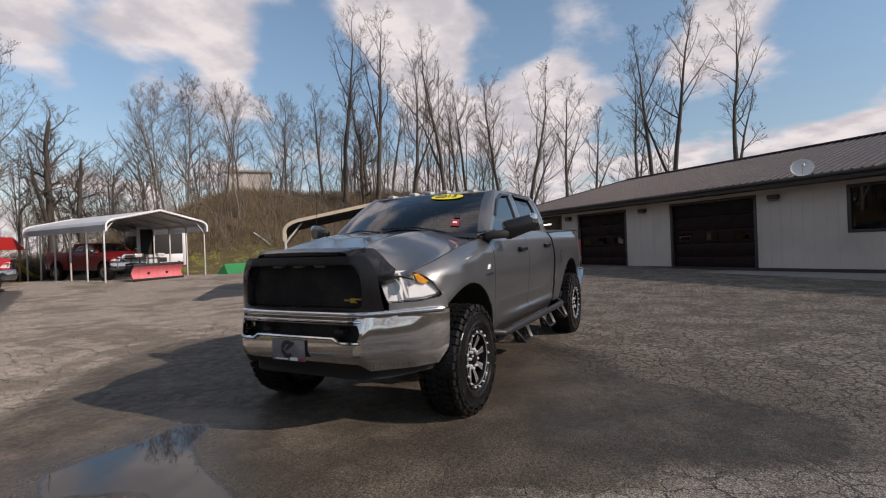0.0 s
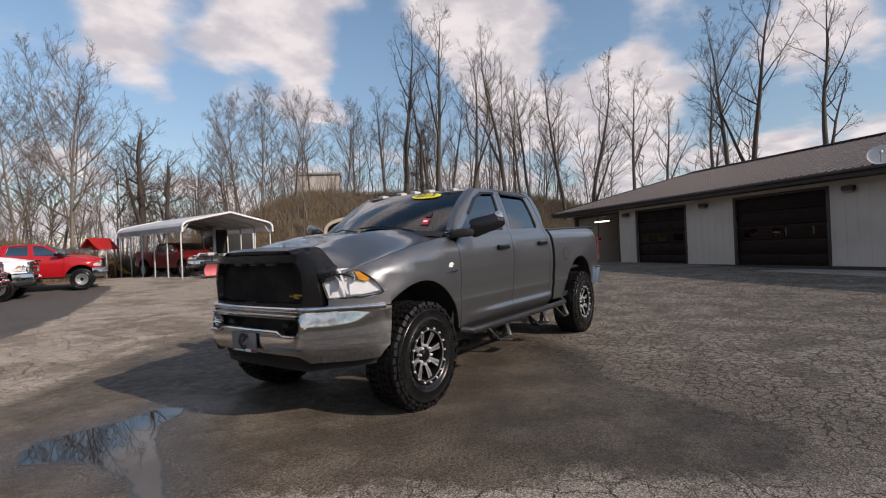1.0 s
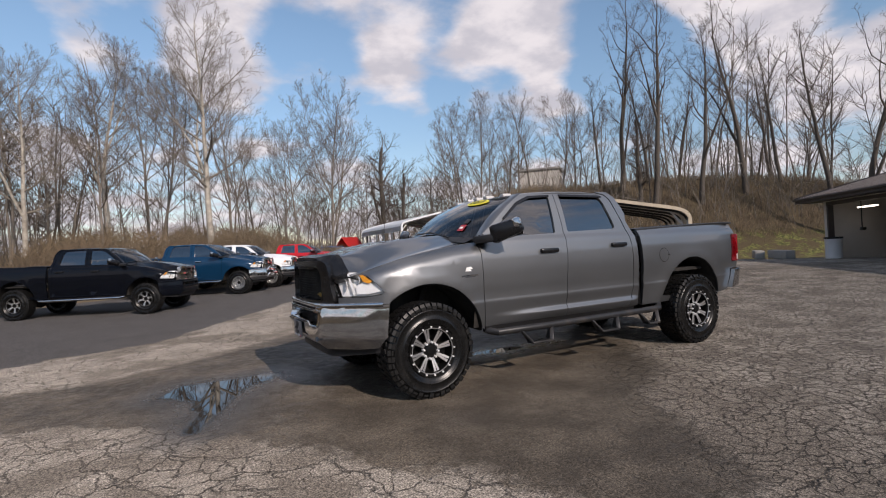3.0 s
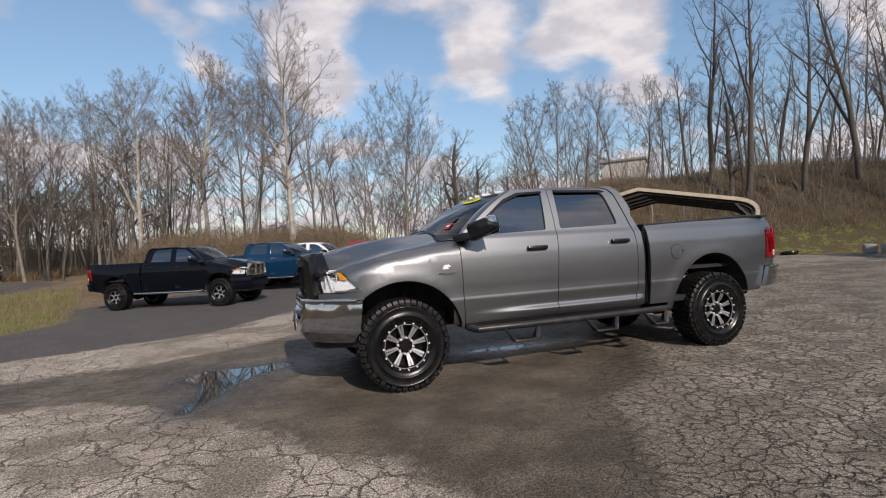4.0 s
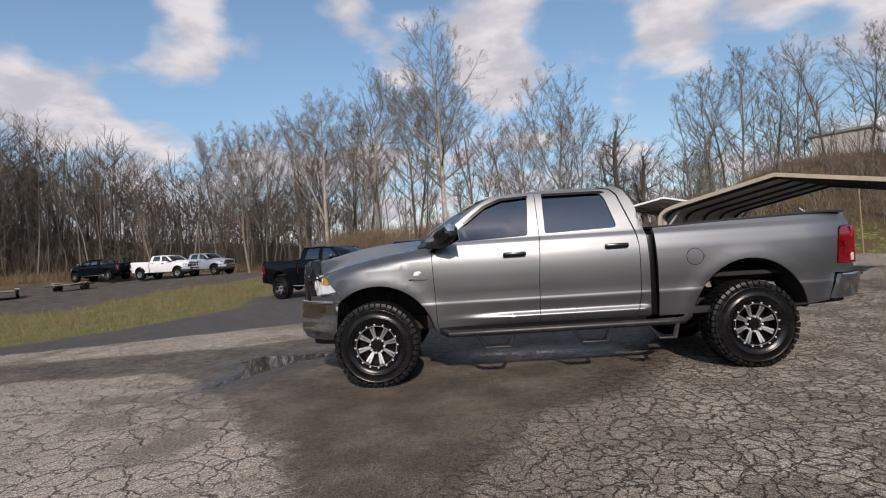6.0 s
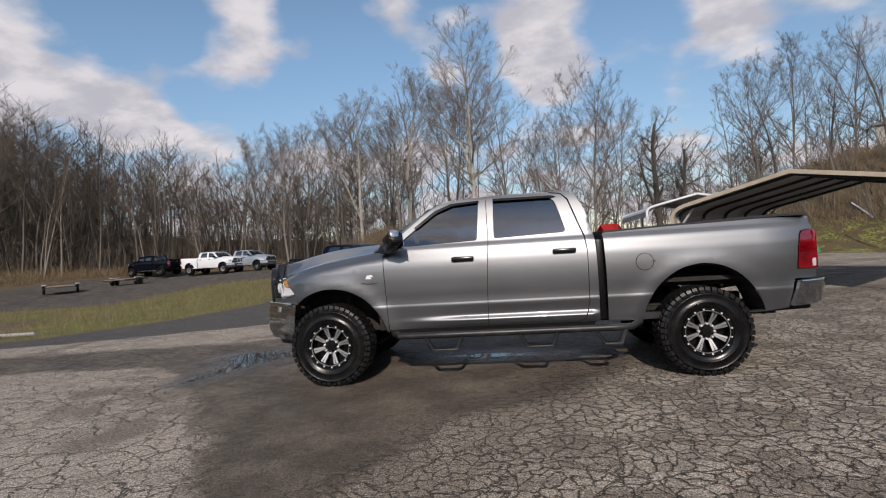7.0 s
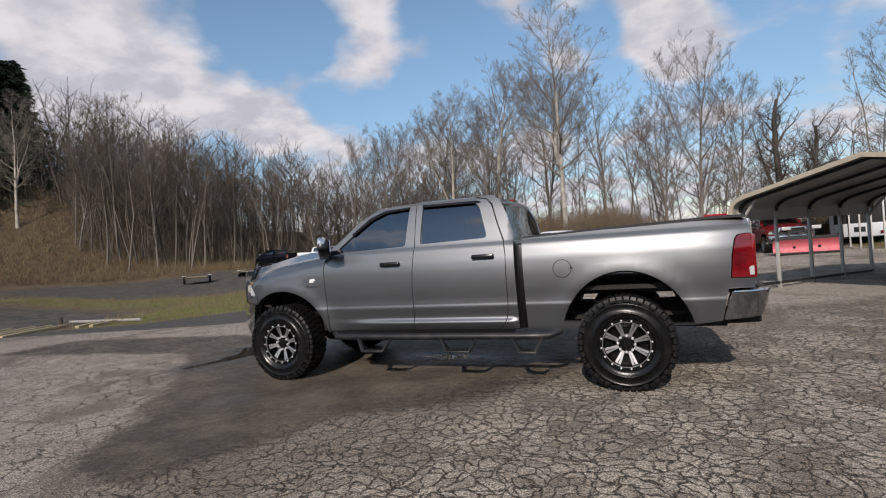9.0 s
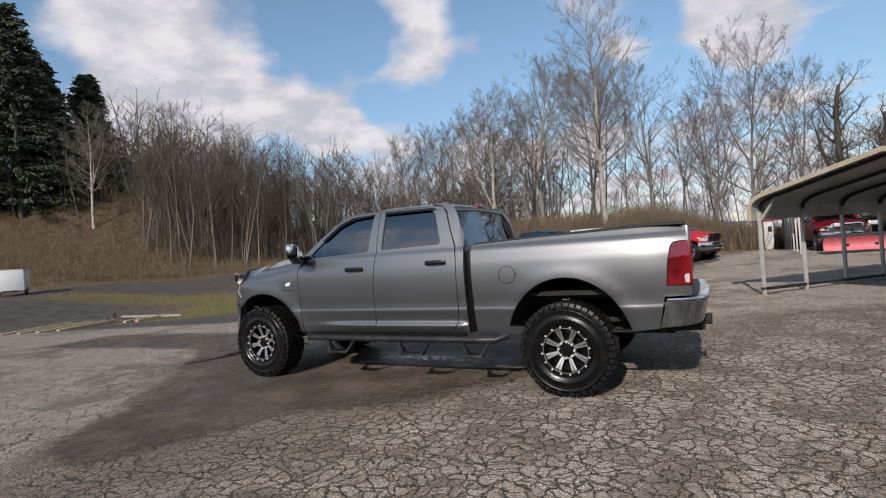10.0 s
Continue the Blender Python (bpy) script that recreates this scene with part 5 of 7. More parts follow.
    gaps = rng(n_mid.outputs["Fac"], 0.36, 0.52)
    thin = mth("MULTIPLY", mth("MULTIPLY", thin, gaps), mth("SUBTRACT", 1.0, tar))
    thin = mth("MULTIPLY", thin, mth("SUBTRACT", 1.0, mth("MULTIPLY", wet, 0.88)))
    # a wider crack web in the dry band
    web = mth("MULTIPLY", rng(mth("SUBTRACT", e3, mth("MULTIPLY", width, 0.6)), -0.01, 0.035, 1.0, 0.0), rng(n_mid.outputs["Fac"], 0.36, 0.50))
    web = mth("MULTIPLY", mth("MULTIPLY", web, mth("SUBTRACT", 1.0, wet)), mth("MULTIPLY", mth("SUBTRACT", 1.0, tar), mth("SUBTRACT", 1.0, alli)))
    crack = mth("MAXIMUM", mth("MAXIMUM", joint, thin), mth("MULTIPLY", web, 0.8), clamp=True)
    # asphalt colours
    grit = mth("MULTIPLY", rng(n_grit.outputs["Fac"], 0.40, 0.60, 0.28, 1.72, False), rng(n_peb.outputs["Fac"], 0.38, 0.62, 0.62, 1.38, False))
    patch = rng(n_mid.outputs["Fac"], 0.35, 0.65, 0.86, 1.12, False)
    celltone = mth("MULTIPLY_ADD", mth("SUBTRACT", cell_v.outputs[0], 0.5), mth("MULTIPLY", alli, 0.14), 1.0)
    dry = mix(rng(mth("ADD", n_big.outputs["Fac"], mth("MULTIPLY", wob, 0.8)), 0.36, 0.54), DRY_A, DRY_B)
    worn = mth("MULTIPLY", rng(mth("ADD", n_mid.outputs["Fac"], mth("MULTIPLY", mth("SUBTRACT", cell_v.outputs[1], 0.5), 0.14)), 0.40, 0.56), rng(e1, 0.03, 0.20))
    pale = rng(mth("ADD", mth("MULTIPLY_ADD", wob, 1.2, at("alligator")), mth("MULTIPLY", wob2, 0.7)), -0.3, 1.6)
    dry = mix(alli, dry, mix(mth("MULTIPLY", worn, pale), ALLI_D, ALLI_C))
    dry = mix(tar, dry, TAR_C)
    wetc = mix(rng(n_mid.outputs["Fac"], 0.4, 0.65), WET_A, WET_B)
    col = mix(mth("MULTIPLY", wet, mth("SUBTRACT", 1.0, mth("MULTIPLY", tar, 0.8))), dry, wetc)
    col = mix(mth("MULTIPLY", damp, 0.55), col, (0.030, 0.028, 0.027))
    col = mix(mth("MULTIPLY", crack, 0.74), col, (0.022, 0.019, 0.017))
    sc = nd.new("ShaderNodeVectorMath"); sc.operation = "SCALE"
    lk.new(col, sc.inputs[0]); lk.new(mth("MULTIPLY", mth("MULTIPLY", grit, patch), celltone), sc.inputs["Scale"])
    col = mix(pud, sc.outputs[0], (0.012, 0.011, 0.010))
    # earth, leaf litter, grass
    litter = mix(rng(n_small.outputs["Fac"], 0.35, 0.65), (0.055, 0.040, 0.026), (0.118, 0.086, 0.052))
    litter = mix(rng(n_mid.outputs["Fac"], 0.4, 0.62, 0.0, 0.75), litter, (0.130, 0.102, 0.060))
    lawn = mix(rng(n_small.outputs["Fac"], 0.4, 0.6), (0.050, 0.056, 0.017), (0.205, 0.200, 0.065))
    lawn = mix(rng(n_mid.outputs["Fac"], 0.40, 0.56, 0.0, 0.9), lawn, (0.090, 0.064, 0.038))
    gmask = rng(mth("MULTIPLY_ADD", wob, 2.5, at("lawn")), -0.2, 0.6)
    soil = mix(gmask, litter, lawn)
    fcol = mix(rng(n_mid.outputs["Fac"], 0.40, 0.60), (0.045, 0.042, 0.041), (0.088, 0.076, 0.062))
    soil = mix(far, soil, fcol)
    # trodden grit along the edge
    lip = rng(mth("MULTIPLY_ADD", wob, 0.8, at("lot")), -0.5, 0.0)
    soil = mix(mth("MULTIPLY", lip, 0.5), soil, (0.10, 0.085, 0.06))
    final = mix(asph, soil, col)
    lk.new(final, b.inputs["Base Color"])
    b.inputs["Diffuse Roughness"].default_value = 1.0
    ro = rng(n_grit.outputs["Fac"], 0.3, 0.7, 0.72, 0.95, False)
    wr = rng(n_small.outputs["Fac"], 0.35, 0.65, 0.42, 0.72, False)
    ro = mth("ADD", mth("MULTIPLY", ro, mth("SUBTRACT", 1.0, wet)), mth("MULTIPLY", wr, wet))
    ro = mth("MULTIPLY", ro, mth("SUBTRACT", 1.0, mth("MULTIPLY", damp, 0.6)))
    ro = mth("MULTIPLY_ADD", mth("SUBTRACT", 1.0, pud), ro, 0.015)
    onlot = mth("ADD", mth("MULTIPLY", ro, asph), mth("MULTIPLY", mth("SUBTRACT", 1.0, asph), 0.9))
    lk.new(onlot, b.inputs["Roughness"])
    lk.new(mth("MULTIPLY_ADD", pud, 0.25, 0.25), b.inputs["Specular IOR Level"])
    hgt = mth("ADD", mth("MULTIPLY", n_grit.outputs["Fac"], 0.35), mth("MULTIPLY", crack, -2.2))
    hgt = mth("MULTIPLY", mth("ADD", hgt, mth("MULTIPLY", n_small.outputs["Fac"], mth("SUBTRACT", 1.6, mth("MULTIPLY", asph, 1.1)))), mth("SUBTRACT", 1.0, pud))
    bp = nd.new("ShaderNodeBump"); bp.inputs["Distance"].default_value, bp.inputs["Strength"].default_value = 0.012, 0.8
    lk.new(hgt, bp.inputs["Height"]); lk.new(bp.outputs[0], b.inputs["Normal"])
    return m


DRY_A, DRY_B = (0.135, 0.117, 0.097), (0.218, 0.195, 0.167)
ALLI_D = (0.128, 0.110, 0.090)
ALLI_C, TAR_C = (0.212, 0.190, 0.160), (0.053, 0.050, 0.049)
WET_A, WET_B = (0.055, 0.046, 0.036), (0.082, 0.069, 0.054)


def build_ground():
    def lines(lo, hi, fine0, fine1, mid0, mid1):
        v = list(np.arange(fine0, fine1, 0.125)) + list(np.arange(fine1, mid1, 0.42)) + list(np.arange(mid0, fine0, 0.42))
        x, st = mid1, 0.6
        while x < hi:
            v.append(x); x += st; st *= 1.035
        x, st = mid0, 0.6
        while x > lo:
            v.append(x - st); x -= st; st *= 1.035
        return np.array(sorted(set(np.round(v, 3))))
    xs, ys = lines(-1400, 1400, -7.5, 7.0, -28, 22), lines(-1400, 1400, -6.5, 5.0, -32, 12)
    X, Y = np.meshgrid(xs, ys, indexing="ij")
    Z = np.array([height(x, y) for x, y in zip(X.ravel(), Y.ravel())])
    n, k = len(xs), len(ys)
    idx = np.arange(n * k).reshape(n, k)
    faces = np.stack([idx[:-1, :-1], idx[1:, :-1], idx[1:, 1:], idx[:-1, 1:]], -1).reshape(-1, 4)
    me = bpy.data.meshes.new("ground")
    me.from_pydata(np.stack([X.ravel(), Y.ravel(), Z], 1).tolist(), [], faces.tolist())
    me.shade_smooth()
    x, y = X.ravel(), Y.ravel()
    masks = {"lot": seg_sd(x, y, LOT), "far_lot": seg_sd(x, y, FAR_LOT), "tar": seg_sd(x, y, DARK_TAR), "wet": seg_sd(x, y, WET), "alligator": seg_sd(x, y, ALLIGATOR),
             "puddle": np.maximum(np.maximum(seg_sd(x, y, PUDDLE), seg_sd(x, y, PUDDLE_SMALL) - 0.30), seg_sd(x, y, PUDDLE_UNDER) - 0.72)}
    bank = (x + 25.0) * -0.669 + (y + 12.0) * -0.743
    masks["lawn"] = np.maximum(seg_sd(x, y, VERGE), np.minimum(3.0 - np.abs(bank - 1.2), 6 + 0 * x) * (x < -4) + -3.0 * (x >= -4))
    bare = seg_sd(x, y, BARE_SOIL)
    masks["far_lot"] = np.maximum(masks["far_lot"], bare - 0.9)
    masks["lawn"] = np.where(bare > -0.5, np.minimum(masks["lawn"], -1.5 * bare), masks["lawn"])
    for nm, v in masks.items():
        a = me.attributes.new(nm, "FLOAT", "POINT")
        a.data.foreach_set("value", np.clip(v, -6, 6).astype(np.float32))
    me.materials.append(ground_material())
    return tagged(new("ground", me), "cracked damp asphalt yard with puddles, grass verge and brushy banks", "ground", kind="structure")


build_ground()

# ---- trees ----
BARK_GREY = mat("grey_bark", (0.180, 0.155, 0.130), 0.9, var=0.35, scale=3, fine=30, bump=0.01)
BARK_DARK = mat("dark_bark", (0.070, 0.058, 0.047), 0.9, var=0.35, scale=3, fine=30, bump=0.01)
BARK_PALE = mat("pale_bark", (0.36, 0.33, 0.28), 0.85, var=0.45, scale=2.2, fine=12, bump=0.006, dirt=(0.14, 0.11, 0.08), dirt_amt=0.8)
TWIG_BROWN = mat("brown_twigs", (0.122, 0.097, 0.076), 0.9, var=0.3, scale=2, island=0.35)
TWIG_PALE = mat("pale_twigs", (0.19, 0.165, 0.135), 0.9, var=0.3, scale=2, island=0.25)
TWIG_DARK = mat("dark_twigs", (0.075, 0.060, 0.048), 0.9, var=0.3, scale=2, island=0.40)
STEM_FAR = mat("far_wood_stem_bark", (0.122, 0.104, 0.084), 0.95, var=0.35, scale=0.4, island=0.55)
TWIG_FAR = mat("far_wood_twigs", (0.098, 0.080, 0.063), 0.95, var=0.35, scale=0.4, island=0.45)
BRUSH = mat("dry_brush", (0.185, 0.138, 0.088), 0.95, var=0.35, scale=1.5, island=0.50)
BRUSH_TAN = mat("dry_weeds", (0.200, 0.155, 0.085), 0.95, var=0.35, scale=1.5, island=0.50)
BRUSH_WARM = mat("warm_dry_weeds", (0.145, 0.097, 0.052), 0.95, var=0.45, scale=0.6, island=0.55)
NEEDLES = mat("spruce_needles", (0.042, 0.057, 0.030), 0.8, var=0.4, scale=2)


class Sticks:
    """Collects tapered limbs and twigs as plain lists, for one mesh."""

    def __init__(self):
        self.v, self.f = [], []

    def limb(self, pts, rad, sides):
        base = len(self.v)
        n = len(pts)
        for i, p in enumerate(pts):
            d = (pts[min(i + 1, n - 1)] - pts[max(i - 1, 0)])
            if d.length < 1e-6:
                d = Vector((0, 0, 1))
            d.normalize()
            a = d.orthogonal().normalized()
            b = d.cross(a)
            for k in range(sides):
                t = 2 * math.pi * k / sides
                self.v.append(p + (a * math.cos(t) + b * math.sin(t)) * rad[i])
        for i in range(n - 1):
            for k in range(sides):
                q = base + i * sides
                self.f.append((q + k, q + (k + 1) % sides, q + sides + (k + 1) % sides, q + sides + k))

    def mesh(self, name, material):
        me = bpy.data.meshes.new(name)
        me.from_pydata([tuple(p) for p in self.v], [], self.f)
        me.shade_smooth()
        me.materials.append(material)
        return me


def grow(rnd, tall, style):
    """Trunk and crown of a bare tree, as two stick sets: leaders, ascending limbs, then three orders of finer twigs."""
    trunk, crown = Sticks(), Sticks()
    S = {"sycamore": dict(r=0.0120, first=0.27, limbs=20, up=0.70, wide=0.40, sub=9, mid=7, fine=5, forks=2, wig=0.09, ang=0.75),
         "maple": dict(r=0.0085, first=0.20, limbs=16, up=0.80, wide=0.41, sub=8, mid=6, fine=4, forks=2, wig=0.09, ang=0.70),
         "bank": dict(r=0.0130, first=0.45, limbs=10, up=1.15, wide=0.24, sub=6, mid=5, fine=4, forks=1, wig=0.15, ang=0.80),
         "snag": dict(r=0.0190, first=0.25, limbs=17, up=0.45, wide=0.24, sub=7, mid=5, fine=4, forks=1, wig=0.25, ang=0.95),
         "slim": dict(r=0.0062, first=0.42, limbs=9, up=1.2, wide=0.22, sub=5, mid=5, fine=3, forks=0, wig=0.10, ang=0.65)}[style]

    dome = {"sycamore": (0.60, 0.27, 0.41), "maple": (0.60, 0.35, 0.40), "bank": (0.68, 0.20, 0.33), "slim": (0.68, 0.18, 0.33), "snag": (0.55, 0.20, 0.46)}[style]

    def reach(p, d):
        """Length of a limb from p along d to the outside of the crown's dome."""
        mz, ra, rc = (tall * v for v in dome)
        q = Vector((p.x / ra, p.y / ra, (p.z - mz) / rc))
        e = Vector((d.x / ra, d.y / ra, d.z / rc))
        a, b, c = e.length_squared, q.dot(e), q.length_squared - 1
        disc = b * b - a * c
        return max(0.08 * tall, (-b + math.sqrt(disc)) / a) if disc > 0 else 0.08 * tall

    def path(p, d, ln, n, wig, lift):
        pts = [p.copy()]
        for _ in range(n):
            d = (d + Vector((rnd.gauss(0, wig), rnd.gauss(0, wig), rnd.gauss(0, wig * 0.6) + lift))).normalized()
            p = p + d * (ln / n)
            pts.append(p.copy())
        return pts

    def twigs(pts, r0, ln, depth):
        count = (S["fine"], S["mid"], S["sub"])[depth]
        turn = rnd.uniform(0, 6.283)
        for c in range(count):
            k = 0.18 + 0.80 * (c + rnd.random()) / count
            i = min(len(pts) - 2, int(k * (len(pts) - 1)))
            p = pts[i].lerp(pts[i + 1], k * (len(pts) - 1) - i)
            d0 = (pts[i + 1] - pts[i]).normalized()
            turn += 2.4 + rnd.gauss(0, 0.5)
            a = d0.orthogonal().normalized()
            side = a * math.cos(turn) + d0.cross(a) * math.sin(turn)
            w = S["ang"] * rnd.uniform(0.6, 1.2)
            d = (d0 * math.cos(w) + side * math.sin(w) + Vector((0, 0, 0.12))).normalized()
            l2 = ln * rnd.uniform(0.55, 1.05) * (1.15 - 0.60 * k)
            n = (1, 2, 3)[depth]
            r = max((0.0055, 0.008, 0.011)[depth], r0 * (1 - 0.5 * k))
            q = path(p, d, l2, n, 0.11, 0.05)
            crown.limb(q, [max(0.0040, r * (1 - 0.70 * j / n)) for j in range(n + 1)], 4 if depth > 1 else 3)
            if depth > 0:
                twigs(q, r * 0.55, l2 * 0.62, depth - 1)

    r0 = tall * S["r"]
    lean = Vector((rnd.gauss(0, 0.025), rnd.gauss(0, 0.025), 1)).normalized()
    main_len = tall * (0.93 if style != "snag" else 0.72)
    pts = path(Vector((0, 0, -0.3)), lean, main_len, 12, 0.03 + S["wig"] * 0.15, 0.06)
    rad = [r0 * (1.35 if j == 0 else 1.0) * max(0.05, 1 - (j / 12) ** 1.2 * (0.94 if style != "snag" else 0.6)) for j in range(13)]
    trunk.limb(pts, rad, 9)
    stems = [(pts, rad, S["first"], S["limbs"])]
    for f in range(S["forks"]):
        i = rnd.randint(3, 5) + f
        a = rnd.uniform(0, 6.283)
        d = Vector((0.42 * math.cos(a), 0.42 * math.sin(a), 1)).normalized()
        q = path(pts[i], d, min(main_len * 0.62, reach(pts[i], d) * rnd.uniform(0.85, 0.98)), 9, 0.06, 0.03)
        rr = [rad[i] * 0.70 * max(0.06, 1 - 0.93 * j / 9) for j in range(10)]
        trunk.limb(q, rr, 7)
        stems.append((q, rr, 0.22, S["limbs"] // 2))
    for q, rr, first, limbs in stems:
        n = len(q) - 1
        for j in range(limbs):
            kk = (j + rnd.random()) / limbs
            k = first + (0.985 - first) * kk
            i = min(n - 1, int(k * n))
            p = q[i].lerp(q[i + 1], k * n - i)
            a = j * 2.4 + rnd.gauss(0, 0.5)
            d = Vector((math.cos(a), math.sin(a), S["up"] * (0.55 + 1.1 * kk) * rnd.uniform(0.8, 1.25))).normalized()
            ln = min(reach(p, d) * rnd.uniform(0.72, 0.98), tall * S["wide"] * 1.25)
            r = max(0.018, rr[i] * 0.50)
            if style == "snag" and rnd.random() < 0.35:
                ln *= 0.35
            b = path(p, d, ln, 6, S["wig"], 0.085)
            crown.limb(b, [max(0.007, r * (1 - 0.86 * t / 6)) for t in range(7)], 5)
            twigs(b, r * 0.40, max(0.085 * tall, ln * 0.36), 2)
    if style == "snag":
        # dead vines hanging about the stem
        for _ in range(70):
            k = rnd.uniform(0.15, 0.95)
            i = min(11, int(k * 12))
            p = pts[i] + Vector((rnd.gauss(0, 0.22), rnd.gauss(0, 0.22), 0))
            crown.limb(path(p, Vector((rnd.gauss(0, 0.3), rnd.gauss(0, 0.3), rnd.choice((-1, 1)))).normalized(), tall * 0.12, 4, 0.25, 0.0), [0.022, 0.02, 0.018, 0.012, 0.008], 3)
    return trunk, crown


def make_proto(style, seed, tall, bark, twig):
    rnd = random.Random(seed)
    t, c = grow(rnd, tall, style)
    return t.mesh("trunk", bark), c.mesh("crown", twig), tall


PROTO = {}
for style, seeds, tall, bark, twig in (("sycamore", (11, 12), 19, BARK_PALE, TWIG_PALE), ("maple", (21, 22, 23), 16, BARK_GREY, TWIG_BROWN),
                                       ("bank", (31, 32, 33), 17, BARK_DARK, TWIG_DARK), ("snag", (41,), 14, BARK_DARK, TWIG_DARK), ("slim", (51, 52), 14, BARK_GREY, TWIG_BROWN)):
    PROTO[style] = [make_proto(style, s, tall, bark, twig) for s in seeds]

TREE_LABELS = {"sycamore": "tall bare sycamore with pale flaking bark", "maple": "bare grey tree with a fine twiggy crown", "bank": "tall dark bare tree on the bank",
               "snag": "broken bare tree wrapped in dead vines", "slim": "slim bare tree at the wood's edge"}


def plant(style, x, y, tall, k=0, lean=0.0, turn=None):
    t, c, base = PROTO[style][k % len(PROTO[style])]
    tall *= 1.0 if style in ("bank", "snag") else 0.87
    rot = (x * 37.1 + y * 17.3) % 6.28 if turn is None else turn
    m = Matrix.Translation((x, y, height(x, y) - 0.05)) @ Matrix.Rotation(radians(lean * 0.5), 4, "Y") @ Matrix.Rotation(rot, 4, "Z") @ Matrix.Scale(tall / base, 4)
    ob = thing("tree", m, TREE_LABELS[style], "tree", "bare trees round the yard")
    for nm, me in (("trunk", t), ("crown", c)):
        q = new(nm, me); q.parent = ob
    return ob


def hill_uv(x, y):
    """Distance up the hill from its foot and along the foot."""
    return (x - 50.0) * 0.649 + (y + 20.0) * -0.763, (x - 50.0) * -0.763 + (y + 20.0) * -0.649


def clear_slope(x, y, margin=0.0):
    """The open weedy slope under the spruces."""
    e, q = hill_uv(x, y)
    return e < (12.5 + margin) * (1 - smooth(3.0, 11.0, q)) + 2.5


# tall dark trees on the bank
for i, (x, y, tall, lean) in enumerate([(-28.7, -20.9, 15, 0), (-28.4, -17.9, 16, -3), (-30.7, -15.9, 14, 4), (-33.6, -14.5, 15, 0), (-37.1, -13.9, 11, 3), (-36.2, -10.5, 13, 0), (-32.9, -7.5, 14.5, 2),
                                        (-39.4, -5.8, 14, 0), (-41.8, -4.1, 12, -3), (-42.1, -0.4, 15, 0), (-38.2, 1.5, 17, 3), (-37.2, 2.6, 18, -2), (-38.0, 6.4, 17, 5), (-40, -16, 11, 0)]):
    plant("bank", x, y, tall, i, lean)
rnd_b = random.Random(515)
for i in range(16):
    d, q = rnd_b.uniform(3.5, 14), rnd_b.uniform(-12, 17)
    plant("bank" if i % 3 else "slim", -25.0 - 0.669 * d + 0.743 * q, -12.0 - 0.743 * d - 0.669 * q, rnd_b.uniform(6, 11), i, rnd_b.uniform(-2.5, 2.5))
plant("snag", -27.8, -18.7, 9.0, 0, 2)
# trees behind the parked row
plant("sycamore", -0.75, -26.6, 17.6, 0, 3, 0.6)
plant("sycamore", 4.5, -32.0, 15.5, 1, -3, 2.0)
plant("sycamore", 8.8, -33.5, 15.5, 1, -6, 3.5)
for i, (x, y, tall) in enumerate([(4.5, -27.5, 11), (1.7, -35.4, 15), (-7.2, -32.1, 12.5), (-8.8, -29.6, 15.5), (-20.5, -30.5, 11.5), (-23.0, -31.5, 12), (-26.5, -30.5, 11), (-30.9, -29.8, 11.5), (-33.5, -27.0, 10), (21.1, -40.8, 15),
                                  (17.0, -38.3, 16), (17.8, -44.5, 17), (12.8, -39.7, 17), (-7.6, -37.5, 14), (-3.1, -36.1, 15), (2.4, -44.3, 18), (-12.8, -42.4, 17)]):
    plant("maple", x, y, tall, i)
plant("snag", -14.0, -31.8, 13.5, 0, 0)
plant("snag", -16.0, -33.0, 10.5, 0, -5, 2.5)
# wood's edge on the hill
for i, (x, y, tall) in enumerate([(71.1, -32.7, 17), (58.3, -40.2, 16), (53.8, -42.8, 20), (50.2, -45.4, 16), (49.9, -52.8, 18), (39.8, -48.4, 15), (35.0, -52.0, 16), (29.0, -44.0, 14), (25.9, -45.9, 16), (21.2, -48.5, 17), (13.9, -46.1, 16), (10.0, -50, 17)]):
    plant("maple" if i % 2 else "slim", x, y, tall, i)
rnd_w = random.Random(404)
for i in range(26):
    e, s = rnd_w.uniform(5, 24), rnd_w.uniform(-30, 34)
    x, y = 50 + 0.649 * e - 0.763 * s, -20 - 0.763 * e - 0.649 * s
    if not clear_slope(x, y):
        plant("maple" if i % 3 else "slim", x, y, rnd_w.uniform(10, 14), i, rnd_w.uniform(-4, 4))
# the crowded clump that stands over the rest of the wood
for i, (e, q, tall) in enumerate(((6.0, 15.0, 15.5), (8.5, 17.5, 17.5), (10.0, 13.5, 14.0), (7.0, 19.5, 14.5))):
    plant("maple", 50 + 0.649 * e - 0.763 * q, -20 - 0.763 * e - 0.649 * q, tall, i)
pale = plant("sycamore", 57.6, -30.3, 17, 0, 0, 1.0)
tagged(pale, "bare tree with a bright pale trunk on the slope")


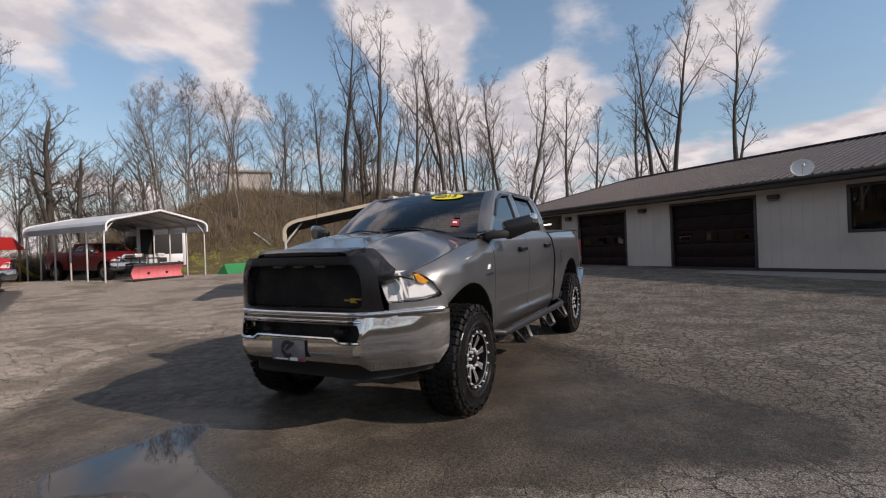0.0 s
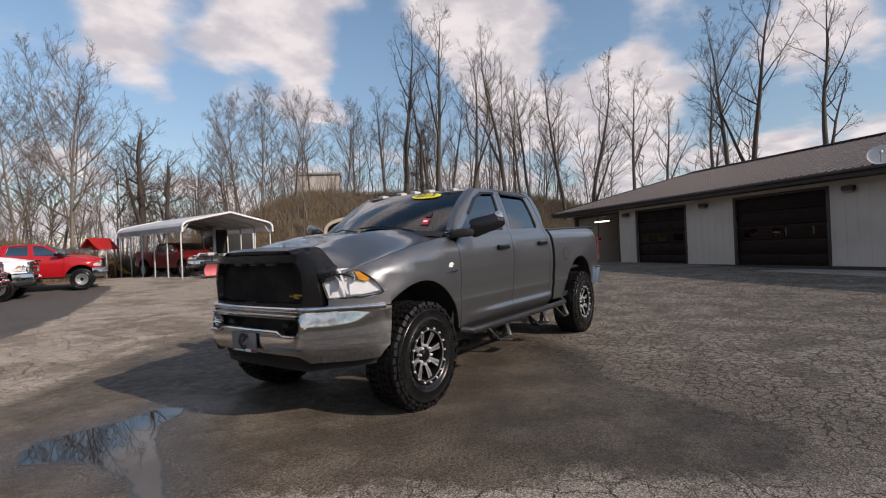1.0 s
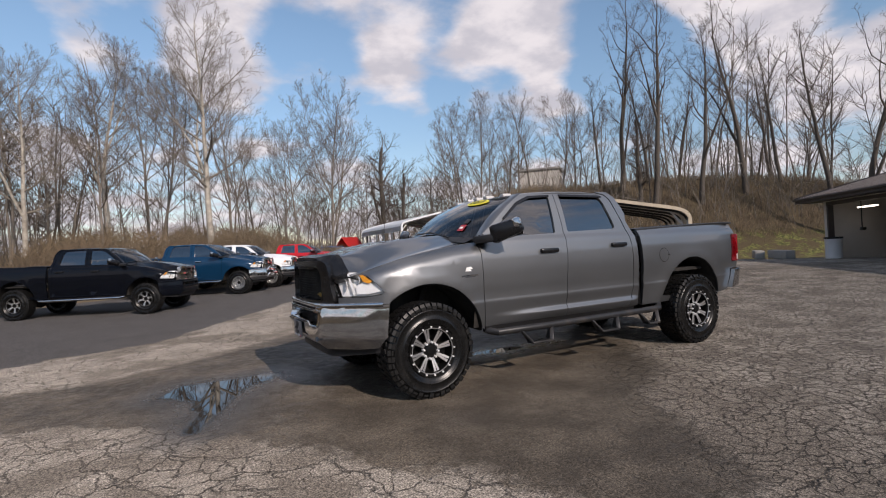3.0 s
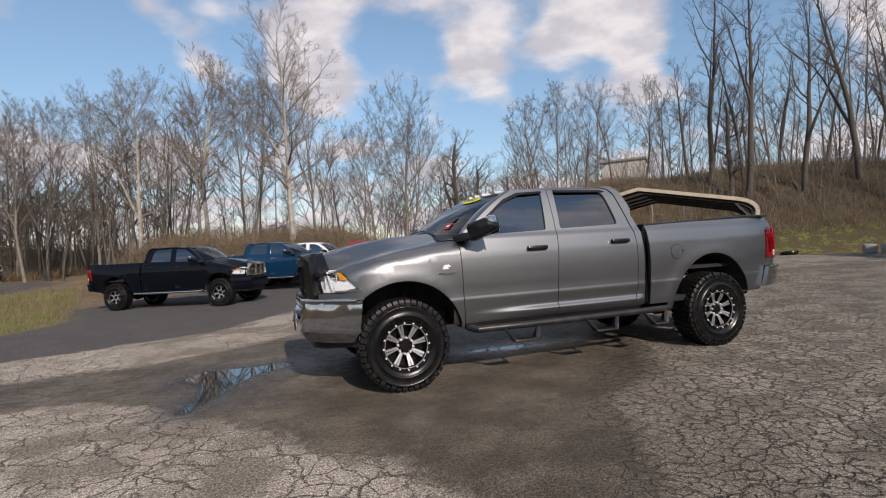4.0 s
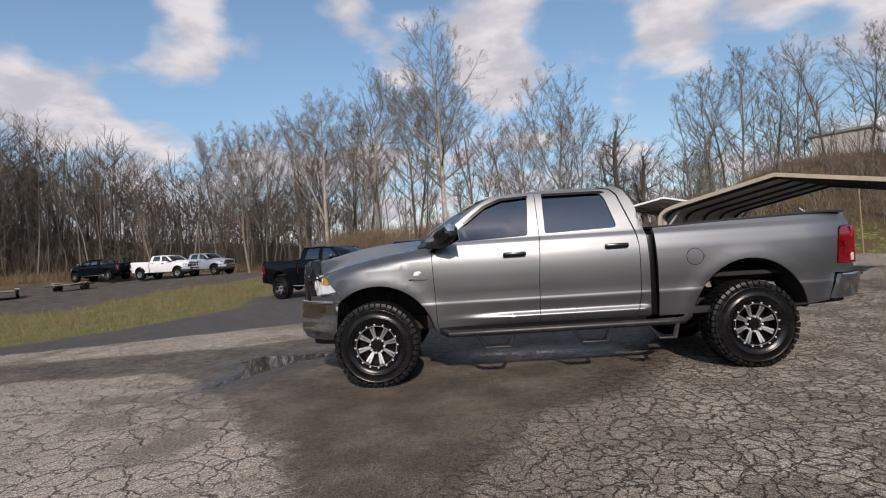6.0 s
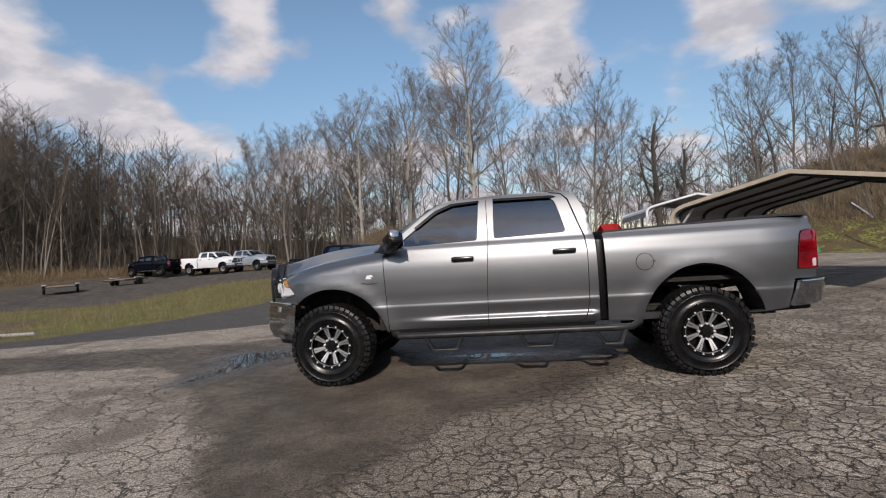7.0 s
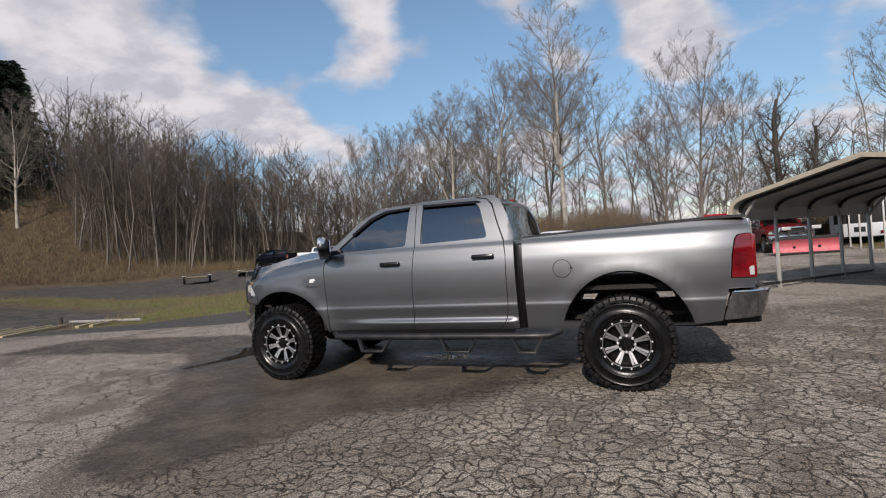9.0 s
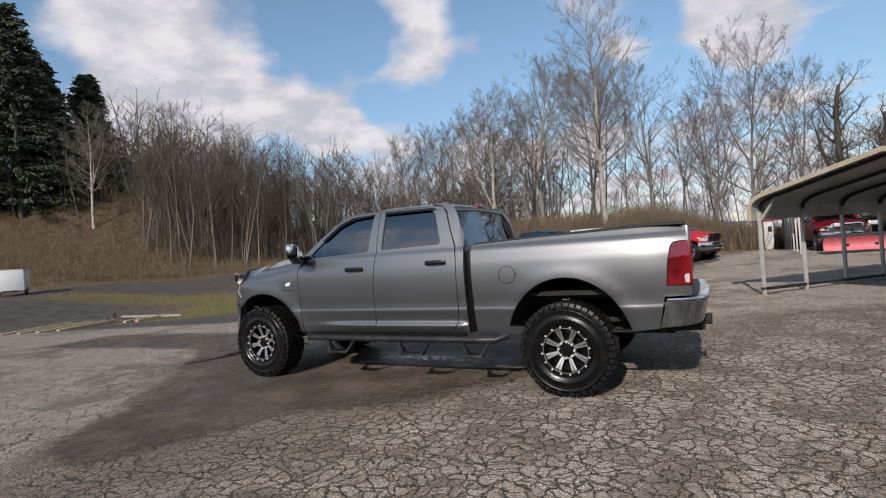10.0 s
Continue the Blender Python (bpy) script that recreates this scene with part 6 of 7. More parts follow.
def far_woods():
    """The wooded hill and the belt behind the yard: bare stems, and a mass of limbs and twigs."""
    rnd = random.Random(77)
    stems, sticks = Sticks(), Sticks()
    spots = []
    while len(spots) < 620:
        x, y = rnd.uniform(-60, 135), rnd.uniform(-135, -28)
        e, q = hill_uv(x, y)
        if x < 14 and (y > -40 or rnd.random() < 0.35):
            continue
        if x >= 14 and e < (8.0 if x > 27 else 2.0):
            continue
        if math.hypot(x, y) > 135:
            continue
        spots.append((x, y))
    for _ in range(330):
        e, q = rnd.uniform(4, 30), rnd.uniform(-38, 60)
        spots.append((50 + 0.649 * e - 0.763 * q, -20 - 0.763 * e - 0.649 * q))
    for _ in range(150):
        e, q = rnd.uniform(4, 24), rnd.uniform(6, 58)
        spots.append((50 + 0.649 * e - 0.763 * q, -20 - 0.763 * e - 0.649 * q))
    for _ in range(60):
        spots.append((rnd.uniform(-66, -44), rnd.uniform(-40, 2)))
    for _ in range(135):
        spots.append((rnd.uniform(-42, 20), rnd.uniform(-62, -35)))
    for _ in range(170):
        spots.append((rnd.uniform(-110, 110), rnd.uniform(46, 95)))
    for x, y in spots:
        if x > 20 and y < 0 and clear_slope(x, y):
            continue
        if y < 0 and x > -20 and rnd.random() < 0.42 * smooth(24.0, 36.0, hill_uv(x, y)[1]):
            continue
        tall = rnd.uniform(7, 13.5) * (1.0 + 0.45 * noise.noise(Vector((x * 0.055, y * 0.055, 1.7))))
        base = Vector((x, y, height(x, y) - 0.2))
        p, pts = base.copy(), [base.copy()]
        d = Vector((rnd.gauss(0, 0.09), rnd.gauss(0, 0.09), 1)).normalized()
        for _ in range(5):
            d = (d + Vector((rnd.gauss(0, 0.07), rnd.gauss(0, 0.07), 0.03))).normalized()
            p = p + d * tall / 5
            pts.append(p.copy())
        r0 = tall * rnd.uniform(0.005, 0.012)
        stems.limb(pts, [r0 * max(0.12, 1 - 0.85 * j / 5) for j in range(6)], 4)
        for _ in range(12):
            k = rnd.uniform(0.32, 1)
            i = min(4, int(k * 5))
            q = pts[i].lerp(pts[i + 1], k * 5 - i)
            a = rnd.uniform(0, 6.283)
            dd = Vector((math.cos(a), math.sin(a), rnd.uniform(0.5, 1.5))).normalized()
            ln = tall * 0.30 * (1.2 - 0.7 * k)
            e1 = q + dd * ln * 0.5
            dd2 = (dd + Vector((rnd.gauss(0, 0.25), rnd.gauss(0, 0.25), 0.25))).normalized()
            e2 = e1 + dd2 * ln * 0.6
            sticks.limb([q, e1, e2], [0.038, 0.026, 0.010], 3)
            for _ in range(7):
                s = e1.lerp(e2, rnd.random()) if rnd.random() < 0.6 else q.lerp(e1, rnd.random())
                t = s + (dd + Vector((rnd.gauss(0, 0.5), rnd.gauss(0, 0.5), rnd.gauss(0.15, 0.35)))).normalized() * ln * rnd.uniform(0.25, 0.6)
                sticks.limb([s, t], [0.014, 0.006], 3)
    tagged(new("far_wood_stems", stems.mesh("far_wood_stems", STEM_FAR)), "grey-brown stems of the far bare woods on the hill", "woods", kind="stuff")
    return tagged(new("far_woods", sticks.mesh("far_woods", TWIG_FAR)), "far bare twigs and limbs on the hill and behind the yard", "woods", kind="stuff")


def brush(name, material, count, where, hi, label, seed, blades=5, thick=1.0, flat=False):
    """Dry stalks and saplings scattered on the banks."""
    rnd = random.Random(seed)
    sticks = Sticks()
    made = 0
    while made < count:
        x, y = where(rnd)
        if x is None:
            continue
        made += 1
        z = height(x, y) - 0.03
        for _ in range(blades):
            h = hi * rnd.uniform(0.4, 1.1)
            a = Vector((x + rnd.gauss(0, 0.18), y + rnd.gauss(0, 0.18), z))
            m = a + Vector((rnd.gauss(0, 0.16), rnd.gauss(0, 0.16), 0.6)) * h
            t = m + Vector((rnd.gauss(0, 0.45), rnd.gauss(0, 0.45), 0.5)) * h * 0.8
            r = (0.004 + 0.006 * h) * thick
            if flat:
                sticks.limb([a, t], [r, r * 0.35], 3)
            else:
                sticks.limb([a, m, t], [r, r * 0.8, r * 0.35], 3)
    return tagged(new(name, sticks.mesh(name, material)), label, name.replace("_", " "), kind="stuff")


def on_bank(rnd):
    d, s = rnd.uniform(3.4, 16), rnd.uniform(-16, 30)
    x, y = -25.0 - 0.669 * d + 0.743 * s, -12.0 - 0.743 * d - 0.669 * s
    return (x, y) if x < -4 else (None, None)


def behind_row(rnd):
    x = rnd.uniform(-18, 7.5)
    y = -21.8 + 0.25 * (x + 2) * (1 if x < 4 else 0.2) - abs(rnd.gauss(0, 5))
    return (x, y) if seg_sd(np.array([x]), np.array([y]), LOT)[0] < -0.6 and seg_sd(np.array([x]), np.array([y]), FAR_LOT)[0] < -0.6 else (None, None)


def on_hill(rnd):
    e, s = abs(rnd.gauss(0, 14)), rnd.uniform(-32, 50)
    x, y = 50 + 0.649 * (e + 1) - 0.763 * s, -20 - 0.763 * (e + 1) - 0.649 * s
    return (x, y) if seg_sd(np.array([x]), np.array([y]), FAR_LOT)[0] < -0.5 else (None, None)


def on_hill_top(rnd):
    e, s = 7 + abs(rnd.gauss(0, 18)), rnd.uniform(-38, 62)
    x, y = 50 + 0.649 * e - 0.763 * s, -20 - 0.763 * e - 0.649 * s
    return (None, None) if clear_slope(x, y, 3.0) or rnd.random() < 0.4 * smooth(20.0, 34.0, s) else (x, y)


def on_verge(rnd):
    x, y = rnd.uniform(5.5, 34), rnd.uniform(-22, -2)
    return (x, y) if seg_sd(np.array([x]), np.array([y]), VERGE)[0] > 0.1 and seg_sd(np.array([x]), np.array([y]), BARE_SOIL)[0] < rnd.uniform(-0.6, 0.6) and seg_sd(np.array([x]), np.array([y]), FAR_LOT)[0] < 0 else (None, None)


far_woods()
brush("bank_brush", BRUSH, 6500, on_bank, 0.65, "dry brown brush on the bank", 5, 4, 1.6, True)
brush("bank_weeds", BRUSH_TAN, 3500, on_bank, 0.42, "tan dry weeds and stalks on the bank", 15, 5, 1.5, True)
brush("bank_saplings", BARK_GREY, 420, on_bank, 3.2, "thin bare saplings on the bank", 16, 3)
brush("edge_brush", BRUSH, 4200, behind_row, 1.45, "dry brush and saplings behind the parked trucks", 6)
brush("hill_saplings", TWIG_FAR, 3800, on_hill_top, 4.2, "bare saplings filling the hillside wood", 9, 3)
brush("hill_weeds", BRUSH_WARM, 8000, on_hill, 0.62, "warm brown dry weeds on the hillside", 7, 5, 2.6, True)
brush("hill_tussocks", BRUSH_TAN, 1500, on_hill, 0.9, "pale dry grass tussocks on the hillside", 27, 9, 2.0, True)
LAWN = mat("verge_grass", (0.135, 0.155, 0.040), 0.9, var=0.4, scale=1.2, island=0.4)
brush("verge_grass_blades", LAWN, 8500, on_verge, 0.085, "short patchy verge grass", 8, 5, 1.3, True)
brush("verge_weeds", BRUSH_TAN, 700, on_verge, 0.32, "dry brown weeds in the verge", 18, 6, 1.0, True)


def spruce(x, y, tall, seed):
    rnd = random.Random(seed)
    t, c = Sticks(), Sticks()
    t.limb([Vector((0, 0, -0.3)), Vector((0, 0, tall))], [tall * 0.014, 0.02], 6)
    for k in range(430):
        h = tall * (0.06 + 0.93 * rnd.random() ** 0.9)
        ln = (tall - h) ** 0.8 * 0.62 + 0.4
        ln *= rnd.uniform(0.6, 1.1)
        a = rnd.uniform(0, 6.283)
        d = Vector((math.cos(a), math.sin(a), rnd.uniform(-0.35, 0.05)))
        p = Vector((0, 0, h))
        c.limb([p, p + d * ln * 0.6, p + d * ln + Vector((0, 0, 0.15 * ln))], [0.05, 0.04, 0.02], 3)
        for _ in range(20):
            s = p + d * ln * rnd.uniform(0.15, 1.0)
            e = s + Vector((d.x * 0.4 + rnd.gauss(0, 0.35), d.y * 0.4 + rnd.gauss(0, 0.35), rnd.uniform(-0.75, 0.05))) * 0.75
            c.limb([s, s.lerp(e, 0.5), e], [0.03, 0.15, 0.02], 3)
    ob = thing("spruce_tree", Matrix.Translation((x, y, height(x, y))), "tall dark green spruce on the hill", "tree", "spruces on the hill")
    for nm, me in (("trunk", t.mesh("trunk", BARK_DARK)), ("crown", c.mesh("crown", NEEDLES))):
        q = new(nm, me); q.parent = ob


for i, (x, y, tall) in enumerate([(66.5, -27.3, 26), (71, -25.5, 23), (69, -31.5, 18.5), (74, -33, 19), (67, -36.0, 16), (72.5, -29.5, 20)]):
    spruce(x, y, tall, 90 + i)


# ---- garage building ----
STUCCO = mat("grey_siding", (0.50, 0.468, 0.425), 0.85, var=0.10, scale=0.8, fine=60, bump=0.002, dirt=(0.24, 0.22, 0.19), dirt_amt=0.35)
ROOF_METAL = mat("dark_brown_roof_metal", (0.066, 0.056, 0.056), 0.45, 0.2, var=0.15, scale=0.7, fine=14)
FASCIA = mat("dark_fascia", (0.035, 0.028, 0.027), 0.55, var=0.2)
DOOR_BROWN = mat("dark_brown_door", (0.014, 0.007, 0.007), 0.6, var=0.15, scale=2, spec=0.15)
DARK_PANE = glass("dark_pane", (0.05, 0.05, 0.05))
CONCRETE = mat("pale_concrete", (0.30, 0.29, 0.27), 0.9, var=0.2, scale=2, fine=50, bump=0.002)
GALV = mat("galvanised_steel", (0.50, 0.49, 0.46), 0.5, 0.2, var=0.2, scale=4)
TAN_TRIM = mat("tan_trim", (0.52, 0.44, 0.33), 0.5, var=0.12, dirt=(0.3, 0.25, 0.18), dirt_amt=0.3)
ROOF_UNDER = mat("weathered_sheet", (0.50, 0.48, 0.44), 0.55, 0.2, var=0.2, scale=1.5)
WHITE_SHEET = mat("white_roof_sheet", (0.70, 0.72, 0.74), 0.45, 0.1, var=0.1, scale=1.2, dirt=(0.4, 0.38, 0.35), dirt_amt=0.3)
BLACK_MATTE = mat("matte_black", (0.02, 0.02, 0.021), 0.7, var=0.2)
GREEN_METAL = mat("green_painted_metal", (0.02, 0.22, 0.07), 0.5, var=0.2, dirt=(0.05, 0.08, 0.04), dirt_amt=0.4)
RED_PLASTIC = mat("red_canopy", (0.62, 0.03, 0.025), 0.5, var=0.12)
YELLOW_PLASTIC = mat("yellow_plastic", (0.80, 0.60, 0.03), 0.4, var=0.08)
TIMBER = mat("weathered_timber", (0.30, 0.22, 0.13), 0.85, var=0.25, scale=3, fine=60, bump=0.002)
YELLOW_TIMBER = mat("pale_yellow_timber", (0.40, 0.33, 0.19), 0.8, var=0.25, scale=3, fine=60, bump=0.002)
FADED_RED = mat("faded_red_blade", (0.60, 0.14, 0.16), 0.5, var=0.15, dirt=(0.55, 0.3, 0.28), dirt_amt=0.5)
LAMP_WHITE = bpy.data.materials.new("fluorescent_tube")
LAMP_WHITE.use_nodes = True
LAMP_WHITE.node_tree.nodes["Principled BSDF"].inputs["Emission Color"].default_value = (1.0, 0.93, 0.78, 1)
LAMP_WHITE.node_tree.nodes["Principled BSDF"].inputs["Emission Strength"].default_value = 3.5


DISH_GREY = mat("dish_enamel", (0.62, 0.62, 0.60), 0.5, var=0.1)


def garage():
    base = pose(-16.85, 2.31, 0.15, 0, -0.65, 51.7)
    G = thing("garage_building", base, "long low grey garage with brown metal roof and roll-up doors", "garage", kind="structure")
    H = 2.75
    # front wall between the openings: (start, end, bottom, top)
    for a0, a1, z0, z1 in ((-10.0, -9.72, 0, 2.42), (-6.2, -5.0, 0, 2.36), (-2.2, 0.0, 0, 2.36), (3.13, 5.7, 0, 2.36), (5.7, 8.4, 0, 1.16), (8.4, 15.0, 0, 2.36), (-10.0, 15.0, 2.36, H)):
        bm = bmesh.new()
        if z0 == 2.36:
            box(bm, a0, a1, 0.0, 0.2, z0 + 0.002, z1)
        else:
            box(bm, a0, a1, 0.0, 0.2, z0, z1)
            # ribbed siding
            k = a0 + 0.15
            while k < a1 - 0.05:
                box(bm, k, k + 0.018, -0.006, 0.004, z0 + 0.02, z1 - 0.01)
                k += 0.305
        part("wall_panel", bm, STUCCO, G)
    bm = bmesh.new()
    box(bm, -10.0, -9.8, 0.2, 9.0, 0, H); box(bm, 14.8, 15.0, 0.2, 9.0, 0, H); box(bm, -10.0, 15.0, 9.0, 9.2, 0, H)
    part("wall_back", bm, STUCCO, G)
    bm = bmesh.new()
    box(bm, -9.8, -5.2, 5.4, 5.5, 0, H); box(bm, -5.4, -5.2, 0.2, 5.4, 0, H); box(bm, -9.8, 14.8, 0.2, 9.0, H - 0.05, H)
    part("inner_wall", bm, STUCCO, G)
    bm = bmesh.new()
    box(bm, -10.0, 15.0, -0.02, 9.2, -0.3, 0.0)
    box(bm, -10.2, 15.2, -0.9, -0.02, -0.35, -0.02, 0.01)
    part("slab", bm, CONCRETE, G)
    bm = bmesh.new()
    box(bm, -10.02, 15.02, -0.012, -0.002, 0.0, 0.10)
    part("base_flashing", bm, FASCIA, G)
    # roll-up doors
    for a0, a1, lights in ((-5.0, -2.2, 3), (0.0, 3.13, 3)):
        D = new("garage_door"); D.parent = G; D["label"] = "dark brown sectional roll-up door"
        n = 5
        for i in range(n):
            bm = bmesh.new()
            z0, z1 = 2.34 * i / n, 2.34 * (i + 1) / n
            box(bm, a0 + 0.02, a1 - 0.02, 0.08, 0.13, z0 + 0.006, z1 - 0.006, 0.006)
            for j in range(4):
                w = (a1 - a0 - 0.1) / 4
                if i != 2:
                    box(bm, a0 + 0.05 + j * w + 0.06, a0 + 0.05 + (j + 1) * w - 0.06, 0.072, 0.085, z0 + 0.09, z1 - 0.09, 0.005)
            part("door_section", bm, DOOR_BROWN, D)
        for j in range(lights):
            c = a0 + (a1 - a0) * (j + 0.5) / lights
            bm = bmesh.new()
            box(bm, c - 0.24, c + 0.24, 0.070, 0.084, 2.34 * 2 / n + 0.10, 2.34 * 3 / n - 0.10)
            part("door_light", bm, DARK_PANE, D, "small dark door window")
        bm = bmesh.new()
        for q in (a0, a1):
            box(bm, q - 0.05, q + 0.05, -0.012, 0.02, 0.0, 2.38, 0.004)
        box(bm, a0 - 0.05, a1 + 0.05, -0.014, 0.02, 2.34, 2.43, 0.004)
        part("door_frame", bm, FASCIA, D)
    # open bay: frame, rolled door, tube light, drum
    bm = bmesh.new()
    box(bm, -9.78, -9.68, -0.02, 0.2, 0, 2.42); box(bm, -6.24, -6.16, -0.02, 0.2, 0, 2.36); box(bm, -9.8, -6.16, -0.02, 0.2, 2.36, 2.5)
    part("bay_frame", bm, FASCIA, G)
    bm = bmesh.new()
    box(bm, -9.1, -8.0, 0.75, 0.85, 2.14, 2.2, 0.01)
    part("tube_light", bm, LAMP_WHITE, G, "lit fluorescent tube light")
    bm = bmesh.new()
    tube(bm, [(-8.6, 0.6, 2.5), (-8.6, 0.6, 1.35), (-8.55, 0.65, 1.3)], 0.02, 6)
    box(bm, -8.68, -8.5, 0.55, 0.7, 1.22, 1.34, 0.02)
    part("door_motor_cord", bm, BLACK_MATTE, G)
    # window
    W = new("window"); W.parent = G; W["label"] = "wide dark window in a dark frame"
    bm = bmesh.new()
    for x0, x1, z0, z1 in ((5.64, 8.46, 1.10, 1.18), (5.64, 8.46, 2.34, 2.42), (5.64, 5.74, 1.18, 2.34), (8.36, 8.46, 1.18, 2.34), (7.0, 7.08, 1.18, 2.34)):
        box(bm, x0, x1, -0.02, 0.06, z0, z1, 0.006)
    part("window_frame", bm, FASCIA, W)
    bm = bmesh.new()
    box(bm, 5.74, 8.36, 0.03, 0.036, 1.18, 2.34)
    part("pane", bm, DARK_PANE, W)
    # black board added inside, standing in for the unlit room behind the pane
    bm = bmesh.new()
    box(bm, 5.6, 8.5, 1.2, 1.25, 0.3, 2.6)
    part("dark_backing", bm, BLACK_MATTE, W)
    # hip roof
    E0, RZ, EZ = -0.62, 4.36, 2.76
    aL, aR, bB, rL, rR, rb = -11.0, 15.7, 9.8, -6.2, 11.0, 4.6

    def slope_mesh(quad, ribs_dir, count):
        bm = bmesh.new()
        top = [bm.verts.new(p) for p in quad]
        bot = [bm.verts.new((p[0], p[1], p[2] - 0.05)) for p in quad]
        bm.faces.new(top); bm.faces.new(list(reversed(bot)))
        k = len(quad)
        for i in range(k):
            bm.faces.new((top[i], bot[i], bot[(i + 1) % k], top[(i + 1) % k]))
        return bm
    fr = slope_mesh([(aL, E0, EZ), (aR, E0, EZ), (rR, rb, RZ), (rL, rb, RZ)], 0, 0)
    R1 = part("roof_slope", fr, ROOF_METAL, G, "dark brown ribbed metal roof")
    bm = bmesh.new()
    k = aL + 0.12
    while k < aR:
        # ribs run up the slope and stop at the hips
        t1 = 1.0
        if k < rL:
            t1 = (k - aL) / (rL - aL)
        if k > rR:
            t1 = (aR - k) / (aR - rR)
        if t1 > 0.03:
            bar(bm, (k, E0 - 0.03, EZ + 0.008), (k, E0 + (rb - E0) * t1, EZ + (RZ - EZ) * t1 + 0.008), 0.055, 0.034)
        k += 0.229
    part("roof_ribs", bm, ROOF_METAL, R1)
    part("roof_slope", slope_mesh([(aL, bB, EZ), (aL, E0, EZ), (rL, rb, RZ)], 0, 0), ROOF_METAL, G)
    part("roof_slope", slope_mesh([(aR, E0, EZ), (aR, bB, EZ), (rR, rb, RZ)], 0, 0), ROOF_METAL, G)
    part("roof_slope", slope_mesh([(aR, bB, EZ), (aL, bB, EZ), (rL, rb, RZ), (rR, rb, RZ)], 0, 0), ROOF_METAL, G)
    bm = bmesh.new()
    bar(bm, (rL, rb, RZ + 0.02), (rR, rb, RZ + 0.02), 0.3, 0.05, 0.01)
    bar(bm, (aL, E0, EZ + 0.02), (rL, rb, RZ + 0.02), 0.2, 0.05, 0.01)
    part("ridge_cap", bm, ROOF_METAL, G)
    bm = bmesh.new()
    box(bm, aL, aR, E0 - 0.01, E0 + 0.03, EZ - 0.22, EZ - 0.05)
    box(bm, aL, aR, E0 - 0.12, E0 - 0.01, EZ - 0.10, EZ - 0.02, 0.02)
    box(bm, aL, aR, E0 + 0.03, 0.0, EZ - 0.22, EZ - 0.19)
    box(bm, aL, aL + 0.04, E0, bB, EZ - 0.22, EZ - 0.05)
    box(bm, aL + 0.04, -10.0, E0 + 0.03, bB, EZ - 0.22, EZ - 0.19)
    part("fascia", bm, FASCIA, G)
    # wall lamps
    for a in (-5.6, -1.25, 3.75):
        L = thing("wall_lamp", base @ Matrix.Translation((a, -0.02, 2.22)), "dark bronze wall pack lamp under the eave", "wall lamp", "wall lamps on the garage")
        bm = bmesh.new()
        box(bm, -0.16, 0.16, -0.16, 0.02, 0.0, 0.14, 0.03)
        part("housing", bm, FASCIA, L)
        bm = bmesh.new()
        box(bm, -0.13, 0.13, -0.15, -0.02, -0.04, 0.0, 0.01)
        part("lens", bm, PLATE_GREY, L)
    # satellite dish on the eave
    S = thing("satellite_dish", base @ Matrix.Translation((4.85, -0.55, 2.66)) @ Matrix.Scale(0.72, 4), "pale grey satellite dish on the garage eave", "satellite dish")
    bm = bmesh.new()
    lathe(bm, [(0.0, 0.0), (0.15, 0.012), (0.28, 0.045), (0.38, 0.09), (0.385, 0.085), (0.28, 0.035), (0.15, 0.0), (0.0, -0.012)], 28, "Z", Matrix.Translation((0.0, -0.05, 0.42)) @ Matrix.Rotation(radians(62), 4, "X") @ Matrix.Rotation(radians(25), 4, "Y"))
    part("dish", bm, DISH_GREY, S)
    bm = bmesh.new()
    tube(bm, [(0.0, 0.05, -0.05), (0.0, 0.03, 0.35)], 0.025, 8)
    tube(bm, [(0.0, -0.1, 0.12), (0.30, -0.55, 0.48)], 0.012, 6)
    box(bm, 0.26, 0.36, -0.62, -0.52, 0.44, 0.54, 0.02)
    part("mount", bm, GALV, S)


garage()


def bin_and_kerb():
    b = thing("waste_drum", pose(-22.55, -5.05, 0.12, 0, 0, 20), "white plastic drum in the open garage bay", "drum")
    bm = bmesh.new()
    lathe(bm, [(0.0, 0.0), (0.27, 0.0), (0.30, 0.03), (0.30, 0.82), (0.32, 0.85), (0.32, 0.88), (0.29, 0.88), (0.28, 0.1), (0.0, 0.08)], 24, "Z")
    part("body", bm, WHITE_SHEET, b)
    bm = bmesh.new()
    lathe(bm, [(0.325, 0.84), (0.335, 0.86), (0.335, 0.92), (0.31, 0.92)], 24, "Z")
    part("liner", bm, BLACK_MATTE, b)
    for i, (x, y, l, r) in enumerate(((-24.8, -8.2, 1.9, 50), (-25.6, -9.7, 1.2, 35))):
        k = thing("concrete_block", pose(x, y, height(x, y) + 0.02, 0, 0, r), "pale concrete block beside the garage", "block", "blocks beside the garage")
        bm = bmesh.new()
        box(bm, -l / 2, l / 2, -0.22, 0.22, 0, 0.42, 0.04)
        part("body", bm, CONCRETE, k)


bin_and_kerb()


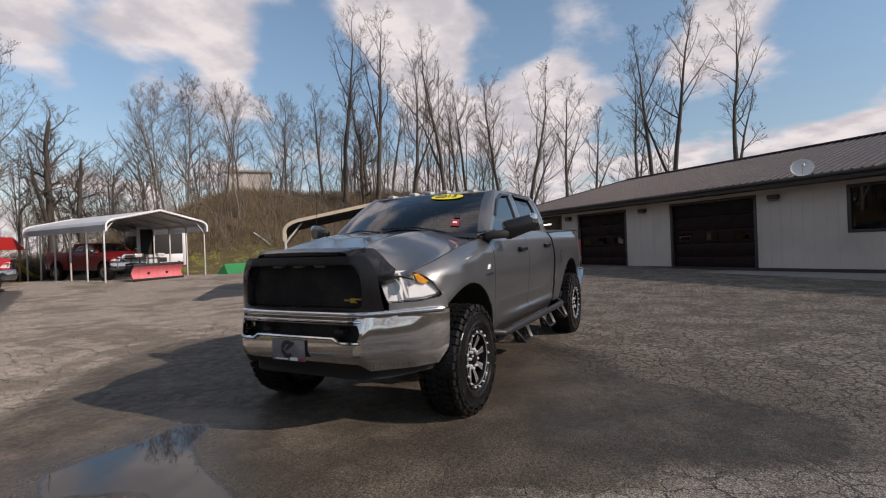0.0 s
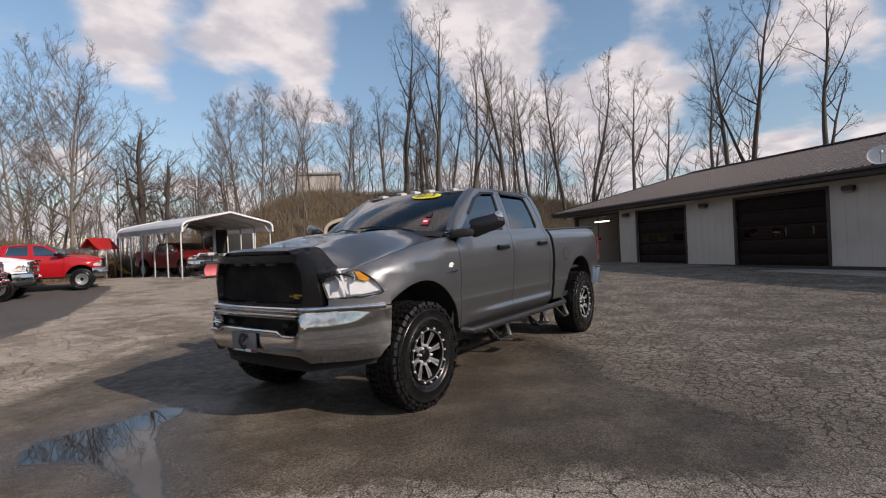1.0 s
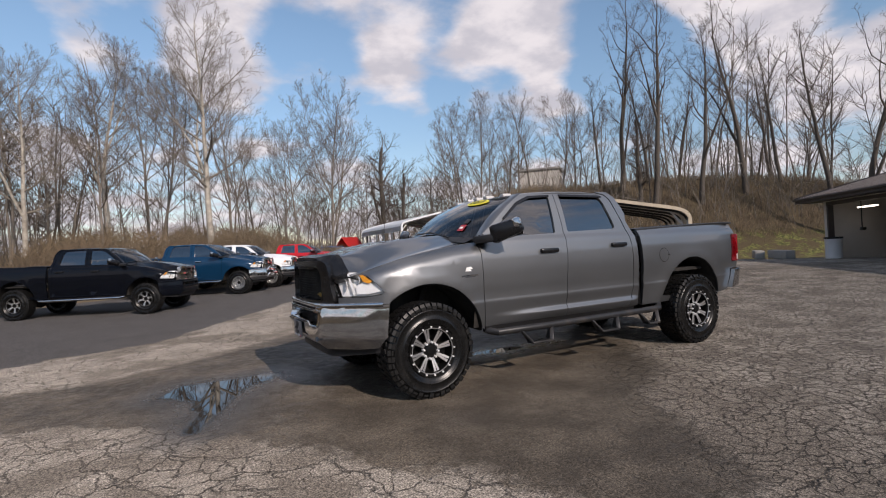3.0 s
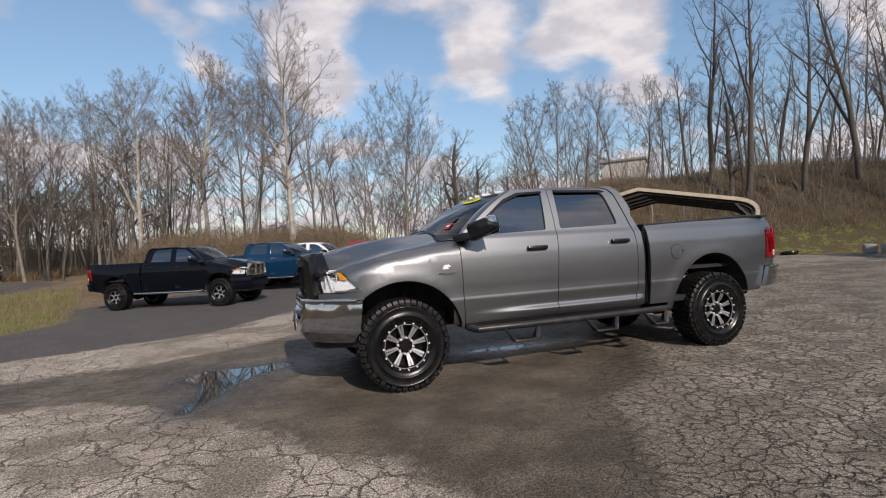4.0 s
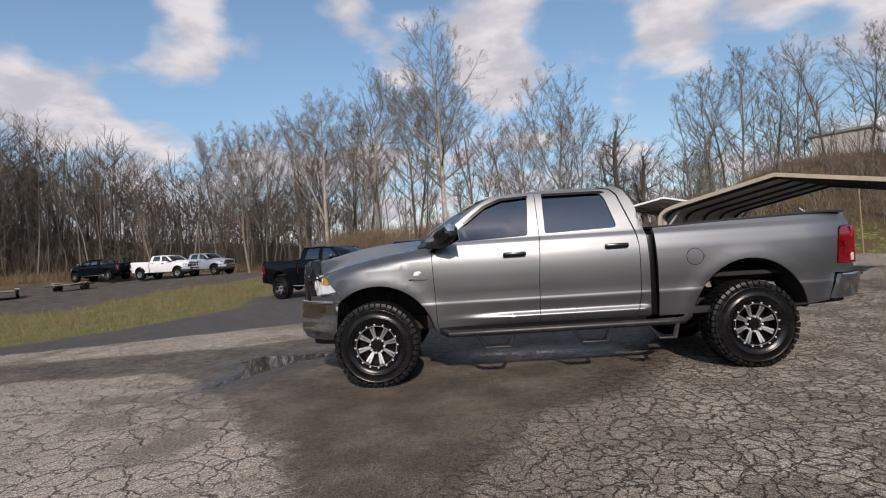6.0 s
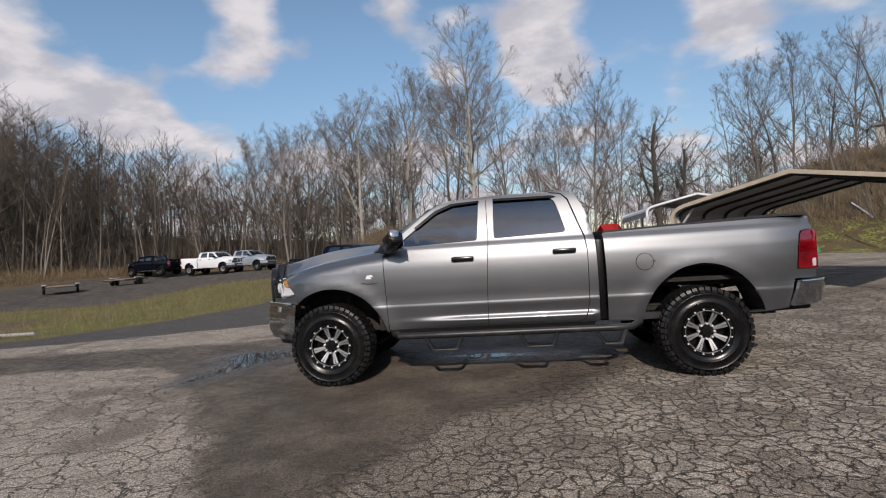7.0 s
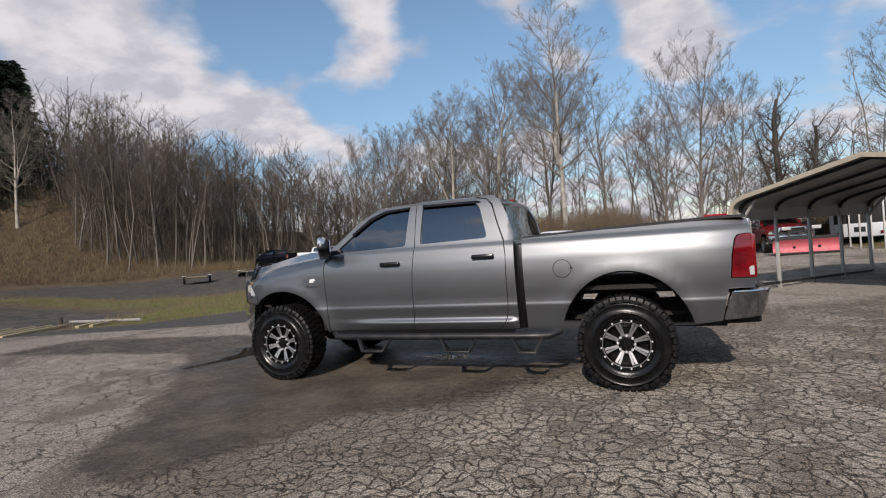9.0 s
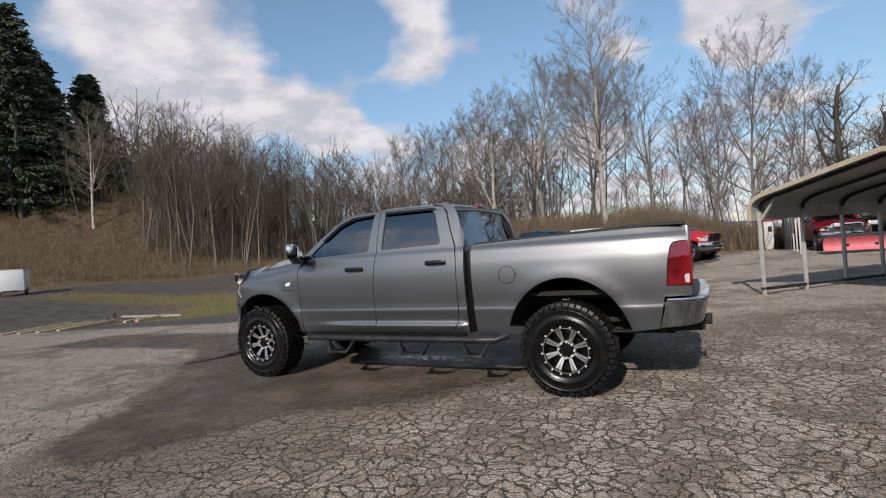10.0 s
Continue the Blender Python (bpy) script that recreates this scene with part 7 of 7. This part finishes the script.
# ---- carports ----
def carport(m, width, depth, bays, eave, peak, roof_mat, under_mat, trim_mat, post_mat, label):
    """A folded-sheet carport: front gable along local x, depth along local y."""
    C = thing("carport", m, label, "carport", kind="structure")
    half = width / 2
    prof = [(-half, eave - 0.30), (-half, eave - 0.04), (-half + 0.05, eave + 0.07), (-half + 0.17, eave + 0.16), (-half + 0.34, eave + 0.22), (0, peak)]
    prof = prof + [(-x, z) for x, z in reversed(prof[:-1])]
    # roof sheet, its ribs running front to back
    bm = bmesh.new()
    fine = []
    for (x0, z0), (x1, z1) in zip(prof, prof[1:]):
        n = max(1, round(math.hypot(x1 - x0, z1 - z0) / 0.075))
        for i in range(n):
            fine.append((x0 + (x1 - x0) * i / n, z0 + (z1 - z0) * i / n))
    fine.append(prof[-1])
    rows = []
    for k, (x, z) in enumerate(fine):
        up = 0.018 if k % 3 == 0 else 0.0
        rows.append([bm.verts.new((x + half, -0.22, z + up)), bm.verts.new((x + half, depth + 0.22, z + up)), bm.verts.new((x + half, depth + 0.22, z + up - 0.008)), bm.verts.new((x + half, -0.22, z + up - 0.008))])
    for a, b in zip(rows, rows[1:]):
        bm.faces.new((a[0], b[0], b[1], a[1])); bm.faces.new((a[2], b[2], b[3], a[3]))
    part("roof_sheet", bm, roof_mat, C, "", 20)
    # trim on both gables
    for y in (-0.24, depth + 0.24):
        bm = bmesh.new()
        for (x0, z0), (x1, z1) in zip(prof, prof[1:]):
            bar(bm, (x0 + half, y, z0 + 0.0), (x1 + half, y, z1 + 0.0), 0.035, 0.085)
        part("gable_trim", bm, trim_mat, C)
    for k in range(bays + 1):
        y = depth * k / bays
        bm = bmesh.new()
        inner = [(x * (1 - 0.035 / half), z - 0.055) for x, z in prof[1:-1]]
        for (x0, z0), (x1, z1) in zip(inner, inner[1:]):
            bar(bm, (x0 + half, y, z0), (x1 + half, y, z1), 0.06, 0.06)
        part("roof_frame", bm, under_mat, C)
        for sx in (0.02, width - 0.02):
            bm = bmesh.new()
            box(bm, sx - 0.03, sx + 0.03, y - 0.03, y + 0.03, -0.25, eave - 0.02, 0.004)
            if k in (0, bays):
                s = 1 if sx < half else -1
                bar(bm, (sx, y, eave - 0.35), (sx + s * 0.42, y, eave + 0.17), 0.045, 0.045)
            part("post", bm, post_mat, C)
    bm = bmesh.new()
    for sx in (0.02, width - 0.02):
        box(bm, sx - 0.03, sx + 0.03, -0.05, depth + 0.05, -0.05, 0.012, 0.004)
    part("base_rail", bm, under_mat, C)
    return C


carport(pose(-6.3, -6.8, 0.16, 0, 0, 131.6), 5.1, 4.72, 4, 1.72, 2.40, ROOF_UNDER, BLACK_STEEL, TAN_TRIM, GALV, "tan-trimmed metal carport, open on all sides")
carport(pose(-9.18, -19.15, 0.02, 0, 0, 174.7), 4.6, 7.2, 5, 2.66, 3.32, WHITE_SHEET, GALV, WHITE_SHEET, GALV, "white metal carport over a red plow truck")


# ---- parked trucks ----
def park(x, y, turn, sx, sy, sz, lift=0.0):
    return Matrix.Translation((x, y, height(x, y) + lift)) @ Matrix.Rotation(radians(turn), 4, "Z") @ Matrix.Diagonal((sx, sy, sz, 1))


ROW = "parked trucks along the verge"
pickup(park(2.05, -11.35, 154, 0.86, 0.94, 0.93), "black crew-cab pickup truck parked on dark tarmac", BLACK_PAINT, "black", ROW)
pickup(park(-0.95, -15.95, 152, 1.0, 1.0, 0.99), "blue crew-cab pickup truck with chrome bull bar", BLUE_PAINT, "blue", ROW)
pickup(park(-2.6, -18.2, 152, 0.95, 0.97, 0.97), "white pickup truck with dark bumper between other trucks", WHITE_PAINT, "white", ROW)
pickup(park(-5.5, -19.8, 156, 0.88, 0.94, 0.91), "bright red pickup truck with polished wheels", RED_PAINT, "red", ROW)
pickup(park(-10.9, -20.6, 93, 0.86, 0.92, 0.87), "dark red pickup truck with snow plow under the carport", DARKRED_PAINT, "plow")
pickup(park(21.5, -36.0, 166, 1, 1, 1), "white pickup truck on the far lot", WHITE_PAINT, "white", "far parked trucks")
pickup(park(18.8, -36.8, 166, 0.95, 1, 0.97), "silver pickup truck on the far lot", SILVER_PAINT, "silver", "far parked trucks")
pickup(park(31.3, -37.6, -12, 0.9, 0.95, 0.95), "black pickup truck on the far lot", BLACK_PAINT, "black", "far parked trucks")


# ---- things in the yard ----
def snow_plow():
    P = thing("snow_plow", pose(-11.0, -18.35, height(-11, -18.3), 0, 0, 3), "faded red snow plow blade with headlamps", "snow plow")
    bm = bmesh.new()
    rows = []
    for i in range(9):
        t = i / 8
        z, y = 0.06 + 0.56 * t, 0.16 * (1 - (2 * t - 0.9) ** 2)
        rows.append([bm.verts.new((-1.22, -y + 0.1, z)), bm.verts.new((1.22, -y + 0.1, z)), bm.verts.new((1.22, -y + 0.06, z)), bm.verts.new((-1.22, -y + 0.06, z))])
    for a, b in zip(rows, rows[1:]):
        for k in range(4):
            bm.faces.new((a[k], a[(k + 1) % 4], b[(k + 1) % 4], b[k]))
    bm.faces.new(rows[0]); bm.faces.new(list(reversed(rows[-1])))
    part("blade", bm, FADED_RED, P)
    bm = bmesh.new()
    box(bm, -1.24, 1.24, 0.0, 0.12, 0.60, 0.74, 0.02)
    part("top_flap", bm, BLACK_MATTE, P)
    bm = bmesh.new()
    box(bm, -1.22, 1.22, 0.06, 0.12, 0.0, 0.10, 0.01)
    part("cutting_edge", bm, UNDERBODY, P)
    bm = bmesh.new()
    for sx in (-0.45, 0.45):
        bar(bm, (sx, 0.0, 0.3), (sx * 0.8, -0.75, 0.5), 0.08, 0.08)
        bar(bm, (sx, -0.5, 0.4), (sx, -0.55, 1.0), 0.06, 0.06)
    bar(bm, (-0.5, -0.52, 0.95), (0.5, -0.52, 0.95), 0.06, 0.06)
    part("lift_frame", bm, BLACK_STEEL, P)
    for sx in (-0.55, 0.55):
        bm = bmesh.new()
        box(bm, sx - 0.17, sx + 0.17, -0.6, -0.45, 1.02, 1.17, 0.03)
        part("lamp", bm, PALE_LENS, P, "pale plow headlamp")


snow_plow()


def cargo_trailer(x, y, turn, ln, label, dark_side=True, size=1.08):
    T = thing("cargo_trailer", pose(x, y, height(x, y), 0, 0, turn) @ Matrix.Scale(size, 4), label, "trailer")
    bm = bmesh.new()
    box(bm, 0.0, ln, -1.05, 1.05, 0.42, 2.35, 0.05)
    B = part("body", bm, BLACK_MATTE if dark_side else WHITE_SHEET, T)
    bm = bmesh.new()
    for a in ((-0.03, 0.05, -1.08, -0.92, 0.40, 2.36), (-0.03, 0.05, 0.92, 1.08, 0.40, 2.36), (-0.03, 0.05, -0.92, 0.92, 0.40, 0.98), (-0.03, 0.05, -0.92, 0.92, 2.24, 2.38)):
        box(bm, *a, 0.012)
    part("rear_frame", bm, WHITE_SHEET, T, "white rear frame")
    bm = bmesh.new()
    box(bm, -0.05, -0.02, -0.2, 0.2, 0.60, 0.82, 0.01)
    part("number_plate", bm, BLACK_MATTE, T)
    for sy in (-0.75, 0.75):
        bm = bmesh.new()
        tube(bm, [(-0.05, sy, 0.5), (-0.05, sy, 0.62)], 0.05, 8)
        part("rear_lamp", bm, RED_LENS, T)
    bm = bmesh.new()
    box(bm, -0.03, ln, -1.07, 1.07, 2.36, 2.42, 0.02)
    part("roof_skin", bm, GALV, T)
    for sy in (-1.0, 1.0):
        for q in (0.45, 0.6):
            bm = bmesh.new()
            lathe(bm, [(0.0, -0.1), (0.2, -0.1), (0.33, -0.08), (0.35, 0.0), (0.33, 0.08), (0.2, 0.1), (0.0, 0.1)], 20, "Y", Matrix.Translation((ln * q, sy, 0.35)))
            part("wheel", bm, TYRE_RUBBER, T)
    bm = bmesh.new()
    bar(bm, (ln, -0.5, 0.45), (ln + 1.2, 0, 0.45), 0.08, 0.1); bar(bm, (ln, 0.5, 0.45), (ln + 1.2, 0, 0.45), 0.08, 0.1)
    box(bm, 0.0, ln, -0.9, 0.9, 0.36, 0.44)
    part("tow_bar", bm, BLACK_STEEL, T)


cargo_trailer(-14.5, -22.9, 236, 5.0, "white-framed black enclosed cargo trailer behind the carport")
cargo_trailer(45.9, -17.0, 150, 4.2, "white enclosed trailer beside the far lot", False, 0.86)


def flat_trailer(x, y, turn, label):
    T = thing("flat_trailer", pose(x, y, height(x, y), 0, 0, turn) @ Matrix.Scale(0.8, 4), label, "trailer", "flat trailers on the far lot")
    bm = bmesh.new()
    for sy in (-0.95, 0.95):
        bar(bm, (-2.2, sy, 0.55), (2.2, sy, 0.55), 0.08, 0.12)
    for k in range(8):
        bar(bm, (-2.2 + k * 0.63, -0.95, 0.56), (-2.2 + k * 0.63, 0.95, 0.56), 0.08, 0.06)
    bar(bm, (2.2, -0.6, 0.5), (3.5, 0, 0.5), 0.08, 0.1); bar(bm, (2.2, 0.6, 0.5), (3.5, 0, 0.5), 0.08, 0.1)
    part("frame", bm, BLACK_STEEL, T)
    for k in range(9):
        bm = bmesh.new()
        box(bm, -2.2, 2.2, -0.90 + 0.2 * k, -0.72 + 0.2 * k, 0.59, 0.63, 0.004)
        part("plank", bm, TIMBER, T)
    for sy in (-1.1, 1.1):
        for q in (-0.4, 0.4):
            bm = bmesh.new()
            lathe(bm, [(0.0, -0.1), (0.2, -0.1), (0.33, -0.08), (0.35, 0.0), (0.33, 0.08), (0.2, 0.1), (0.0, 0.1)], 18, "Y", Matrix.Translation((q, sy, 0.35)))
            part("wheel", bm, TYRE_RUBBER, T)
            bm = bmesh.new()
            box(bm, q - 0.36, q + 0.36, sy - 0.13, sy + 0.13, 0.72, 0.76, 0.01)
            part("mudguard", bm, WHITE_SHEET, T)


flat_trailer(27.0, -30.3, -78, "low black flat trailer on the far lot")
flat_trailer(26.6, -23.9, -47, "low flat trailer by the road")


def play_set():
    S = thing("play_set", pose(-9.25, -27.35, height(-9.25, -27.35), 0, 0, 20) @ Matrix.Scale(0.715, 4), "wooden play set with red canopy and yellow slide", "play set")
    bm = bmesh.new()
    for sx in (-0.7, 0.7):
        for sy in (-0.7, 0.7):
            box(bm, sx - 0.05, sx + 0.05, sy - 0.05, sy + 0.05, -0.2, 2.3, 0.006)
    for k in range(8):
        box(bm, -0.75, 0.75, -0.72 + 0.18 * k, -0.56 + 0.18 * k, 1.15, 1.19)
    part("frame", bm, TIMBER, S)
    bm = bmesh.new()
    a = [bm.verts.new(p) for p in ((-0.95, -0.95, 2.2), (0.95, -0.95, 2.2), (0.95, 0, 3.1), (-0.95, 0, 3.1), (-0.95, 0.95, 2.2), (0.95, 0.95, 2.2))]
    bm.faces.new((a[0], a[1], a[2], a[3])); bm.faces.new((a[3], a[2], a[5], a[4]))
    bmesh.ops.solidify(bm, geom=bm.faces[:], thickness=0.03)
    part("canopy", bm, RED_PLASTIC, S, "red pitched canopy")
    bm = bmesh.new()
    box(bm, 0.08, 0.78, 0.76, 0.80, -0.05, 2.1, 0.01)
    pl = part("side_panel", bm, WHITE_SHEET, S, "white play panel with dark opening")
    bm = bmesh.new()
    box(bm, 0.20, 0.48, 0.80, 0.812, 1.35, 1.75, 0.005)
    part("panel_opening", bm, BLACK_MATTE, pl)
    bm = bmesh.new()
    rows = []
    for i in range(9):
        t = i / 8
        x, z = -0.75 - 2.0 * t, 1.2 - 1.05 * t + 0.12 * math.sin(6.28 * t)
        rows.append([bm.verts.new(p) for p in ((x, -0.25, z + 0.14), (x, -0.22, z), (x, 0.22, z), (x, 0.25, z + 0.14))])
    for p, q in zip(rows, rows[1:]):
        for k in range(3):
            bm.faces.new((p[k], p[k + 1], q[k + 1], q[k]))
    bmesh.ops.solidify(bm, geom=bm.faces[:], thickness=0.03)
    part("slide", bm, YELLOW_PLASTIC, S, "yellow slide")
    bm = bmesh.new()
    tube(bm, [(0.7, 0, 2.25), (3.2, 0, 2.25)], 0.05, 8)
    tube(bm, [(3.2, -0.9, 0), (3.2, 0, 2.3), (3.2, 0.9, 0)], 0.045, 8)
    part("swing_beam", bm, mat("blue_tube", (0.05, 0.12, 0.3), 0.4), S, "blue swing beam")


play_set()


def yard_bits():
    # green trough-like ramp at the foot of the bank
    g = thing("green_ramp", pose(-15.5, -18.6, height(-15.5, -18.6), 0, 0, 12), "green painted metal ramp at the lot's edge", "ramp")
    bm = bmesh.new()
    vs = [bm.verts.new(p) for p in ((-1.1, -0.35, 0), (1.1, -0.35, 0), (1.1, 0.35, 0), (-1.1, 0.35, 0), (-1.05, 0.12, 0.55), (1.05, 0.12, 0.55))]
    for q in ((0, 1, 5, 4), (2, 3, 4, 5), (0, 4, 3), (1, 2, 5), (0, 3, 2, 1)):
        bm.faces.new([vs[i] for i in q])
    bmesh.ops.bevel(bm, geom=bm.edges[:], offset=0.02, segments=2, affect="EDGES")
    part("shell", bm, GREEN_METAL, g)
    # pallet and tyre on the grass
    p = thing("pallet", pose(-23.2, -13.4, height(-23.2, -13.4) + 0.02, 0, 0, 40), "weathered pallet lying on the grass", "pallet")
    for k in range(6):
        bm = bmesh.new()
        box(bm, -0.9, 0.9, -0.5 + 0.18 * k, -0.38 + 0.18 * k, 0.10, 0.13, 0.004)
        part("plank", bm, TIMBER, p)
    bm = bmesh.new()
    for k in (-0.8, 0, 0.75):
        box(bm, k, k + 0.06, -0.5, 0.52, 0.0, 0.10)
    part("bearer", bm, TIMBER, p)
    t = thing("old_tyre", pose(-24.3, -12.6, height(-24.3, -12.6) + 0.02, 8, 0, 0), "old black tyre lying on the grass", "tyre")
    bm = bmesh.new()
    lathe(bm, [(0.22, 0.02), (0.30, 0.0), (0.40, 0.04), (0.42, 0.11), (0.40, 0.18), (0.30, 0.22), (0.22, 0.20), (0.24, 0.11), (0.22, 0.02)], 28, "Z")
    part("casing", bm, TYRE_RUBBER, t)
    # leaning white pipe and thin marker pole
    q = thing("white_pipe", pose(-20.75, -21.15, height(-20.75, -21.15) + 0.05, 0, 0, 0), "white plastic pipe lying on the grassy bank", "pipe")
    bm = bmesh.new()
    tube(bm, [(0, 0, 0), (0.0, -1.4, height(-20.75, -22.55) - height(-20.75, -21.15) + 0.04)], 0.05, 10)
    part("tube", bm, WHITE_SHEET, q)
    q = thing("marker_pole", pose(-19.4, -16.7, height(-19.4, -16.7)), "thin pale marker pole on the bank", "pole")
    bm = bmesh.new()
    tube(bm, [(0, 0, -0.2), (0.03, 0, 3.2)], 0.03, 8)
    part("shaft", bm, TIMBER, q)
    # timbers, stub post and pole at the verge
    for x, y, r, l in ((13.2, -2.9, -74, 2.3), (12.6, -3.1, -76, 2.3), (12.1, -3.3, -74, 2.3), (11.6, -3.5, -75, 2.1), (10.9, -4.5, -74, 1.0), (10.5, -4.6, -73, 1.0)):
        k = thing("landscape_timber", pose(x, y, height(x, y) + 0.02, 0, 0, r), "pale yellow painted timber at the lot's edge", "timber", "timbers at the lot's edge")
        bm = bmesh.new()
        box(bm, -l / 2, l / 2, -0.06, 0.06, -0.03, 0.07, 0.02)
        part("beam", bm, YELLOW_TIMBER, k)
    k = thing("stub_post", pose(13.15, -5.15, height(13.15, -5.15)), "short dark broken post", "post")
    bm = bmesh.new()
    tube(bm, [(0, 0, -0.2), (0.02, 0, 0.22), (0.0, 0.02, 0.28)], [0.08, 0.07, 0.05], 8)
    part("stump", bm, BARK_DARK, k)
    k = thing("fallen_pole", pose(11.4, -5.25, height(11.4, -5.25) + 0.05, 0, 0, -5), "bleached pole lying at the lot's edge", "pole")
    bm = bmesh.new()
    tube(bm, [(-1.8, 0, 0.06), (0, 0.02, 0.02), (1.7, 0, 0.0)], [0.045, 0.05, 0.04], 8)
    part("shaft", bm, CONCRETE, k)
    # small grey house on the bank
    hs = thing("house", pose(-38.2, -40.6, 7.2, 0, 0, 42), "small grey flat-roofed house beyond the trees", "house")
    bm = bmesh.new()
    box(bm, -2.2, 2.2, -2.2, 2.2, min(0.0, height(-38.2, -40.6) - 8.2), 2.6)
    part("wall", bm, STUCCO, hs)
    bm = bmesh.new()
    box(bm, -2.4, 2.4, -2.4, 2.4, 2.6, 2.82, 0.02)
    part("roof", bm, CONCRETE, hs)
    bm = bmesh.new()
    box(bm, -0.6, 0.6, 2.19, 2.24, 1.0, 2.0)
    part("window", bm, DARK_PANE, hs)


yard_bits()
